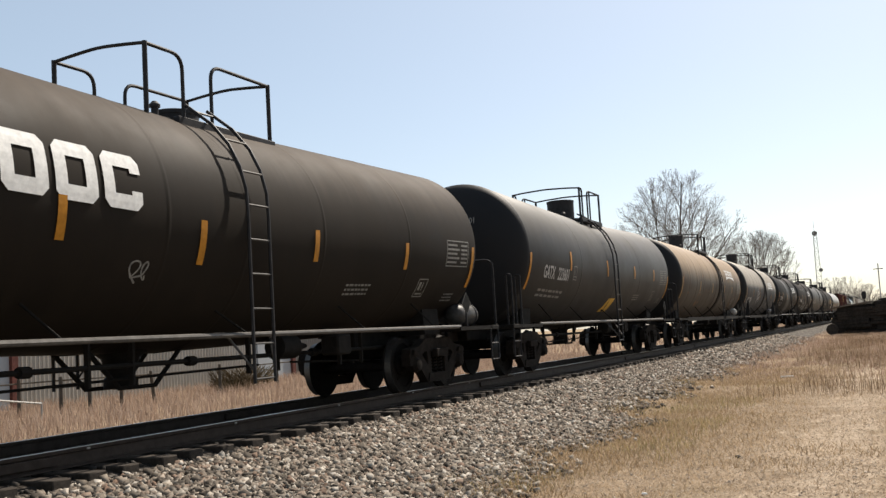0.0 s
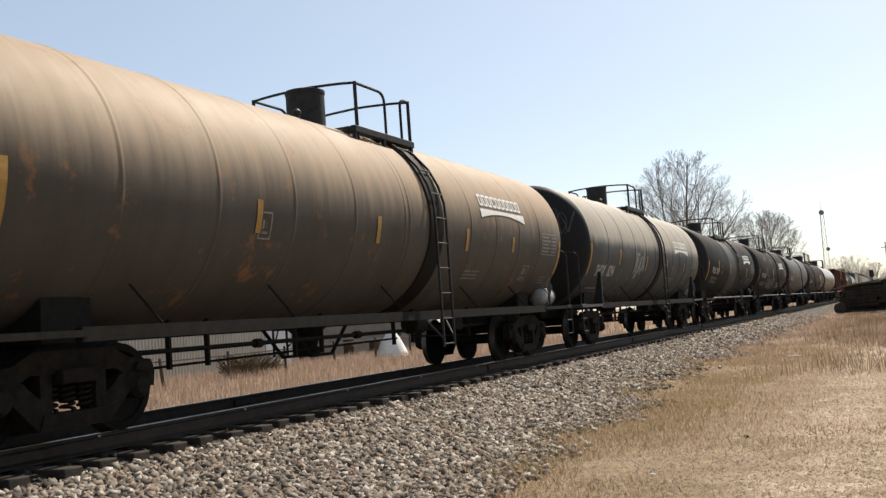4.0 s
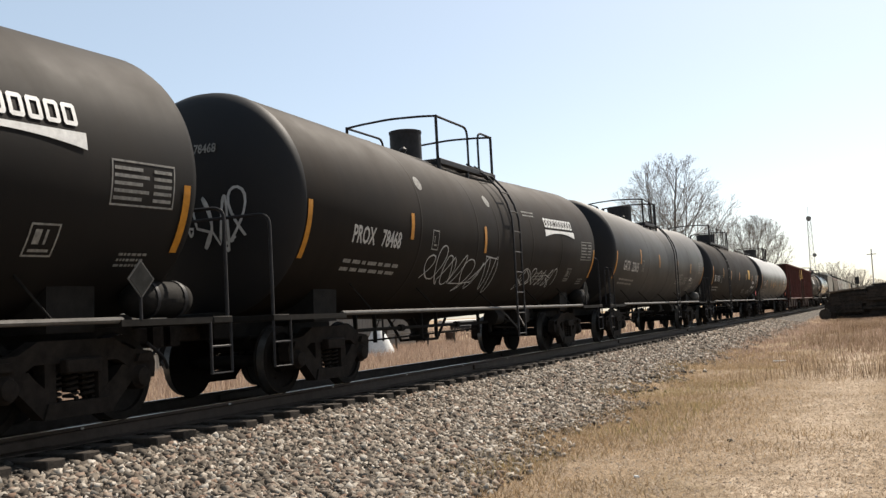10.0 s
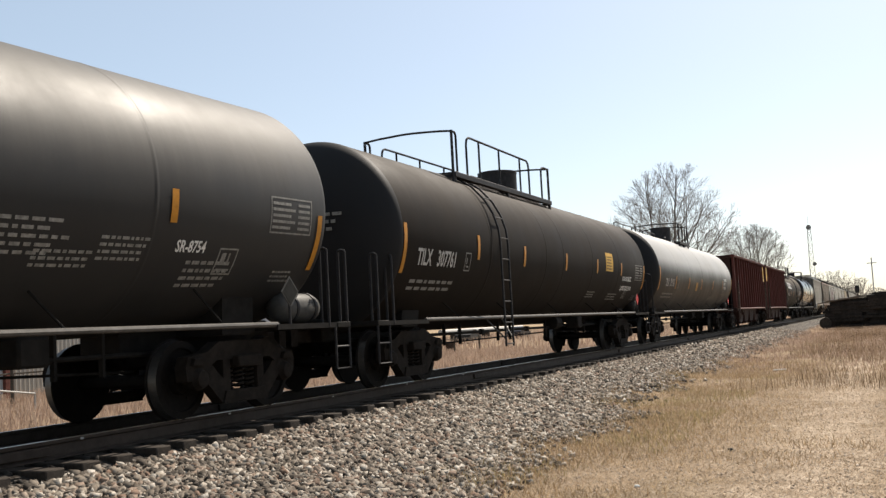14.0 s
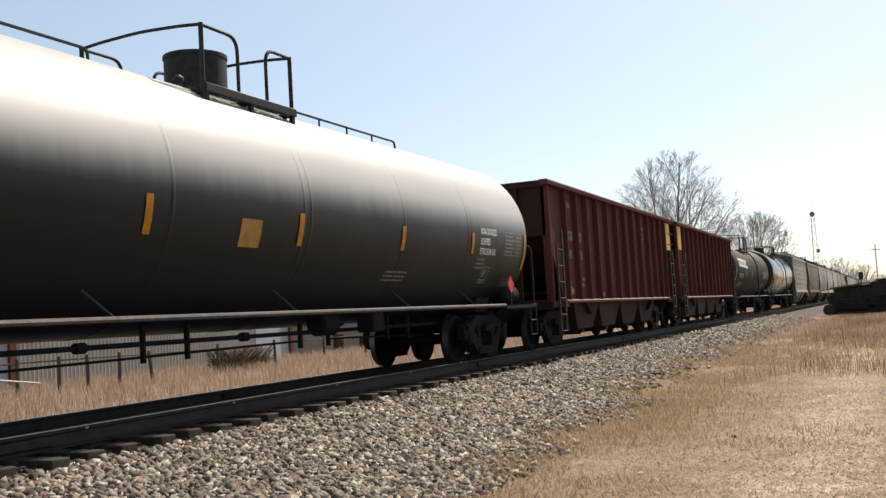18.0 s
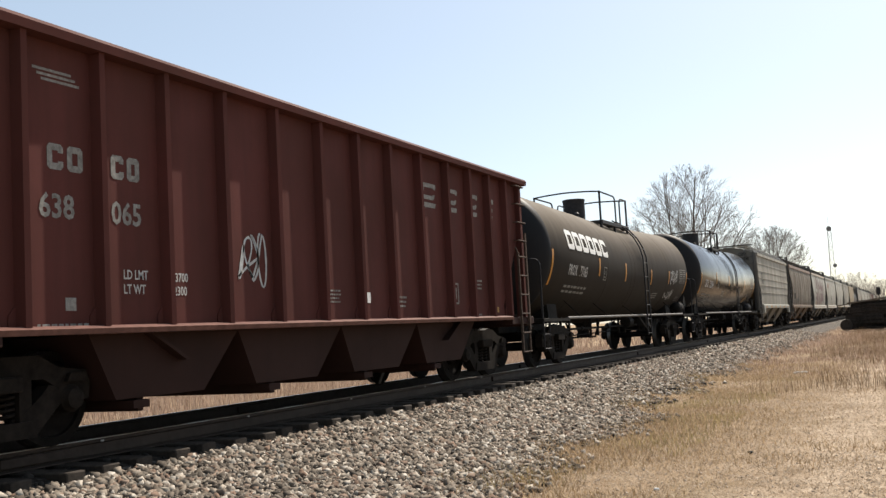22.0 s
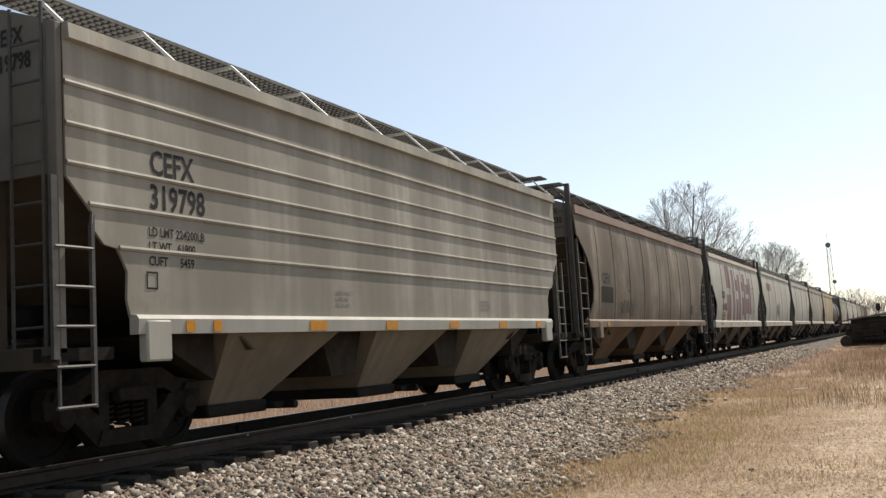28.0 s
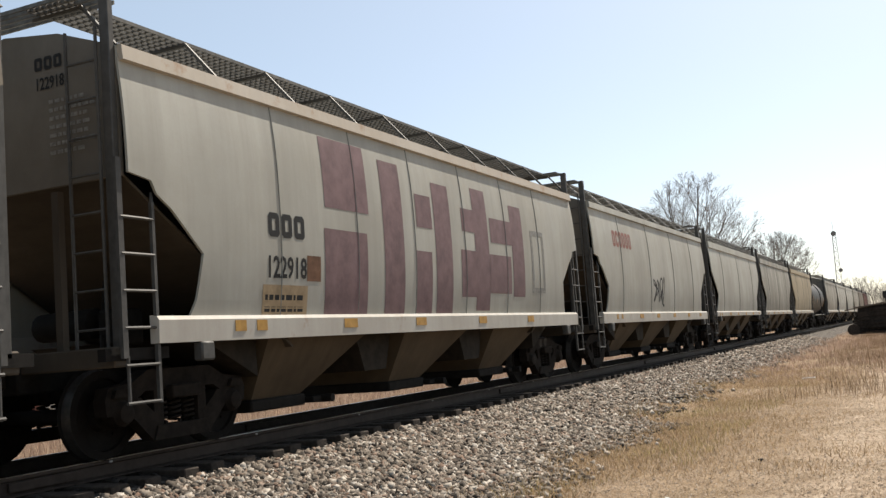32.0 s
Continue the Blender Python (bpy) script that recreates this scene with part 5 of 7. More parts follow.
    for y, t in ((-5.36, o["n1"]), (-4.46, o["n2"])):
        on_wall("lettering", text_mesh(t, 0.31, M["whitelet"], narrow=0.92), M["fadedlet"], car, W, y, 2.12, "painted car number")
    for y, w in ((-5.25, 0.48), (-4.45, 0.44)):
        on_wall("lettering", block_word(2, w, 0.24, 0, 0.2, True, 6), M["fadedlet"], car, W, y, 2.56, "faded owner initials as plain blocks")
    on_wall("stripe_mark", shapes2d([[(0.05 * i, 0.11 - 0.045 * i), (0.46 + 0.05 * i, 0.11 - 0.045 * i), (0.46 + 0.05 * i, 0.135 - 0.045 * i), (0.05 * i, 0.135 - 0.045 * i)] for i in range(3)]), M["fadedlet"], car, W, -5.40, 3.35, "three thin pale stripes")
    on_wall("lettering", text_mesh("LD LMT\nLT WT", 0.13, M["whitelet"], narrow=0.8), M["greylet"], car, W, -4.32, 1.58, "small stencilled words")
    on_wall("lettering", text_mesh(o["weights"], 0.13, M["whitelet"], narrow=0.8), M["greylet"], car, W, -3.66, 1.57, "small stencilled figures")
    for y, w in ((2.42, 0.52), (3.37, 0.45), (4.30, 0.42), (5.19, 0.30)):
        on_wall("brand_block", block_word(1, w, 0.27, 0.35, 0.06, True, 20), M["fadedlet"], car, W, y + 0.06, 3.06, "slanted pale block of the owner's mark")
        on_wall("brand_bar", shapes2d([[(0.0, 0), (w * 1.15, 0), (w * 1.15 + 0.03, 0.08), (0.03, 0.08)]]), M["fadedlet"], car, W, y - 0.02, 2.93, "pale underline bar")
    for y, w in ((-2.58, 0.46), (-0.55, 0.40), (0.42, 0.36), (2.45, 0.36), (3.46, 0.30), (5.3, 0.3))[5 if o.get("yellow_front") else 0:]:
        on_wall("reflector_tape", plate2d(w, 0.10), M["amber_old"], car, W, y, 1.20, "faded amber reflector")
    if not o.get("yellow_front"):
        on_wall("reflector_tape", plate2d(0.42, 0.22), M["yellow"], car, W, -5.51, 1.23, "yellow reflector panel")
    on_wall("notice", plate2d(0.13, 0.12), M["fadedlet"], car, W, -5.07, 1.27, "small white notice")
    for y, z, w, h, r_, sd in ((-0.55, 1.36, 0.42, 0.2, 4, 33), (1.42, 1.30, 0.34, 0.2, 3, 34), (4.40, 1.62, 0.5, 0.2, 3, 35), (4.4, 1.15, 0.4, 0.06, 1, 36), (-5.4, 1.13, 0.6, 0.05, 1, 37)):
        on_wall("lettering", bars(w, h, r_, sd), M["fadedlet"], car, W, y, z, "rows of small faded print")
    on_wall("stencil_box", frame2d(0.34, 0.36, 0.03, [[(0.08, 0.08), (0.14, 0.08), (0.14, 0.28), (0.08, 0.28)], [(0.2, 0.08), (0.26, 0.08), (0.26, 0.28), (0.2, 0.28)]]), M["fadedlet"], car, W, 3.43, 1.35, "pale framed stencil")
    on_wall("notice", shapes2d([[(0, 0), (0.17, 0), (0.17, 0.15), (0, 0.15)]]), M["whitelet"], car, W, 0.48, 1.36, "small white notice")
    if o.get("yellow_front"):
        on_wall("yellow_panel", shapes2d([[(0, 0), (0.62, 0), (0.62, 0.85), (0, 0.85)]]), M["yellow"], car, 1.525, -e + 0.10, 2.85, "yellow end panel")
    else:
        on_wall("lettering", bars(1.1, 0.5, 4, 40), M["fadedlet"], car, -0.3, -e - 0.11, 2.8, "rows of faded print on the end", 0, "y")
    if o.get("yellow_rear"):
        on_wall("yellow_panel", shapes2d([[(0, 0), (0.62, 0), (0.62, 0.95), (0, 0.95)]]), M["yellow"], car, 1.525, e - 0.66, 2.75, "yellow end panel")
    if o.get("scrawl"):
        on_wall("graffiti", scribble(0.55, 0.75, 4, 51, 0.03), M["silver"], car, W, ribs[4] - 0.75, 1.5, "silver spray-painted scrawl")
    return car


M["oxide_sill"] = plain("worn_oxide_sill", (0.15, 0.075, 0.062), 0.5, 0.0, 0.4, 6, 0.1)


# ---- the train, from its head (already past) to its tail ----
def plate(w, h):
    return shapes2d([[(0, 0), (w, 0), (w, h), (0, h)]])


FACES = [1.3, 18.35, 35.5, 53.3, 70.3, 86.57, 103.15, 120.45, 140.0, 159.6, 174.7, 189.85, 207.05, 223.9, 239.5, 257.05, 272.8, 288.4, 302.65, 317.0, 331.7, 344.6, 360.0, 375.5, 391.0, 406.5, 422.0, 437.5, 453.0]
brand_big = block_word(6, 3.75, 0.58, 0.0, 0.14, True, 2)
CARS = []
add = CARS.append


def pair(i):
    return FACES[i], FACES[i + 1]


add(tank_car(*pair(0), dict(cage=dict(x=0.70, z=4.51, dome=0.55, rails=[(-0.82, -0.15, 0, 1), (0.41, 1.70, 1, 0)], cross=[-0.82, 1.70], deck=-0.3), r=1.47, zc=2.53, label="black tank car with large white block mark and dusty flanks", paint="black_brown", ladder=0.1, dome_h=0.10, courses=(-0.6, -0.2, 0.25, 0.62), inset=1.42, tankpaint="rung",
    tape=[(-5.6, 0.42, 2.2), (-2.92, 0.42, 2.2), (-0.84, 0.5, 2.1), (1.57, 0.42, 2.2), (4.29, 0.42, 2.2), (6.75, 0.7, 1.95)],
    art=[("brand_blocks", brand_big, "whitelet", -5.5, 2.38, "row of large white blocks, a plain brand mark"), ("plate_mark", scribble(0.3, 0.3, 2, 5), "fadedlet", -1.9, 1.6, "small round stencil")], box=False)))
add(tank_car(*pair(1), dict(cage=dict(z=4.69, dome=0.35, rails=[(-0.96, -0.72, 0, 1), (-0.22, 1.01, 1, 0)], cross=[-0.96, 1.01], posts=[0.02]), art_end=[("lettering", text_mesh("223601", 0.17, M["whitelet"], narrow=0.8), "fadedlet", 0.15, 3.24, "small car number on the tank head")], label="charcoal black tank car with white car number, ladder at mid length", paint="char", ladder=-0.23,  inset=1.42, courses=(-0.45, 0.0, 0.42), dome_r=0.38, dome_h=0.48,
    mark=("GATX", "223601", -6.1, 0.40), box_y=-3.9, tape=[(-6.92, 0.8, 2.35), (-4.16, 0.45, 2.5), (-0.81, 0.42, 2.45), (2.28, 0.36, 2.45), (4.9, 0.36, 2.45)], reservoir=False, platform="steel", hairpin=True,
    art=[("paint_patch", shapes2d([[(0, 0), (0.75, 0), (1.0, 0.45), (0.35, 0.45)]]), "yellow", -0.45, 1.32, "worn yellow paint patch below the ladder")])))
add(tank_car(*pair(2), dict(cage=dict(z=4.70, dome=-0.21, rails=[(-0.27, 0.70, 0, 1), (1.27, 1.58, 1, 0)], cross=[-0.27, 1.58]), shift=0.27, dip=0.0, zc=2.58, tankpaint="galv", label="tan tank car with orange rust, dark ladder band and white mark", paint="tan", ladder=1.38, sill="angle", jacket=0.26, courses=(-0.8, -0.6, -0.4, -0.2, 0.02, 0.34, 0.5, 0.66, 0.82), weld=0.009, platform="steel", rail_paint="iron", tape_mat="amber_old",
    art=[("brand_mark", swoosh(2.3, 0.52), "whitelet", 3.4, 2.74, "white blocks over a tapering bar, a plain brand mark")], tape=[(-6.4, 0.7, 2.3), (-3.6, 0.4, 2.3), (-0.6, 0.4, 2.3), (2.7, 0.4, 2.3), (5.0, 0.3, 2.3)])))
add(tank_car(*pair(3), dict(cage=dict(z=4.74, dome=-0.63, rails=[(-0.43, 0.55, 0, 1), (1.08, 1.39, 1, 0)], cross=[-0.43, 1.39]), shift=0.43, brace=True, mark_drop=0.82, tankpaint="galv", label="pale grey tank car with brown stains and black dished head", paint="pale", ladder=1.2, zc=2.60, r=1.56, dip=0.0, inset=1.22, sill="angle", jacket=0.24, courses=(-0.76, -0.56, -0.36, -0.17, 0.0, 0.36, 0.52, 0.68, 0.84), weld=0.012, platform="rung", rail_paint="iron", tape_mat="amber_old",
    mark=("SHQX", "8294", -5.99, 0.44), box_y=-3.72, box_drop=0.92, tape=[(-6.75, 0.75, 2.35), (-3.9, 0.42, 2.3), (-0.7, 0.45, 2.2), (2.2, 0.4, 2.2), (5.1, 0.3, 2.2)],
    art=[("brand_mark", swoosh(2.25, 0.50), "whitelet", 3.40, 2.60, "white blocks over a tapering bar, a plain brand mark"), ("graffiti", scribble(1.3, 0.9, 7, 61, 0.03), "silver", -2.2, 1.75, "silver spray-painted scrawl")],
    art_end=[("lettering", text_mesh("SHQX 8294", 0.22, M["whitelet"], narrow=0.8), "fadedlet", -0.75, 2.86, "pale car number on the tank head"), ("graffiti", scribble(1.1, 0.8, 6, 62, 0.02), "faintlet", 0.2, 2.75, "pale scrawl on the tank head"), ("lettering", bars(0.9, 0.3, 3, 63), "fadedlet", -1.25, 2.55, "rows of small print")])))
add(tank_car(*pair(4), dict(cage=dict(z=4.67, dome=-0.76, rails=[(-1.45, 0.12, 0, 1), (0.70, 1.43, 1, 0)], cross=[-1.45, 1.43]), art_end=[("lettering", text_mesh("78697", 0.17, M["whitelet"], narrow=0.8), "fadedlet", 0.15, 3.24, "small car number on the tank head")], shift=0.15, label="black tank car with grey repainted band and white mark", paint="black", ladder=0.80, courses=(-0.5, -0.15, 0.3, 0.6), mark=("PROX", "78697", -5.7, 0.38), box_y=-3.45, bands=[(-1.34, 0.58, "char")], capacity="LD LMT   208100 LB   94 350 KG\nLT WT     77900 LB   35 350 KG", tankpaint="steel", platform="steel",
    tape=[(-6.6, 0.8, 2.2), (-4.3, 0.42, 2.4), (-1.08, 0.5, 2.35), (1.72, 0.45, 2.3), (4.25, 0.42, 2.25), (6.65, 0.75, 2.0)],
    art=[("brand_mark", swoosh(2.2, 0.50), "whitelet", 3.34, 2.64, "white blocks over a tapering bar, a plain brand mark"), ("lettering", bars(0.8, 0.16, 2, 70), "fadedlet", 1.75, 3.0, "small white print")])))
add(tank_car(*pair(5), dict(cage=dict(z=4.69, dome=-0.77, rails=[(-1.40, 0.12, 0, 1), (0.68, 1.43, 1, 0)], cross=[-1.40, 1.43]), label="black tank car with silver graffiti along the flank", paint="black_dusty", ladder=0.83, courses=(-0.5, -0.15, 0.3, 0.6), mark=("PROX", "78468", -5.8, 0.36), box_y=-3.1,
    tape=[(-6.6, 0.8, 2.2), (-3.9, 0.42, 2.4), (-0.7, 0.5, 2.35), (6.6, 0.75, 2.0)],
    art=[("brand_mark", swoosh(2.25, 0.48), "whitelet", 3.02, 2.64, "white blocks over a tapering bar, a plain brand mark"), ("decal", shapes2d([[(0.13 * math.cos(i * math.pi / 8), 0.13 * math.sin(i * math.pi / 8)) for i in range(16)]]), "fadedlet", -3.37, 3.16, "worn white round decal"), ("decal", shapes2d([[(0.13 * math.cos(i * math.pi / 8), 0.13 * math.sin(i * math.pi / 8)) for i in range(16)]]), "fadedlet", -0.2, 3.14, "worn white round decal"), ("graffiti", scribble(3.4, 0.95, 8, 75, 0.022), "silver", -3.2, 1.38, "silver spray-painted graffiti"), ("graffiti", scribble(2.6, 0.55, 7, 72, 0.02), "silver", 1.6, 1.5, "silver spray-painted graffiti"), ("lettering", bars(0.8, 0.16, 2, 73), "fadedlet", 1.75, 3.0, "small white print")],
    art_end=[("lettering", text_mesh("78468", 0.17, M["whitelet"], narrow=0.8), "fadedlet", 0.15, 3.24, "small car number on the tank head"), ("graffiti", scribble(1.3, 0.8, 6, 74, 0.035), "silver", -0.4, 1.9, "white spray-painted graffiti on the tank head")])))
add(tank_car(*pair(6), dict(cage=dict(z=4.68, dome=-0.35, rails=[(-0.88, 0.40, 0, 1), (0.92, 1.16, 1, 0)], cross=[-0.88, 1.16], posts=[0.15]), art_end=[("lettering", text_mesh("223615", 0.17, M["whitelet"], narrow=0.8), "fadedlet", 0.15, 3.24, "small car number on the tank head")], shift=0.2, label="charcoal tank car with white car number and amber tapes", paint="char", ladder=1.16, dome_r=0.42, dome_h=0.46, courses=(-0.42, 0.02, 0.55), mark=("GATX", "223615", -6.25, 0.40), box_y=-3.9, tankpaint="rung2",
    tape=[(-7.0, 0.8, 2.35), (-4.15, 0.45, 2.5), (-1.34, 0.42, 2.45), (1.88, 0.36, 2.4), (4.6, 0.36, 2.35), (6.7, 0.7, 2.1)], hairpin=True,
    art=[("lettering", bars(1.2, 0.4, 5, 75), "fadedlet", 1.95, 1.75, "rows of small print"), ("lettering", bars(0.7, 0.3, 4, 76), "fadedlet", 3.6, 1.75, "rows of small print"), ("lettering", bars(0.9, 0.4, 4, 77), "fadedlet", 5.0, 1.52, "rows of small print"), ("lettering", text_mesh("SR-8754", 0.19, M["whitelet"], narrow=0.8), "whitelet", 4.74, 1.88, "white stencilled number")])))
add(tank_car(*pair(7), dict(cage=dict(z=4.70, dome=0.08, rails=[(-4.93, -4.72, 0, 1), (-4.20, -0.35, 1, 1), (0.58, 1.13, 1, 0)], cross=[-4.93, 1.13], posts=[-3.51, -2.33, -0.98]), shift=0.4, label="long black pressure tank car with yellow notice", paint="black_dusty", r=1.58, zc=2.45, dip=0.0, ladder=-3.86, dome_r=0.47, dome_h=0.50, courses=(-0.55, -0.15, 0.3, 0.62), mark=("TILX", "307761", -7.6, 0.38), box_y=-5.6, hairpin=True, tankpaint="steel", placard="red",
    tape=[(-8.1, 0.85, 2.25), (-5.0, 0.45, 2.35), (-2.4, 0.42, 2.3), (0.6, 0.4, 2.3), (3.4, 0.36, 2.3), (6.0, 0.36, 2.3), (8.1, 0.75, 2.05)],
    art=[("yellow_notice", plate(0.75, 0.5), "yellow", 4.3, 2.2, "yellow notice with rows of print"), ("notice_print", bars(0.62, 0.4, 5, 78), "blacklet", 4.36, 2.25, "rows of dark print"), ("lettering", text_mesh("NON-ODORIZED", 0.19, M["whitelet"], narrow=0.72), "whitelet", 6.25, 1.98, "white stencilled words"), ("lettering", text_mesh("LIQUEFIED PETROLEUM GAS", 0.19, M["whitelet"], narrow=0.55), "whitelet", 6.25, 1.72, "white stencilled words"), ("lettering", bars(1.0, 0.25, 3, 79), "fadedlet", 5.2, 1.45, "rows of small print")],
    art_end=[("lettering", bars(1.0, 0.35, 3, 80), "fadedlet", -0.2, 2.5, "rows of small print")])))
add(tank_car(*pair(8), dict(cage=dict(z=4.63, dome=-0.07, rails=[(-1.18, -0.44, 0, 1), (0.20, 0.80, 1, 0)], cross=[-1.18, 0.80]), art_end=[("lettering", text_mesh("301901", 0.17, M["whitelet"], narrow=0.8), "fadedlet", 0.15, 3.24, "small car number on the tank head")], shift=0.15, label="long black tank car, upper half pale with dust and painted-in sheen, amber tapes", paint="white", r=1.58, zc=2.45, dip=0.0, dome_r=0.42, dome_h=0.52, ladder=0.9, courses=(-0.62, -0.3, 0.02, 0.34, 0.64), mark=("TILX", "301901", -7.3, 0.38), box_y=-5.1, top_pipe=((-8.9, -2.3), (1.0, 5.5)), bracket="galv", placard="red", platform="steel",
    tape=[(-8.3, 0.8, 1.95), (-5.48, 0.45, 2.1), (-2.81, 0.42, 2.12), (0.09, 0.42, 2.12), (3.05, 0.38, 2.15), (5.88, 0.38, 2.2), (8.2, 0.75, 2.0)], no_ladder=True,
    art=[("amber_notice", plate(0.42, 0.34), "amber_old", -1.2, 1.85, "amber notice plate"), ("lettering", text_mesh("NON-ODORIZED\nLIQUEFIED\nPETROLEUM GAS", 0.17, M["whitelet"], narrow=0.62), "whitelet", 6.25, 2.38, "white stencilled words"), ("lettering", bars(0.45, 0.25, 3, 81), "fadedlet", 6.2, 1.75, "rows of small print")])))
add(open_hopper(*pair(9), dict(label="oxide red open-top coal hopper with outside ribs", n1="638", n2="008", weights="223800\n 62200", yellow_rear=True)))
add(open_hopper(*pair(10), dict(label="oxide red open-top coal hopper with yellow end panels", n1="638", n2="065", weights="223700\n 62300", yellow_front=True, scrawl=True)))
add(tank_car(*pair(11), dict(cage=dict(z=4.52, dome=-0.72, rails=[(-1.39, 0.22, 0, 1), (0.70, 1.44, 1, 0)], cross=[-1.39, 1.44]), r=1.47, zc=2.53, mark_drop=0.43, label="dusty brown-black tank car with large white block mark", paint="black_tan", ladder=0.91, courses=(-0.7, -0.38, -0.05, 0.3, 0.58), mark=("PROX", "77165", -6.1, 0.34), box_y=-3.22, tankpaint="steel",
    tape=[(-7.05, 0.8, 2.2), (-3.64, 0.45, 2.3), (-1.05, 0.5, 2.25), (2.0, 0.45, 2.2), (4.5, 0.42, 2.25), (7.0, 0.75, 2.0)],
    art=[("brand_blocks", block_word(6, 3.45, 0.47, 0.0, 0.14, True, 2), "whitelet", -6.15, 2.60, "row of large white blocks, a plain brand mark"), ("graffiti", scribble(1.1, 0.6, 6, 82, 0.03), "silver", 4.75, 2.0, "silver spray-painted scrawl"), ("graffiti", scribble(1.2, 0.35, 4, 83, 0.03), "silver", 4.4, 1.55, "silver spray-painted scrawl")])))
add(tank_car(*pair(12), dict(cage=dict(z=4.61, dome=-0.60, rails=[(-1.09, -0.06, 0, 1), (0.44, 0.68, 1, 0)], cross=[-1.09, 0.68]), shift=-0.13, label="glossy black tank car with crisp white lettering", paint="black_glossy", ladder=0.62, dome_r=0.35, dome_h=0.52, courses=(-0.4, 0.0, 0.42), mark=("CBTX", "721844", -6.45, 0.40), box_y=-3.6, tankpaint="iron",
    tape=[(-6.75, 0.9, 2.3), (-4.0, 0.45, 2.45), (-0.9, 0.45, 2.4), (1.4, 0.42, 2.35), (3.7, 0.38, 2.35), (6.6, 0.75, 2.1)],
    art=[("lettering", bars(0.9, 0.35, 5, 84), "fadedlet", -5.6, 1.45, "rows of small print"), ("lettering", bars(0.7, 0.25, 4, 85), "fadedlet", -2.4, 1.75, "rows of small print"), ("lettering", bars(0.5, 0.35, 5, 86), "fadedlet", 2.2, 1.85, "rows of small print"), ("graffiti", scribble(1.4, 0.35, 5, 87, 0.03), "amber_old", 4.2, 1.5, "yellow spray-painted scrawl")],
    art_end=[("lettering", text_mesh("721844", 0.17, M["whitelet"], narrow=0.8), "fadedlet", 0.15, 3.24, "small car number on the tank head"), ("lettering", bars(1.1, 0.7, 5, 88), "fadedlet", 0.0, 2.3, "rows of white print on the tank head")])))
add(covered_hopper(*pair(13), dict(label="light grey covered hopper with long horizontal ribs", paint="grey", bay="palebay", bow=0.02, lip=0.075, fascia=0.17, ribs=(3.56, 3.17, 2.80, 2.44, 2.05), sill="grey2", top=4.12, walk_z=4.56, bracket="whitelet2", bays=3, cuts=[(2.67, 0.72), (2.34, 1.06), (2.19, 1.06), (2.07, 1.18), (2.04, 1.36), (1.83, 1.49), (1.55, 1.48), (1.38, 1.53)], ladder_top=2.65, ladder_in=0.76, post="hopper_head", sill_end=1.53, pad_at=(0.10, 0.47), end="hopper_end",
    art=[("lettering", text_mesh("CEFX", 0.36, M["blacklet"], narrow=0.80), "blacklet", -5.96, 2.84, "dark car number"), ("lettering", text_mesh("319798", 0.36, M["blacklet"], narrow=0.82), "blacklet", -5.98, 2.485, "dark car number"), ("lettering", text_mesh("LD LMT 224200LB\nLT WT   61800\nCUFT      5459", 0.135, M["blacklet"], narrow=0.85), "blacklet", -6.01, 2.20, "dark capacity print"), ("stencil_box", frame2d(0.17, 0.18, 0.02), "blacklet", -6.05, 1.66, "small framed stencil"), ("lettering", bars(0.4, 0.24, 3, 90), "fadedlet", -2.4, 1.55, "small grey print"), ("lettering", bars(0.4, 0.2, 3, 91), "fadedlet", 2.6, 1.55, "small grey print")],
    art_end=[("lettering", text_mesh("CEFX\n319798", 0.23, M["blacklet"], narrow=0.75), "blacklet", 0.6, 4.02, "dark car number on the end")])))
add(covered_hopper(*pair(14), dict(label="brown-stained covered hopper with curved sides and dark graffiti", paint="brown", bow=0.10, fascia=0.22, plate="pinkplate", sill="rustsill", bay="rustbay", old_tape=True, seam="brown", seams=[-6.5, -5.0, -3.4, -1.76, 0.15, 1.75, 3.3, 5.05], end="hopper_end", bays=3, cuts=[(3.38, 0.76), (2.89, 1.39), (2.56, 1.67), (2.21, 1.83), (1.85, 1.82), (1.53, 1.57), (1.38, 1.31)], ladder_top=3.3, ladder_in=1.08, ladder_w=0.58, sill_end=1.25, pad_at=(0.78, 1.06), ladder="rung2", bracket="rung2", tape=((-5.9, 0.2), (2.5, 0.25)),
    art=[("lettering", text_mesh("CEFX", 0.38, M["blacklet"], narrow=0.82), "blacklet", -6.2, 2.31, "dark car number"), ("paint_patch", plate(1.1, 0.40), "slopedark", -6.3, 1.83, "dark overpainted patch"), ("graffiti", scribble(1.5, 0.42, 7, 92, 0.025), "blacklet", -4.5, 1.5, "dark spray-painted scrawl"), ("stencil_box", frame2d(0.24, 0.28, 0.02), "blacklet", -3.7, 2.17, "small framed stencil"), ("stencil_box", plate(0.30, 0.30), "blacklet", 5.1, 1.62, "small dark stencil"), ("lettering", bars(0.5, 0.25, 3, 93), "fadedlet", 5.8, 1.7, "small print")],
    art_end=[("lettering", text_mesh("CEFX\n350830", 0.2, M["blacklet"], narrow=0.75), "blacklet", 0.8, 3.92, "dark car number on the end")])))
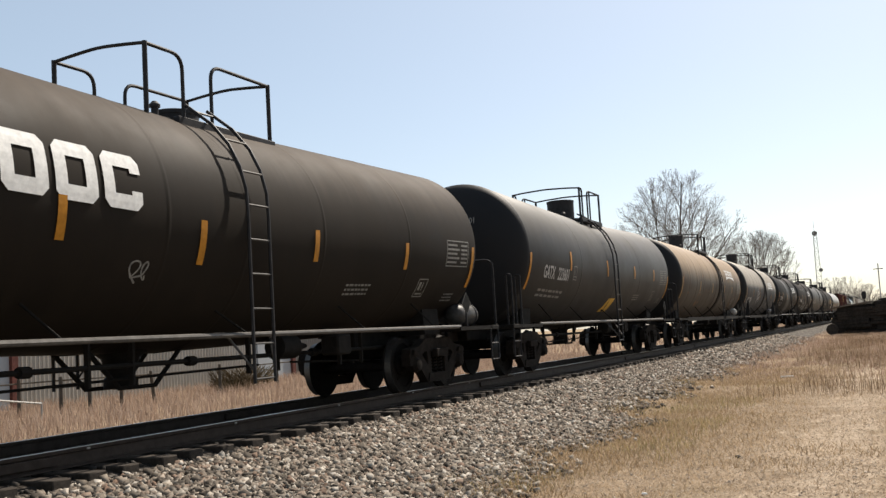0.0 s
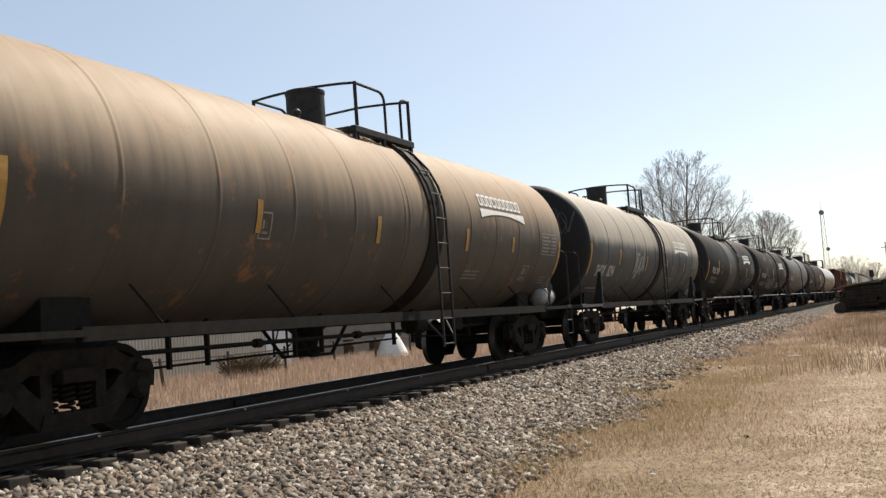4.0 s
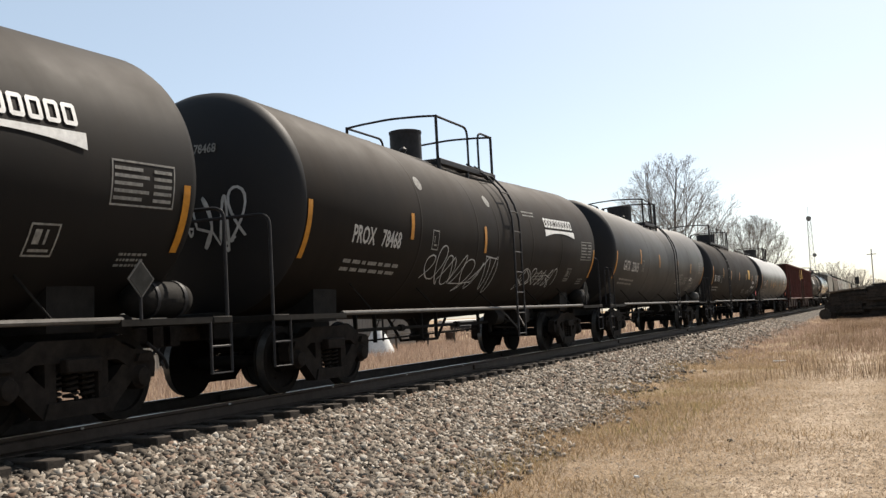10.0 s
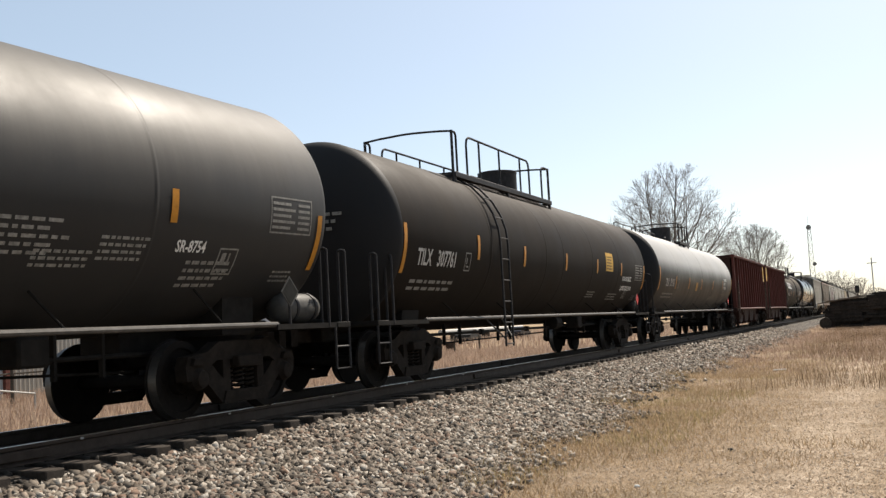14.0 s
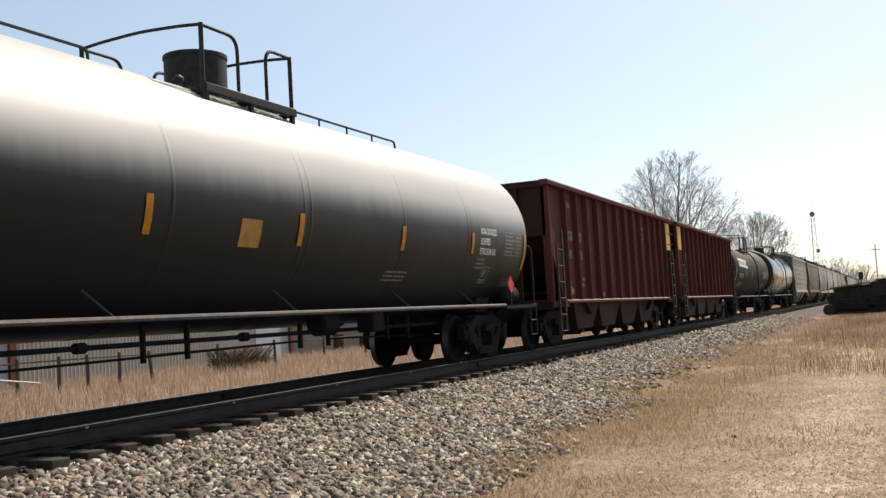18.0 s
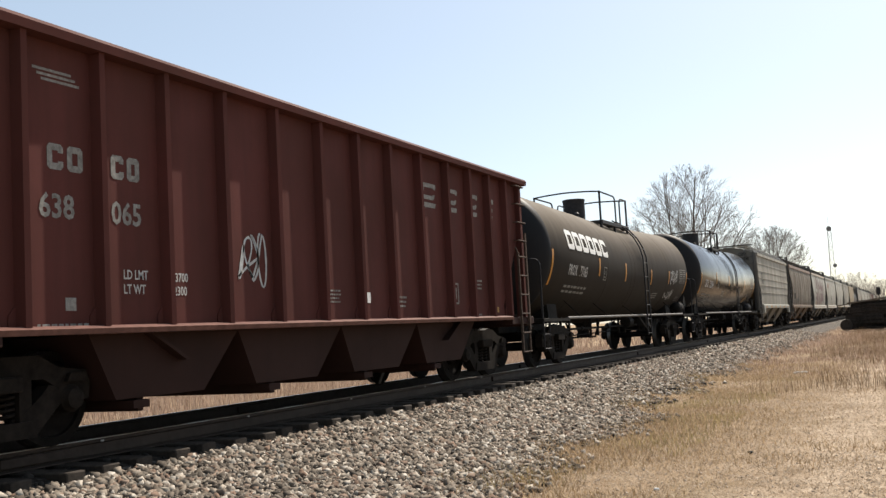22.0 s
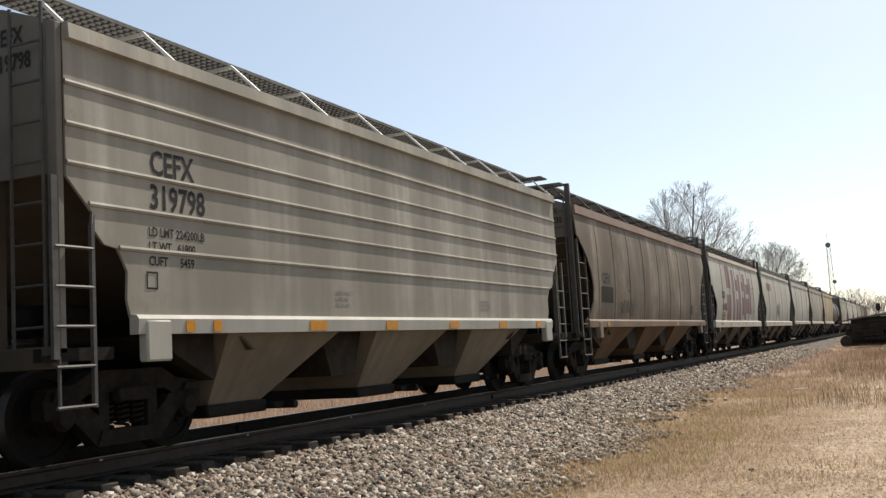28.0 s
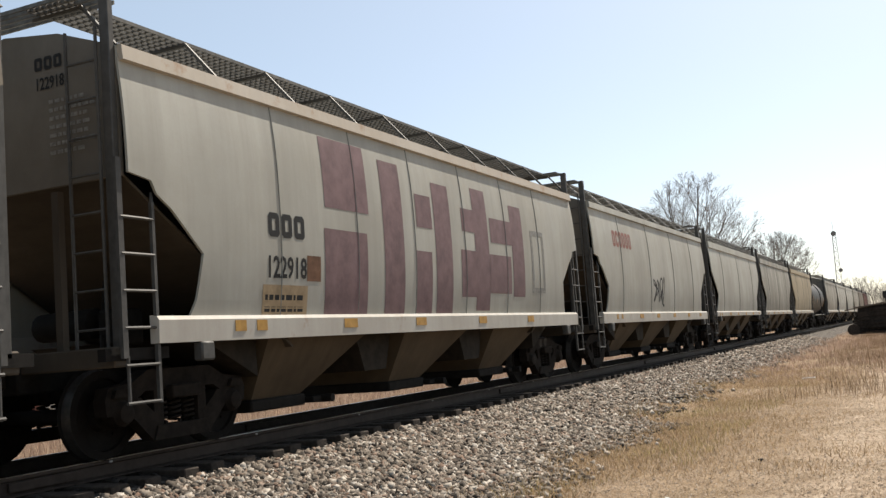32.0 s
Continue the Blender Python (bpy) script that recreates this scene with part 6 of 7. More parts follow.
add(covered_hopper(*pair(15), dict(label="pale grey covered hopper with large faded red graffiti blocks", paint="grey2", bow=0.10, fascia=0.17, sill_h=0.25, cuts=[(2.81, 0.72), (2.76, 1.04), (2.63, 1.11), (2.5, 1.32), (2.06, 1.82), (1.57, 1.73), (1.36, 1.62)], ladder_top=2.95, ladder_in=0.85, plate="rustplate", sill="grey2s", old_tape=True, seam="fadedseam", seams=[-4.6, -2.75, -1.0, 0.9, 2.8, 4.6], end="hopper_end", bays=3, ladder="rung2", bracket="rung2", walk_z=4.62,
    tape=((-5.5, 0.2), (-5.1, 0.2), (-3.1, 0.34), (-1.0, 0.34), (1.4, 0.34), (3.8, 0.34)),
    art=[("lettering", block_word(3, 0.82, 0.29, 0, 0.18, True, 7), "blacklet", -4.86, 2.33, "dark owner initials as plain blocks"), ("lettering", text_mesh("122918", 0.36, M["blacklet"], narrow=0.80), "blacklet", -4.92, 1.85, "dark car number"), ("paint_patch", plate(0.32, 0.32), "rustpatch", -4.05, 1.82, "rusty overpainted patch"), ("paint_patch", plate(0.95, 0.36), "tanpatch", -4.98, 1.40, "tan patch with small print"), ("lettering", bars(0.85, 0.28, 2, 94), "blacklet", -4.93, 1.44, "small dark print")]
        + [("graffiti", plate(w, h), "pink", y, z, "broad faded red spray-painted block") for y, z, w, h in ((-3.57, 2.80, 1.15, 0.95), (-3.62, 1.40, 1.12, 1.12), (-2.0, 1.40, 0.62, 2.25), (-0.92, 2.74, 0.55, 0.52), (-1.0, 1.41, 0.56, 0.96), (-0.28, 1.41, 0.62, 2.1), (0.80, 2.80, 0.55, 0.40), (0.70, 1.68, 0.62, 0.8), (1.32, 1.45, 0.62, 2.15), (2.05, 2.68, 1.1, 0.45), (1.95, 1.76, 1.05, 0.7), (3.1, 1.71, 0.62, 1.75))]
        + [("graffiti", frame2d(0.75, 1.25, 0.10), "fadedlet", 4.15, 1.8, "outlined faded letter shape")],
    art_end=[("lettering", block_word(3, 0.40, 0.14, 0, 0.18, True, 8), "blacklet", 0.42, 4.02, "dark owner initials as plain blocks"), ("lettering", text_mesh("122918", 0.18, M["blacklet"], narrow=0.75), "blacklet", 0.42, 3.82, "dark car number on the end"), ("lettering", bars(0.6, 0.62, 7, 95), "fadedlet", 0.6, 3.12, "faded rows of small print")])))
add(covered_hopper(*pair(16), dict(label="pale grey covered hopper with small faded red mark", paint="grey2", bow=0.10, fascia=0.17, sill_h=0.25, cuts=[(2.81, 0.72), (2.76, 1.04), (2.63, 1.11), (2.5, 1.32), (2.06, 1.82), (1.57, 1.73), (1.36, 1.62)], ladder_top=2.95, ladder_in=0.85, seam="fadedseam", seams=[-4.6, -1.5, 1.6, 4.6], end="hopper_end", bays=3, sill="grey2s", old_tape=True,
    art=[("lettering", block_word(6, 1.9, 0.42, 0, 0.2, True, 9), "redlet", -5.3, 3.1, "faded red owner mark as plain blocks"), ("graffiti", scribble(1.4, 1.0, 5, 96, 0.06), "blacklet", -1.2, 1.55, "dark spray-painted scrawl")])))
hop = [("grey2", "streaked pale grey covered hopper with rounded sides"), ("grey", "light grey covered hopper with rounded sides"), ("tan_hopper", "dusty tan covered hopper with rounded sides"), None, ("grey", "grey covered hopper far down the train"), ("grey2", "pale grey covered hopper far down the train"), ("grey2", "pale grey covered hopper far down the train"), ("grey", "grey covered hopper far down the train"), ("brown", "brown covered hopper far down the train"), ("oxide", "oxide red covered hopper far down the train"), ("grey", "grey covered hopper at the far end of the train")]
for i, h in enumerate(hop):
    if h is None:
        add(tank_car(*pair(17 + i), dict(cage=dict(z=4.6, dome=0.0, rails=[(-1.2, 0.1, 0, 1), (0.6, 1.2, 1, 0)], cross=[-1.2, 1.2]), label="grey tank car among the hoppers", paint="char", ladder=0.6, zc=2.5, r=1.48)))
    else:
        add(covered_hopper(*pair(17 + i), dict(label=h[1], paint=h[0], bow=0.10, fascia=0.26, seam="fadedseam", seams=[-4.0, 0.0, 4.0], end="hopper_end", bays=3, sill="grey2s", old_tape=True)))


# ---- loose ballast, straw and grass ----
def soup(name, verts, faces, mat):
    """A large mesh from arrays; faces all of one size."""
    me = bpy.data.meshes.new(name)
    n, k = len(faces), faces.shape[1]
    me.vertices.add(len(verts)); me.loops.add(n * k); me.polygons.add(n)
    me.vertices.foreach_set("co", verts.astype(np.float32).ravel())
    me.loops.foreach_set("vertex_index", faces.astype(np.int32).ravel())
    me.polygons.foreach_set("loop_start", np.arange(0, n * k, k, dtype=np.int32))
    me.update(calc_edges=True)
    me.materials.append(mat)
    return me


def heights(x, y):
    return np.array([ground_height(a, b) for a, b in zip(x, y)])


def island_mat(name, stops, rough=0.9, grain=40.0, translucent=False):
    m, n, l, b = material(name, rough, 0.0, 0.25)
    geo = n.new("ShaderNodeNewGeometry")
    c = ramp(n, l, geo.outputs["Random Per Island"], stops)
    v = coords(n, l)
    f = ramp(n, l, noise_tex(n, l, v, grain, 4, 0.7), [(0.3, g(0.55)), (0.75, g(1.0))])
    col = mix(n, l, 1.0, c, f, "MULTIPLY")
    l.new(col, b.inputs["Base Color"])
    if translucent:
        tr = n.new("ShaderNodeBsdfTranslucent")
        l.new(col, tr.inputs["Color"])
        ms = n.new("ShaderNodeMixShader")
        ms.inputs[0].default_value = 0.45
        l.new(b.outputs[0], ms.inputs[1]); l.new(tr.outputs[0], ms.inputs[2])
        l.new(ms.outputs[0], n["Material Output"].inputs["Surface"])
    return m


M["stone"] = island_mat("crushed_stone", [(0.0, (0.036, 0.029, 0.023)), (0.18, (0.096, 0.078, 0.062)), (0.40, (0.178, 0.147, 0.118)), (0.58, (0.25, 0.212, 0.172)), (0.72, (0.18, 0.113, 0.08)), (0.86, (0.35, 0.308, 0.258)), (1.0, (0.45, 0.41, 0.36))], 0.95, 30)
M["straw"] = island_mat("dry_straw", [(0.0, (0.25, 0.175, 0.11)), (0.25, (0.38, 0.285, 0.195)), (0.6, (0.49, 0.385, 0.28)), (0.85, (0.56, 0.455, 0.345)), (1.0, (0.62, 0.53, 0.43))], 0.8, 25, True)
M["tallgrass"] = island_mat("tall_dry_grass", [(0.0, (0.22, 0.145, 0.107)), (0.35, (0.35, 0.247, 0.187)), (0.7, (0.46, 0.339, 0.262)), (1.0, (0.56, 0.441, 0.358))], 0.8, 20, True)
M["vergegrass"] = island_mat("brown_verge_grass", [(0.0, (0.20, 0.132, 0.072)), (0.35, (0.36, 0.25, 0.145)), (0.7, (0.49, 0.36, 0.225)), (1.0, (0.58, 0.46, 0.32))], 0.8, 20, True)
M["redgrass"] = island_mat("brown_weed", [(0.0, (0.085, 0.056, 0.036)), (0.4, (0.19, 0.128, 0.08)), (0.8, (0.29, 0.20, 0.13)), (1.0, (0.38, 0.28, 0.19))], 0.85, 20, True)
M["greengrass"] = island_mat("sparse_green_grass", [(0.0, (0.20, 0.165, 0.072)), (0.5, (0.34, 0.275, 0.13)), (1.0, (0.50, 0.39, 0.22))], 0.8, 20, True)
rng = np.random.default_rng(7)

BLOCK = None


def stone_cloud(n, xr, yr, size, sink=0.25, ypow=1.0):
    global BLOCK
    if BLOCK is None:
        V = np.array([(x, y, z) for x in (-0.8, 0.8) for y in (-0.8, 0.8) for z in (-0.8, 0.8)])
        quads = [(0, 1, 3, 2), (4, 6, 7, 5), (0, 4, 5, 1), (2, 3, 7, 6), (0, 2, 6, 4), (1, 5, 7, 3)]
        BLOCK = (V, np.array([t for a, b, c, d in quads for t in ((a, b, c), (a, c, d))]))
    V, F = BLOCK
    x = rng.uniform(xr[0], xr[1], n)
    y = yr[0] + (yr[1] - yr[0]) * rng.uniform(0, 1, n) ** ypow
    return x, y, V, F, rng.uniform(size[0], size[1], n)


def toe(y):
    """Where the stone gives way to grass on the camera's side."""
    return 3.25 + 1.0 * np.clip((22 - y) / 11, 0, 1) + 0.28 * np.sin(y * 0.9) + 0.2 * np.sin(y * 2.3 + 1)


def place_stones(n, xr, yr, size, lift=0.2, ypow=1.0, edge=True):
    x, y, V, F, s = stone_cloud(n, xr, yr, size, ypow=ypow)
    if edge:
        keep = (x < toe(y) + 0.1 + rng.normal(0, 0.33, n))
        x, y, s = x[keep], y[keep], s[keep]
    n = len(x)
    z = heights(x, y) + s * rng.uniform(-0.1, 0.55, n) * (lift / 0.2)
    q = rng.normal(size=(n, 4)); q /= np.linalg.norm(q, axis=1)[:, None]
    w, a, b, c = q.T
    R = np.stack([np.stack([1 - 2 * (b * b + c * c), 2 * (a * b - c * w), 2 * (a * c + b * w)], -1), np.stack([2 * (a * b + c * w), 1 - 2 * (a * a + c * c), 2 * (b * c - a * w)], -1), np.stack([2 * (a * c - b * w), 2 * (b * c + a * w), 1 - 2 * (a * a + b * b)], -1)], 1)
    sc = s[:, None] * rng.uniform(0.45, 1.35, (n, 3))
    P = V[None] * (1 + 0.30 * rng.normal(size=(n, len(V), 3)).clip(-1.3, 1.3)) * sc[:, None, :]
    P = np.einsum("nij,nkj->nki", R, P) + np.stack([x, y, z], -1)[:, None, :]
    faces = (F[None] + (np.arange(n) * len(V))[:, None, None]).reshape(-1, 3)
    return P.reshape(-1, 3), faces


stones = [place_stones(36000, (1.40, 5.0), (4.5, 17.5), (0.022, 0.044)), place_stones(26000, (1.40, 4.8), (17.5, 34), (0.024, 0.046)), place_stones(12000, (1.40, 4.2), (34, 70), (0.04, 0.065)), place_stones(3000, (-3.2, -1.4), (10, 40), (0.028, 0.045), edge=False)]
off, vs, fs = 0, [], []
for v, f in stones:
    vs.append(v); fs.append(f + off); off += len(v)
tagged(new("ballast_stones", soup("ballast_stones", np.concatenate(vs), np.concatenate(fs), M["stone"])), "loose crushed grey and tan stone ballast along the track", "ballast", kind="stuff")

# Crib stones: dark with oil, and with the train's shade in the colour.
M["oil_shade_stone"] = island_mat("oil_and_shade_dark_stone", [(0.0, (0.012, 0.010, 0.009)), (0.6, (0.035, 0.030, 0.026)), (1.0, (0.065, 0.057, 0.048))], 0.9, 30)
v_, f_ = place_stones(5000, (-1.3, 1.36), (4.5, 40), (0.018, 0.032), 0.1, edge=False)
tagged(new("crib_stones", soup("crib_stones", v_, f_, M["oil_shade_stone"])), "oil-stained stones between the ties, the train's shade in their colour", "ballast", kind="stuff")


def blades(x, y, h, w, lean, z=None, flat=0.0):
    """Curved blades of grass; flat: how far they lie down."""
    n = len(x)
    z = heights(x, y) if z is None else z
    a = rng.uniform(0, 2 * np.pi, n)
    d = rng.uniform(0, 2 * np.pi, n)
    side = np.stack([np.cos(a), np.sin(a), np.zeros(n)], -1) * w[:, None] / 2
    bend = np.stack([np.cos(d), np.sin(d), np.zeros(n)], -1)
    up = np.array([0, 0, 1.0])
    base = np.stack([x, y, z - 0.01], -1)
    k = rng.uniform(0.3, 1.0, n)[:, None] * lean
    m = base + up * (h * (0.6 - 0.45 * flat))[:, None] + bend * (h[:, None] * (0.18 + 0.35 * flat) * k)
    t = base + up * (h * (1.0 - 0.85 * flat))[:, None] + bend * (h[:, None] * (0.55 + 0.4 * flat) * k)
    V = np.stack([base - side, base + side, m + side * 0.75, m - side * 0.75, t], 1).reshape(-1, 3)
    i = (np.arange(n) * 5)[:, None]
    F = np.concatenate([i + [0, 1, 2], i + [0, 2, 3], i + [3, 2, 4]], 1).reshape(-1, 3)
    return V, F


def patchy(n, xr, yr, ypow, scale, cut, seed):
    x, y = rng.uniform(xr[0], xr[1], n), yr[0] + (yr[1] - yr[0]) * rng.uniform(0, 1, n) ** ypow
    v = np.array([noise.noise(Vector((a * scale, b * scale, seed))) for a, b in zip(x, y)])
    k = v > cut + rng.normal(0, 0.12, n)
    return x[k], y[k]


def grass(name, label, x, y, hr, w, lean, mat, flat=0.0):
    h = rng.uniform(hr[0], hr[1], len(x))
    V, F = blades(x, y, h, np.full(len(x), w) * rng.uniform(0.6, 1.3, len(x)), lean, flat=flat)
    return tagged(new(name, soup(name, V, F, M[mat])), label, "grass", kind="stuff")


# camera side: matted straw, thin upright grass along the stone, green patches, reddish weeds further on
x, y = patchy(190000, (3.2, 8.9), (6.6, 29), 1.5, 0.6, -0.7, 1.0)
k = (x > toe(y) - 0.2 + rng.normal(0, 0.25, len(x))) & (rng.uniform(0, 1, len(x)) < np.clip((29 - y) / 10, 0, 1))
grass("matted_straw", "matted short dry straw lying on sandy soil", x[k], y[k], (0.05, 0.14), 0.010, 1.0, "straw", 0.90)
x, y = patchy(55000, (3.2, 10.5), (17, 50), 1.1, 0.5, -0.5, 2.0)
k = (x > toe(y) - 0.2 + rng.normal(0, 0.25, len(x))) & (rng.uniform(0, 1, len(x)) < np.clip((y - 17) / 14, 0, 1))
grass("matted_straw", "matted dry straw on the verge", x[k], y[k], (0.06, 0.15), 0.014, 1.0, "straw", 0.75)
x, y = patchy(140000, (2.8, 7.6), (6.0, 36), 1.5, 0.55, -0.20, 5.0)
k = (x > toe(y) - 0.15 + rng.normal(0, 0.33, len(x))) & (x < 5.7 + 0.5 * np.sin(y * 0.5) + rng.normal(0, 0.7, len(x)))
grass("short_dry_grass", "short brown dry grass beside the ballast", x[k], y[k], (0.05, 0.16), 0.008, 0.9, "vergegrass", 0.45)
x, y = patchy(13000, (3.2, 5.9), (7.0, 26), 1.0, 0.45, 0.14, 9.0)
k = x > toe(y) - 0.2 + rng.normal(0, 0.3, len(x))
x, y = x[k], y[k]
grass("green_grass", "thin yellow-green grass patches beside the ballast", x, y, (0.05, 0.14), 0.008, 0.8, "greengrass", 0.1)
x, y = patchy(46000, (3.2, 13.0), (22, 95), 1.2, 0.25, -0.2, 12.0)
k = (x > 3.4 + rng.normal(0, 0.25, len(x))) & (rng.uniform(0, 1, len(x)) < np.clip((y - 22) / 14, 0.05, 1))
x, y = x[k], y[k]
V, F = blades(x, y, rng.uniform(0.3, 1.0, len(x)) * np.clip((y - 16) / 70, 0.10, 0.32), np.full(len(x), 0.02), 0.8, flat=0.2)
tagged(new("verge_grass", soup("verge_grass", V, F, M["tallgrass"])), "knee-high dry grass on the verge", "grass", kind="stuff")
x, y = patchy(70000, (5.2, 18.0), (17, 78), 1.15, 0.34, 0.16, 15.0)
k = rng.uniform(0, 1, len(x)) < np.clip((y - 15 + 1.5 * (x - 7)) / 14, 0.04, 1)
x, y = x[k], y[k]
grass("weeds", "reddish-brown dead weeds on the verge", x, y, (0.10, 0.50), 0.010, 0.8, "redgrass", 0.0)
x, y = patchy(34000, (4.6, 10.5), (8.0, 30), 1.1, 0.75, 0.24, 31.0)
grass("dead_tufts", "low brown tufts of dead grass on the sandy track", x, y, (0.04, 0.15), 0.009, 0.9, "vergegrass", 0.40)
# far side: tall dry grass before the fence
x, y = patchy(60000, (-19.0, -3.0), (9, 60), 1.15, 0.3, -0.55, 20.0)
hh = 0.20 + 0.22 * np.clip((-x - 3.0) / 6.0, 0, 1)
V, F = blades(x, y, hh * rng.uniform(0.5, 1.15, len(x)), rng.uniform(0.008, 0.02, len(x)), 0.8)
tagged(new("tall_grass", soup("tall_grass", V, F, M["tallgrass"])), "tall tan dry grass between the track and the fence", "grass", kind="stuff")
x, y = patchy(16000, (-60.0, -3.5), (60, 220), 1.2, 0.1, -0.4, 22.0)
V, F = blades(x, y, rng.uniform(0.3, 0.8, len(x)), np.full(len(x), 0.06), 0.7)
tagged(new("far_grass", soup("far_grass", V, F, M["tallgrass"])), "dry grass stretching away beyond the track", "grass", kind="stuff")

M["chip"] = island_mat("soil_chips", [(0.0, (0.264, 0.202, 0.155)), (0.3, (0.37, 0.292, 0.231)), (0.7, (0.475, 0.386, 0.31)), (1.0, (0.563, 0.494, 0.424))], 0.95, 30)
v_, f_ = place_stones(2600, (4.4, 8.8), (7.0, 24), (0.005, 0.013), 0.1, 1.5, edge=False)
tagged(new("soil_crumbs", soup("soil_crumbs", v_, f_, M["chip"])), "crumbs of pale soil and gravel on the sandy track", "gravel", kind="stuff")

# bits lying about on the verge
for px, py, dx, dy, dz, mat, nm, lab, cat in ((5.67, 28.2, 0.35, 0.10, 0.05, "whitelet", "litter", "white scrap of litter in the dry grass", "litter"), (6.1, 9.35, 0.05, 0.04, 0.025, "whitelet", "pebble", "pale pebble in the straw", "stone"), (4.6, 11.1, 0.09, 0.06, 0.03, "whitelet", "pebble", "pale stone at the ballast's edge", "stone"), (4.05, 10.55, 0.30, 0.05, 0.04, "blacklet", "stick", "dark broken stick on the ballast", "stick"), (3.4, 21.5, 0.75, 0.05, 0.05, "tie", "stick", "dark weathered stick at the ballast's edge", "stick"), (6.6, 11.9, 0.06, 0.05, 0.03, "blacklet", "clod", "dark clod on the sandy track", "clod")):
    tagged(new(nm, Shape().box(-dx / 2, dx / 2, -dy / 2, dy / 2, 0, dz, min(dx, dy, dz) * 0.3).mesh(nm, M[mat])), lab, cat).matrix_basis = pose(px, py, ground_height(px, py), 0, 0, 25)


# ---- across the line: fence, shed, stored things ----
fence = thing("fence", "old pipe-rail fence on leaning weathered posts in tall grass", "fence", at=pose(0, 0, 0))
posts = [(-16.2, 22.7, 0, 0), (-15.4, 23.6, 0, 0), (-14.9, 24.3, 1, 0), (-14.8, 25.6, -1, 0), (-14.8, 27.2, 12, 3), (-14.9, 31.0, 0, 0), (-15.0, 35.0, 2, 0), (-15.05, 39.0, 0, 0), (-15.1, 43.0, -2, 0), (-15.2, 47.0, 0, 0), (-15.2, 51.0, 3, 0), (-15.3, 55.0, 0, 0), (-15.3, 59.0, 0, 0)]
for i, (a, b, lean, sw) in enumerate(posts):
    part("post", Shape().lathe("z", (0, 0), [(-0.1, 0.065), (0.9, 0.055), (1.10, 0.05), (1.11, 0.02)], 8), M["post"], fence, "", pose(a, b, -0.75, lean, sw, 0))
part("rail", Shape().rod([(-16.6, 20.5, 0.18)] + [(a, b, 0.22 + 0.02 * math.sin(i)) for i, (a, b, _, _) in enumerate(posts)], 0.028, 6), M["post"], fence, "thin dark pipe rail")
gate = thing("pipe_frame", "short pale bent pipe frame standing in grass", "pipe frame", at=pose(-13.2, 20.2, -0.75))
part("bar", Shape().rod([(0, -1.4, 0.72), (0, 0.5, 0.46)], 0.03, 6), M["galv"], gate)
part("upright", Shape().rod([(0, 0.5, 0), (0, 0.5, 0.5)], 0.03, 6), M["galv"], gate)
part("upright", Shape().rod([(0, -1.4, 0), (0, -1.4, 0.74)], 0.03, 6), M["galv"], gate)


def corrugated(w, h, pitch=0.20, depth=0.03):
    s = Shape()
    n = int(w / pitch)
    pts = []
    for i in range(n):
        a = i * pitch
        pts += [(0.0, a), (0.0, a + pitch * 0.62), (depth, a + pitch * 0.70), (depth, a + pitch * 0.92)]
    pts.append((0.0, n * pitch))
    back = [(-0.02, p[1]) for p in pts]
    s.loft([[(x, y, 0) for x, y in pts], [(x, y, h) for x, y in pts]], False, False)
    return s


shed = thing("metal_shed", "long weathered grey corrugated metal shed with rusty red posts", "shed", at=pose(-20, 26.2, -0.8))
for i in range(4):
    part("wall_sheet", corrugated(3.6, 4.6), M["tin"], shed, "ribbed metal wall sheet", pose(0, i * 3.6, 0))
part("light_panel", Shape().box(-0.05, 0.0, 14.4, 17.6, 0, 4.6), M["bluewall"], shed, "pale blue-grey flat wall panel")
part("door", Shape().box(0.0, 0.05, 14.6, 16.0, 0.02, 2.05, 0.01), M["bluewall"], shed, "pale flat door")
for y0 in (-0.25, 17.7):
    part("corner_post", Shape().box(-0.08, 0.14, y0 - 0.14, y0 + 0.14, 0, 4.7), M["redpost"], shed, "rusty red steel post")
for i in range(5):
    part("wall_sheet", corrugated(3.6, 4.6), M["tin2"], shed, "darker ribbed metal wall sheet", pose(-0.6, 18.0 + i * 3.6, 0))
part("side_wall", Shape().box(-9, 0, -9.0, -0.3, 0, 4.6), M["bluewall"], shed, "pale blue-grey wall")
part("back_wall", Shape().box(-9.05, -8.95, -0.3, 36, 0, 4.6), M["tin2"], shed)
part("roof", Shape().prism([(0.35, 4.55), (0.35, 4.65), (-4.5, 5.5), (-9.4, 4.65), (-9.4, 4.55), (-4.5, 5.4)], "y", -9.2, 36.2), M["tin2"], shed, "low ribbed metal roof")
for i, (a, b, h) in enumerate(((-18.6, 46.5, 1.1), (-18.4, 49.0, 0.9), (-18.8, 52.5, 1.2), (-18.5, 57.0, 1.0), (-18.2, 61.0, 0.8))):
    b_ = thing("oil_drum", "rusty dark steel drum standing by the shed", "drum", "drums by the shed", pose(a, b, -0.8))
    part("barrel", Shape().lathe("z", (0, 0), [(0, 0.28), (0.02, 0.30), (h * 0.33, 0.30), (h * 0.35, 0.315), (h * 0.37, 0.30), (h * 0.64, 0.30), (h * 0.66, 0.315), (h * 0.68, 0.30), (h, 0.30), (h, 0.26)], 16), M["rustiron"], b_)
bag = thing("tarpaulin", "crumpled white tarpaulin heap by the shed", "tarpaulin", at=pose(-14.4, 43.4, -0.8))
rb = random.Random(3)
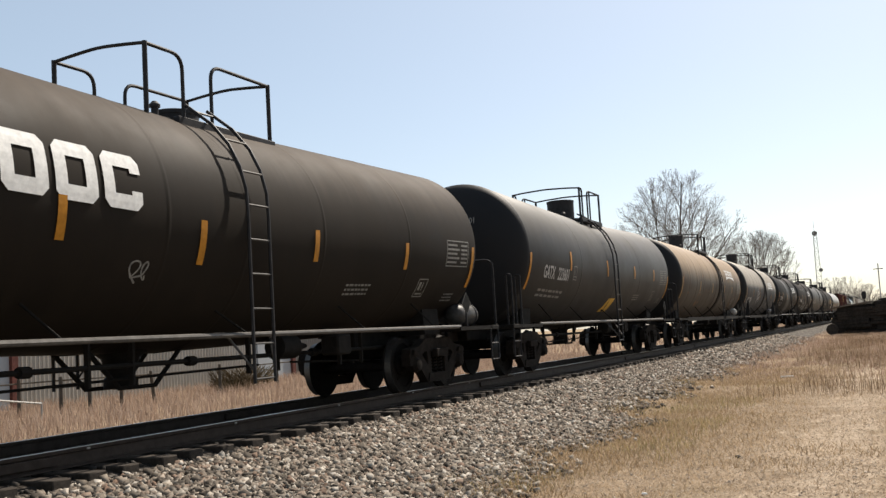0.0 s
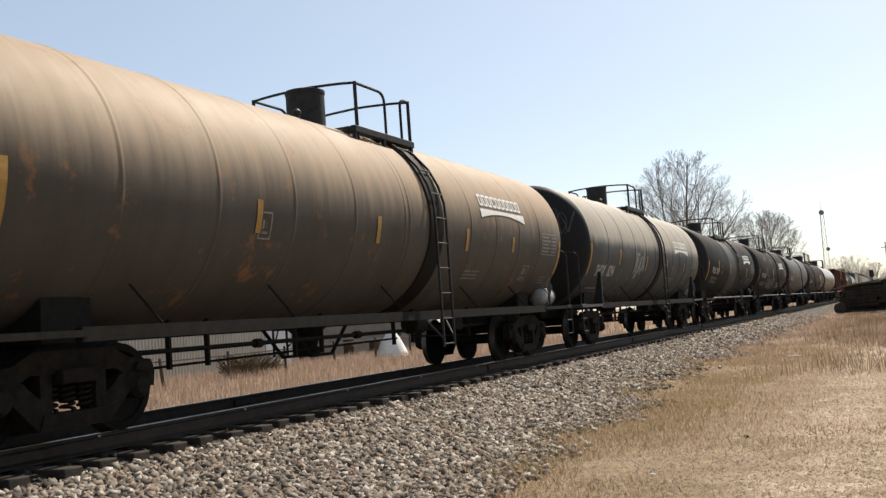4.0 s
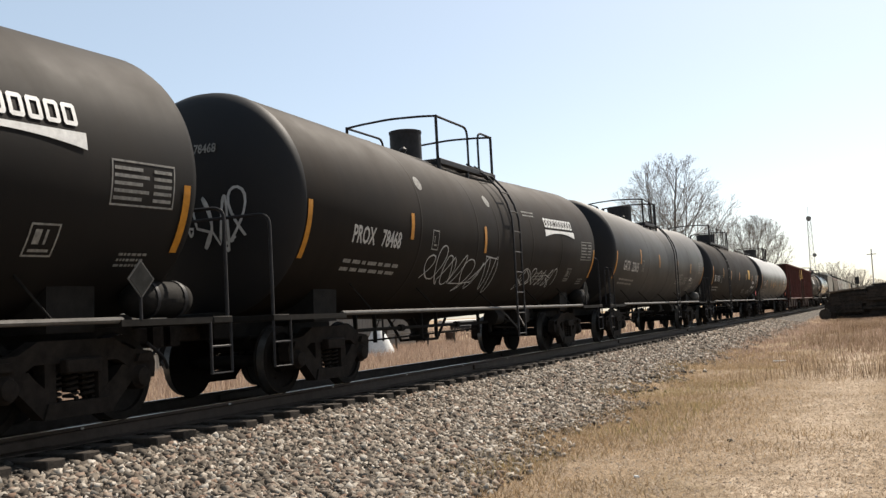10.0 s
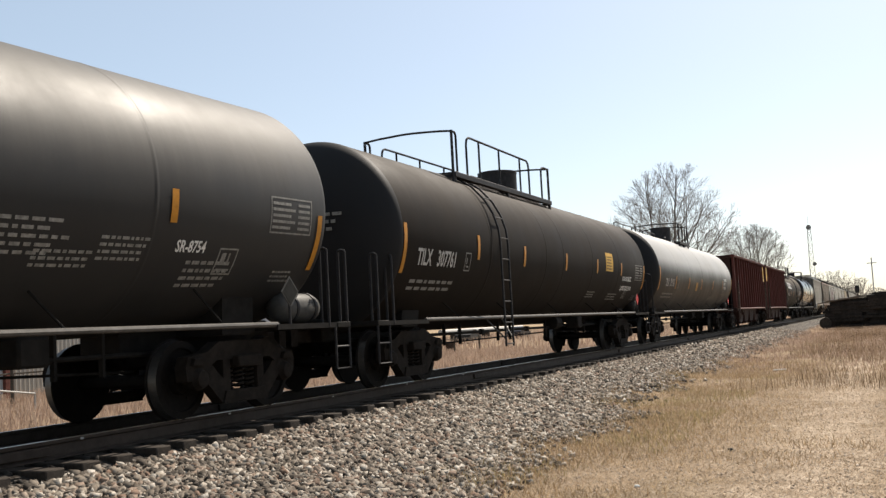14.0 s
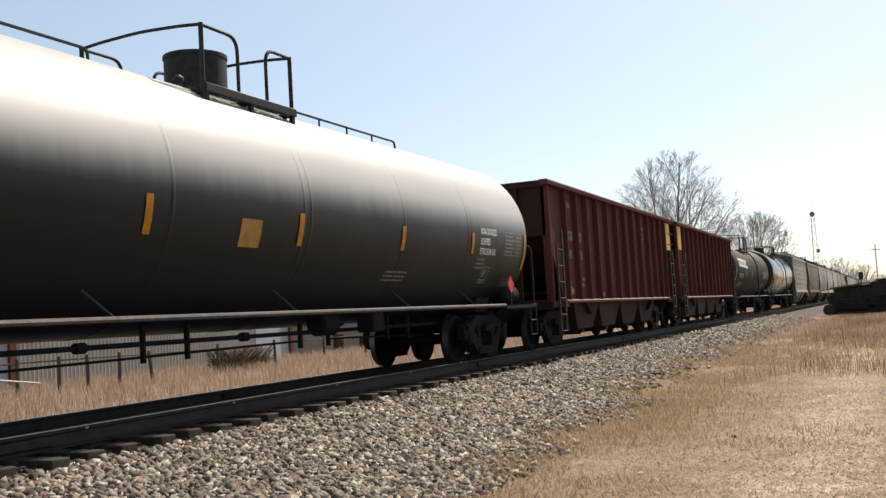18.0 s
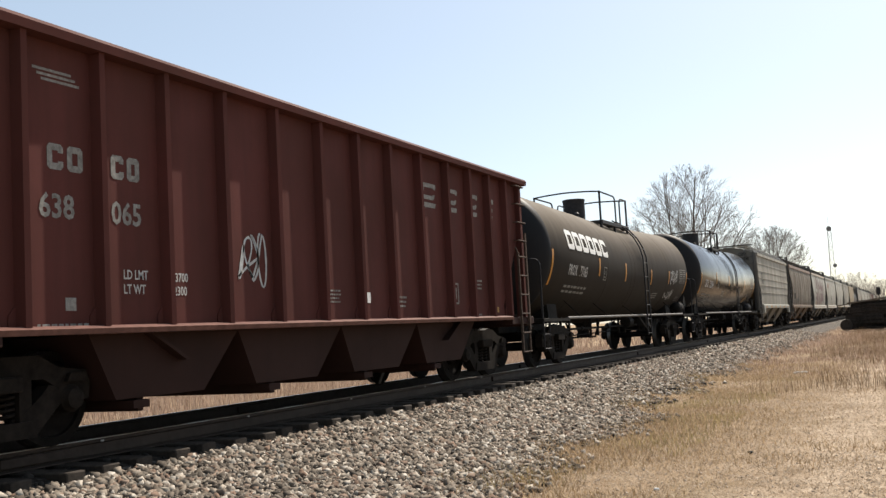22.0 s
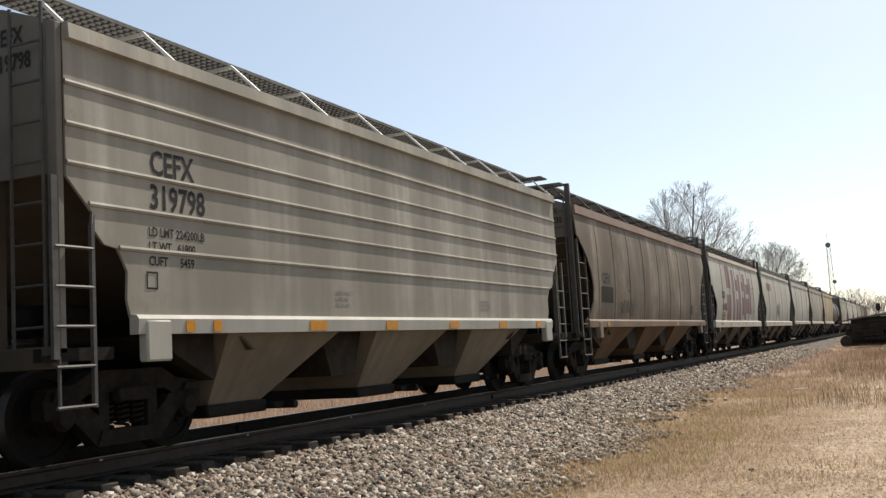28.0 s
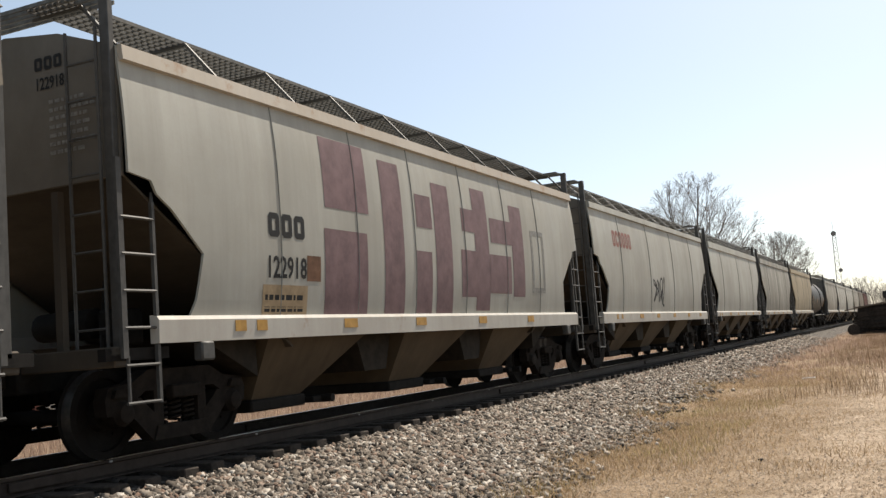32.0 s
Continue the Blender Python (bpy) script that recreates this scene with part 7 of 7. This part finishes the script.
part("cover", Shape().loft([[(r0 * math.cos(a) * rb.uniform(0.8, 1.2), r0 * math.sin(a) * rb.uniform(0.8, 1.2), z) for a in [i * math.pi / 6 for i in range(12)]] for z, r0 in ((0, 0.75), (0.3, 0.72), (0.7, 0.55), (1.1, 0.38), (1.45, 0.15))]), M["whitelet"], bag)


def parked_car(x, y, rz, paint_m, label):
    c = thing("parked_car", label, "car", "parked cars beyond the track", pose(x, y, -0.78, 0, 0, rz))
    part("body", Shape().prism([(-2.2, 0.32), (2.2, 0.32), (2.25, 0.62), (2.1, 0.82), (1.0, 0.92), (0.35, 1.40), (-1.0, 1.42), (-1.75, 0.98), (-2.2, 0.92)], "x", -0.82, 0.82), M[paint_m], c)
    part("window", Shape().prism([(0.86, 0.94), (0.32, 1.34), (-0.95, 1.36), (-1.55, 0.98)], "x", -0.835, 0.835), M["carglass"], c)
    for a in (-1.35, 1.38):
        for k in (-0.72, 0.72):
            part("wheel", Shape().cyl("x", (a, 0.32), 0.32, k - 0.1, k + 0.1, 16), M["iron"], c)
    return c


parked_car(-30.5, 94.0, 8, "char", "dark grey parked sedan beyond the fence")
parked_car(-30.0, 108.0, 4, "blackcar", "dark parked car beyond the fence")
pole = thing("white_pipe", "long pale pipe stored behind the parked cars", "pipe", at=pose(-38, 118, -0.5))
part("pipe", Shape().rod([(0, -14, 0.9), (0, 14, 0.9)], 0.35, 10), M["galv"], pole)
for a in (-10, 0, 10):
    part("trestle", Shape().box(-0.5, 0.5, a - 0.15, a + 0.15, -0.3, 0.58), M["tie"], pole)


# ---- timber stack beside the line ----
stack = thing("timber_stack", "tall stack of old dark railway ties with loose boards on top", "timber stack", at=pose(4.2, 80.0, -0.62))
rs = random.Random(9)
me_l = Shape().box(0, 2.6, -0.12, 0.12, 0, 0.20, 0.015).mesh("tie", M["oldtie"])
for lay in range(15):
    for c in range(3):
        for rowi in range(6):
            if lay > (8, 10, 12)[c] + (rowi % 3 == 1) - (rs.random() < 0.3):
                continue
            part("tie", me_l, None, stack, "", pose(0.15 + c * 2.65 + rs.uniform(-0.32, 0.32) + lay * 0.05, rowi * 0.30 + rs.uniform(-0.06, 0.06), lay * 0.205, 0, rs.uniform(-2.5, 1.0), rs.uniform(-11, 11)))
for i in range(12):
    part("board", Shape().box(-1.7, 1.7, -0.11, 0.11, 0, 0.07, 0.01), M["board"], stack, "weathered board", pose(1.6 + 0.52 * i + rs.uniform(-0.4, 0.4), 0.1 + 0.14 * i, 2.02 + 0.062 * i, 0, -rs.uniform(2, 9), rs.uniform(-16, 16)))
part("end_log", Shape().cyl("y", (0.1, 0.35), 0.42, -0.55, -0.1, 18), M["tie"], stack, "thick dark round log end")


# ---- mast, pole, trees ----
mast = thing("radio_mast", "slender lattice radio mast with dish antennas", "radio mast", at=pose(-6.4, 250, -0.7))
hm = 21.0
for k in range(3):
    a = k * 2 * math.pi / 3
    part("leg", Shape().rod([(0.95 * math.cos(a), 0.95 * math.sin(a), 0), (0.50 * math.cos(a), 0.50 * math.sin(a), hm)], 0.06, 6), M["mast"], mast)
for i in range(14):
    z0, z1 = i * 1.5, i * 1.5 + 1.5
    q = lambda z, a: ((0.95 - 0.45 * z / hm) * math.cos(a), (0.95 - 0.45 * z / hm) * math.sin(a), z)
    s_ = Shape()
    for k in range(3):
        s_.rod([q(z0, k * 2.0944), q(z1, (k + 1) * 2.0944)], 0.04, 5).rod([q(z1, k * 2.0944), q(z1, (k + 1) * 2.0944)], 0.03, 5)
    part("brace", s_, M["mast"], mast)
part("dish", Shape().lathe("y", (0.1, hm - 0.3), [(-0.65, 0.60), (-0.5, 0.58), (-0.32, 0.4), (-0.26, 0.1)], 20), M["mastdish"], mast, "round dish antenna")
part("dish", Shape().lathe("y", (0.8, hm - 9.0), [(-0.5, 0.46), (-0.38, 0.44), (-0.2, 0.1)], 16), M["mastdish"], mast, "round dish antenna")
part("whip", Shape().rod([(0, 0, hm), (0, 0, hm + 2.6)], 0.04, 5), M["mast"], mast, "whip antenna")
up = thing("utility_pole", "distant thin utility pole with a crossarm", "utility pole", at=pose(6.6, 260, -0.7))
# Pale mast steel here puts distance haze into the pole's colour.
part("shaft", Shape().rod([(0, 0, 0), (0, 0, 13)], 0.14, 8), M["mast"], up)
part("crossarm", Shape().box(-1.1, 1.1, -0.08, 0.08, 11.6, 11.8), M["mast"], up)
sig = thing("signal_post", "distant dark trackside signal on a post", "railway signal", at=pose(4.4, 190, -0.7))
part("mast", Shape().rod([(0, 0, 0), (0, 0, 5.0)], 0.09, 8), M["iron"], sig)
part("head", Shape().box(-0.35, 0.35, -0.2, 0.2, 3.9, 5.2, 0.05), M["iron"], sig)


def bare_tree(name, label, at, height, width, seed, limbs_n=7, thick=0.30, low=0.15, counts=(9, 7, 6, 4)):
    """A leafless tree: a short trunk, limbs that fan out to the crown's edge, and side branches down to fine twigs."""
    rd = random.Random(seed)
    tree = thing(name, label, "tree", "bare trees along the line", at)
    limbs, twigs = Shape(), Shape()
    fork = Vector((0, 0, low * height))
    mid, half = height * (low * 0.7 + 1.0) / 2, height * (1.0 - low * 0.7) / 2

    def room(p, d):
        """How far it is from p along d to the edge of the crown."""
        a = Vector((p.x / (width / 2), p.y / (width / 2), (p.z - mid) / half))
        b = Vector((d.x / (width / 2), d.y / (width / 2), d.z / half))
        q = a.dot(b) ** 2 - b.dot(b) * (a.dot(a) - 1.0)
        return max(0.0, (-a.dot(b) + math.sqrt(q)) / b.dot(b)) if q > 0 else 0.0

    def branch(p, d, length, r, lvl):
        n = (7, 6, 5, 4, 3)[lvl]
        m = 6 if lvl < 2 else 3
        pts, dirs, rings = [p], [d], []
        for i in range(n):
            d = (d + Vector((rd.gauss(0, 1), rd.gauss(0, 1), rd.gauss(0.25, 1))) * 0.07).normalized()
            pts.append(pts[-1] + d * length / n)
            dirs.append(d)
        for q, e, k in zip(pts, dirs, range(n + 1)):
            sd = e.cross(Vector((0.31, 0.17, 0.93))).normalized()
            u, rr = sd.cross(e), max(r * (1 - 0.72 * k / n), 0.011)
            rings.append([q + rr * (math.cos(2 * math.pi * c / m) * sd + math.sin(2 * math.pi * c / m) * u) for c in range(m)])
        (limbs if lvl < 2 else twigs).loft(rings)
        if lvl >= len(counts):
            return
        turn = rd.uniform(0, 6.28)
        for c in range(counts[lvl]):
            t = 0.22 + 0.78 * (c + rd.uniform(0.2, 0.8)) / counts[lvl]
            k = min(n - 1, int(t * n))
            q = pts[k].lerp(pts[k + 1], t * n - k)
            e = dirs[k + 1]
            s1 = e.cross(Vector((0.3, 0.2, 0.93))).normalized()
            s2 = e.cross(s1)
            turn += 2.4 + rd.uniform(-0.4, 0.4)
            g_ = rd.uniform(0.45, 0.95) * (1.0 - 0.3 * t)
            nd = (e + (s1 * math.cos(turn) + s2 * math.sin(turn)) * g_ + Vector((0, 0, 0.06))).normalized()
            ln = min(length * rd.uniform(0.42, 0.68) * (1.15 - 0.55 * t), room(q, nd) * rd.uniform(0.9, 1.06))
            if ln > 0.25:
                branch(q, nd, ln, r * (1 - 0.72 * t) * 0.62, lvl + 1)

    limbs.loft([[Vector((rr * math.cos(a), rr * math.sin(a), z)) for a in [k * math.pi / 4 for k in range(8)]] for z, rr in ((-0.3, thick * 2.1), (0.6, thick * 1.6), (low * height, thick * 1.45))])
    for i in range(limbs_n):
        a = 2 * math.pi * (i + rd.uniform(-0.25, 0.25)) / limbs_n
        lean = (0.15, 0.75, 0.42, 1.15, 0.3, 0.9, 0.55, 1.4)[i % 8] * rd.uniform(0.85, 1.15)
        d = Vector((math.cos(a) * lean, math.sin(a) * lean, 1.0)).normalized()
        branch(fork - Vector((0, 0, 0.4)), d, room(fork, d) * rd.uniform(0.88, 1.0), thick * rd.uniform(0.7, 0.95), 0)
    part("trunk", limbs, M["bark"], tree)
    tagged(part("crown", twigs, M["twig"], tree, "crown of fine bare twigs", sharp=0), kind="stuff")
    return tree


bare_tree("tree", "large leafless spreading tree beyond the track", pose(-19.2, 148, -0.7), 24.4, 21.5, 19, 8, 0.25)
bare_tree("tree", "smaller leafless tree behind the train", pose(-14.0, 200, -0.7), 18.6, 16.5, 23, 7, 0.22, 0.08)
for i, (a, b, h, w) in enumerate(((-10.5, 262, 9.0, 9), (-5.2, 285, 11.5, 10), (-1.0, 296, 12.0, 10), (2.4, 310, 10.0, 9), (-16.0, 270, 8.5, 9), (6.5, 330, 7.0, 10), (-22, 290, 8, 10))):
    bare_tree("tree", "hazy leafless scrub tree far down the line", pose(a, b, -0.7), h, w, 31 + i, 8, 0.13, 0.03, (8, 7, 6))
bush = thing("bush", "low dead brush with brown and green twigs by the fence", "bush", at=pose(-15.6, 33.5, -0.78))
rb = random.Random(4)
tw = Shape()
for i in range(420):
    a, r0, h = rb.uniform(0, 6.28), rb.uniform(0, 0.9) ** 0.7, rb.uniform(0.3, 1.0)
    p = Vector((r0 * 0.5 * math.cos(a), 1.6 * r0 * math.sin(a), 0))
    tw.rod([p, p + Vector((0.25 * math.cos(a), 0.4 * math.sin(a), h * 0.6)), p + Vector((0.5 * math.cos(a + 0.4), 0.8 * math.sin(a + 0.4), h))], 0.011, 3)
tagged(part("brushwood", tw, M["brush"], bush, sharp=0), kind="stuff")


# ---- ties ----
tie_mesh = Shape().box(-1.37, 1.37, -0.115, 0.115, -0.36, -0.178, 0.012).mesh("tie", M["tie"])
bed = thing("tie_row", "row of dark creosoted timber ties bedded in stone ballast", "ties", kind="structure")
rnd = random.Random(5)
y = -8.0
for i in range(290):
    part("tie", tie_mesh, None, bed, "", pose(rnd.uniform(-0.05, 0.07), y, rnd.uniform(-0.012, 0.006), 0, 0, rnd.uniform(-0.8, 0.8)))
    y += 0.512
far_ties = Shape()
while y < 420:
    far_ties.box(-1.30, 1.30, y - 0.115, y + 0.115, -0.36, -0.185)
    y += 0.512
y = -8.5
while y > -290:
    far_ties.box(-1.30, 1.30, y - 0.115, y + 0.115, -0.36, -0.185)
    y -= 0.512
tagged(part("far_ties", far_ties, M["tie"], bed), kind="stuff")


# ---- motion of the train ----
def motions():
    times = [0.5 * i for i in range(65)]
    for car in CARS:
        y0 = car.location.y
        walk(car, [(t, pose(0, y0 - rolled(t), 0)) for t in times])
    first = WHEELSETS[0]
    walk(first, [(k / 15, pose(0, 0, 0, math.degrees(rolled(k / 15) / WHEEL_R) % 360)) for k in range(481)])
    act, slot = first.animation_data.action, first.animation_data.action_slot
    for ws in WHEELSETS[1:]:
        ws.rotation_mode = "QUATERNION"
        ws.animation_data_create()
        ws.animation_data.action = act
        ws.animation_data.action_slot = slot


motions()
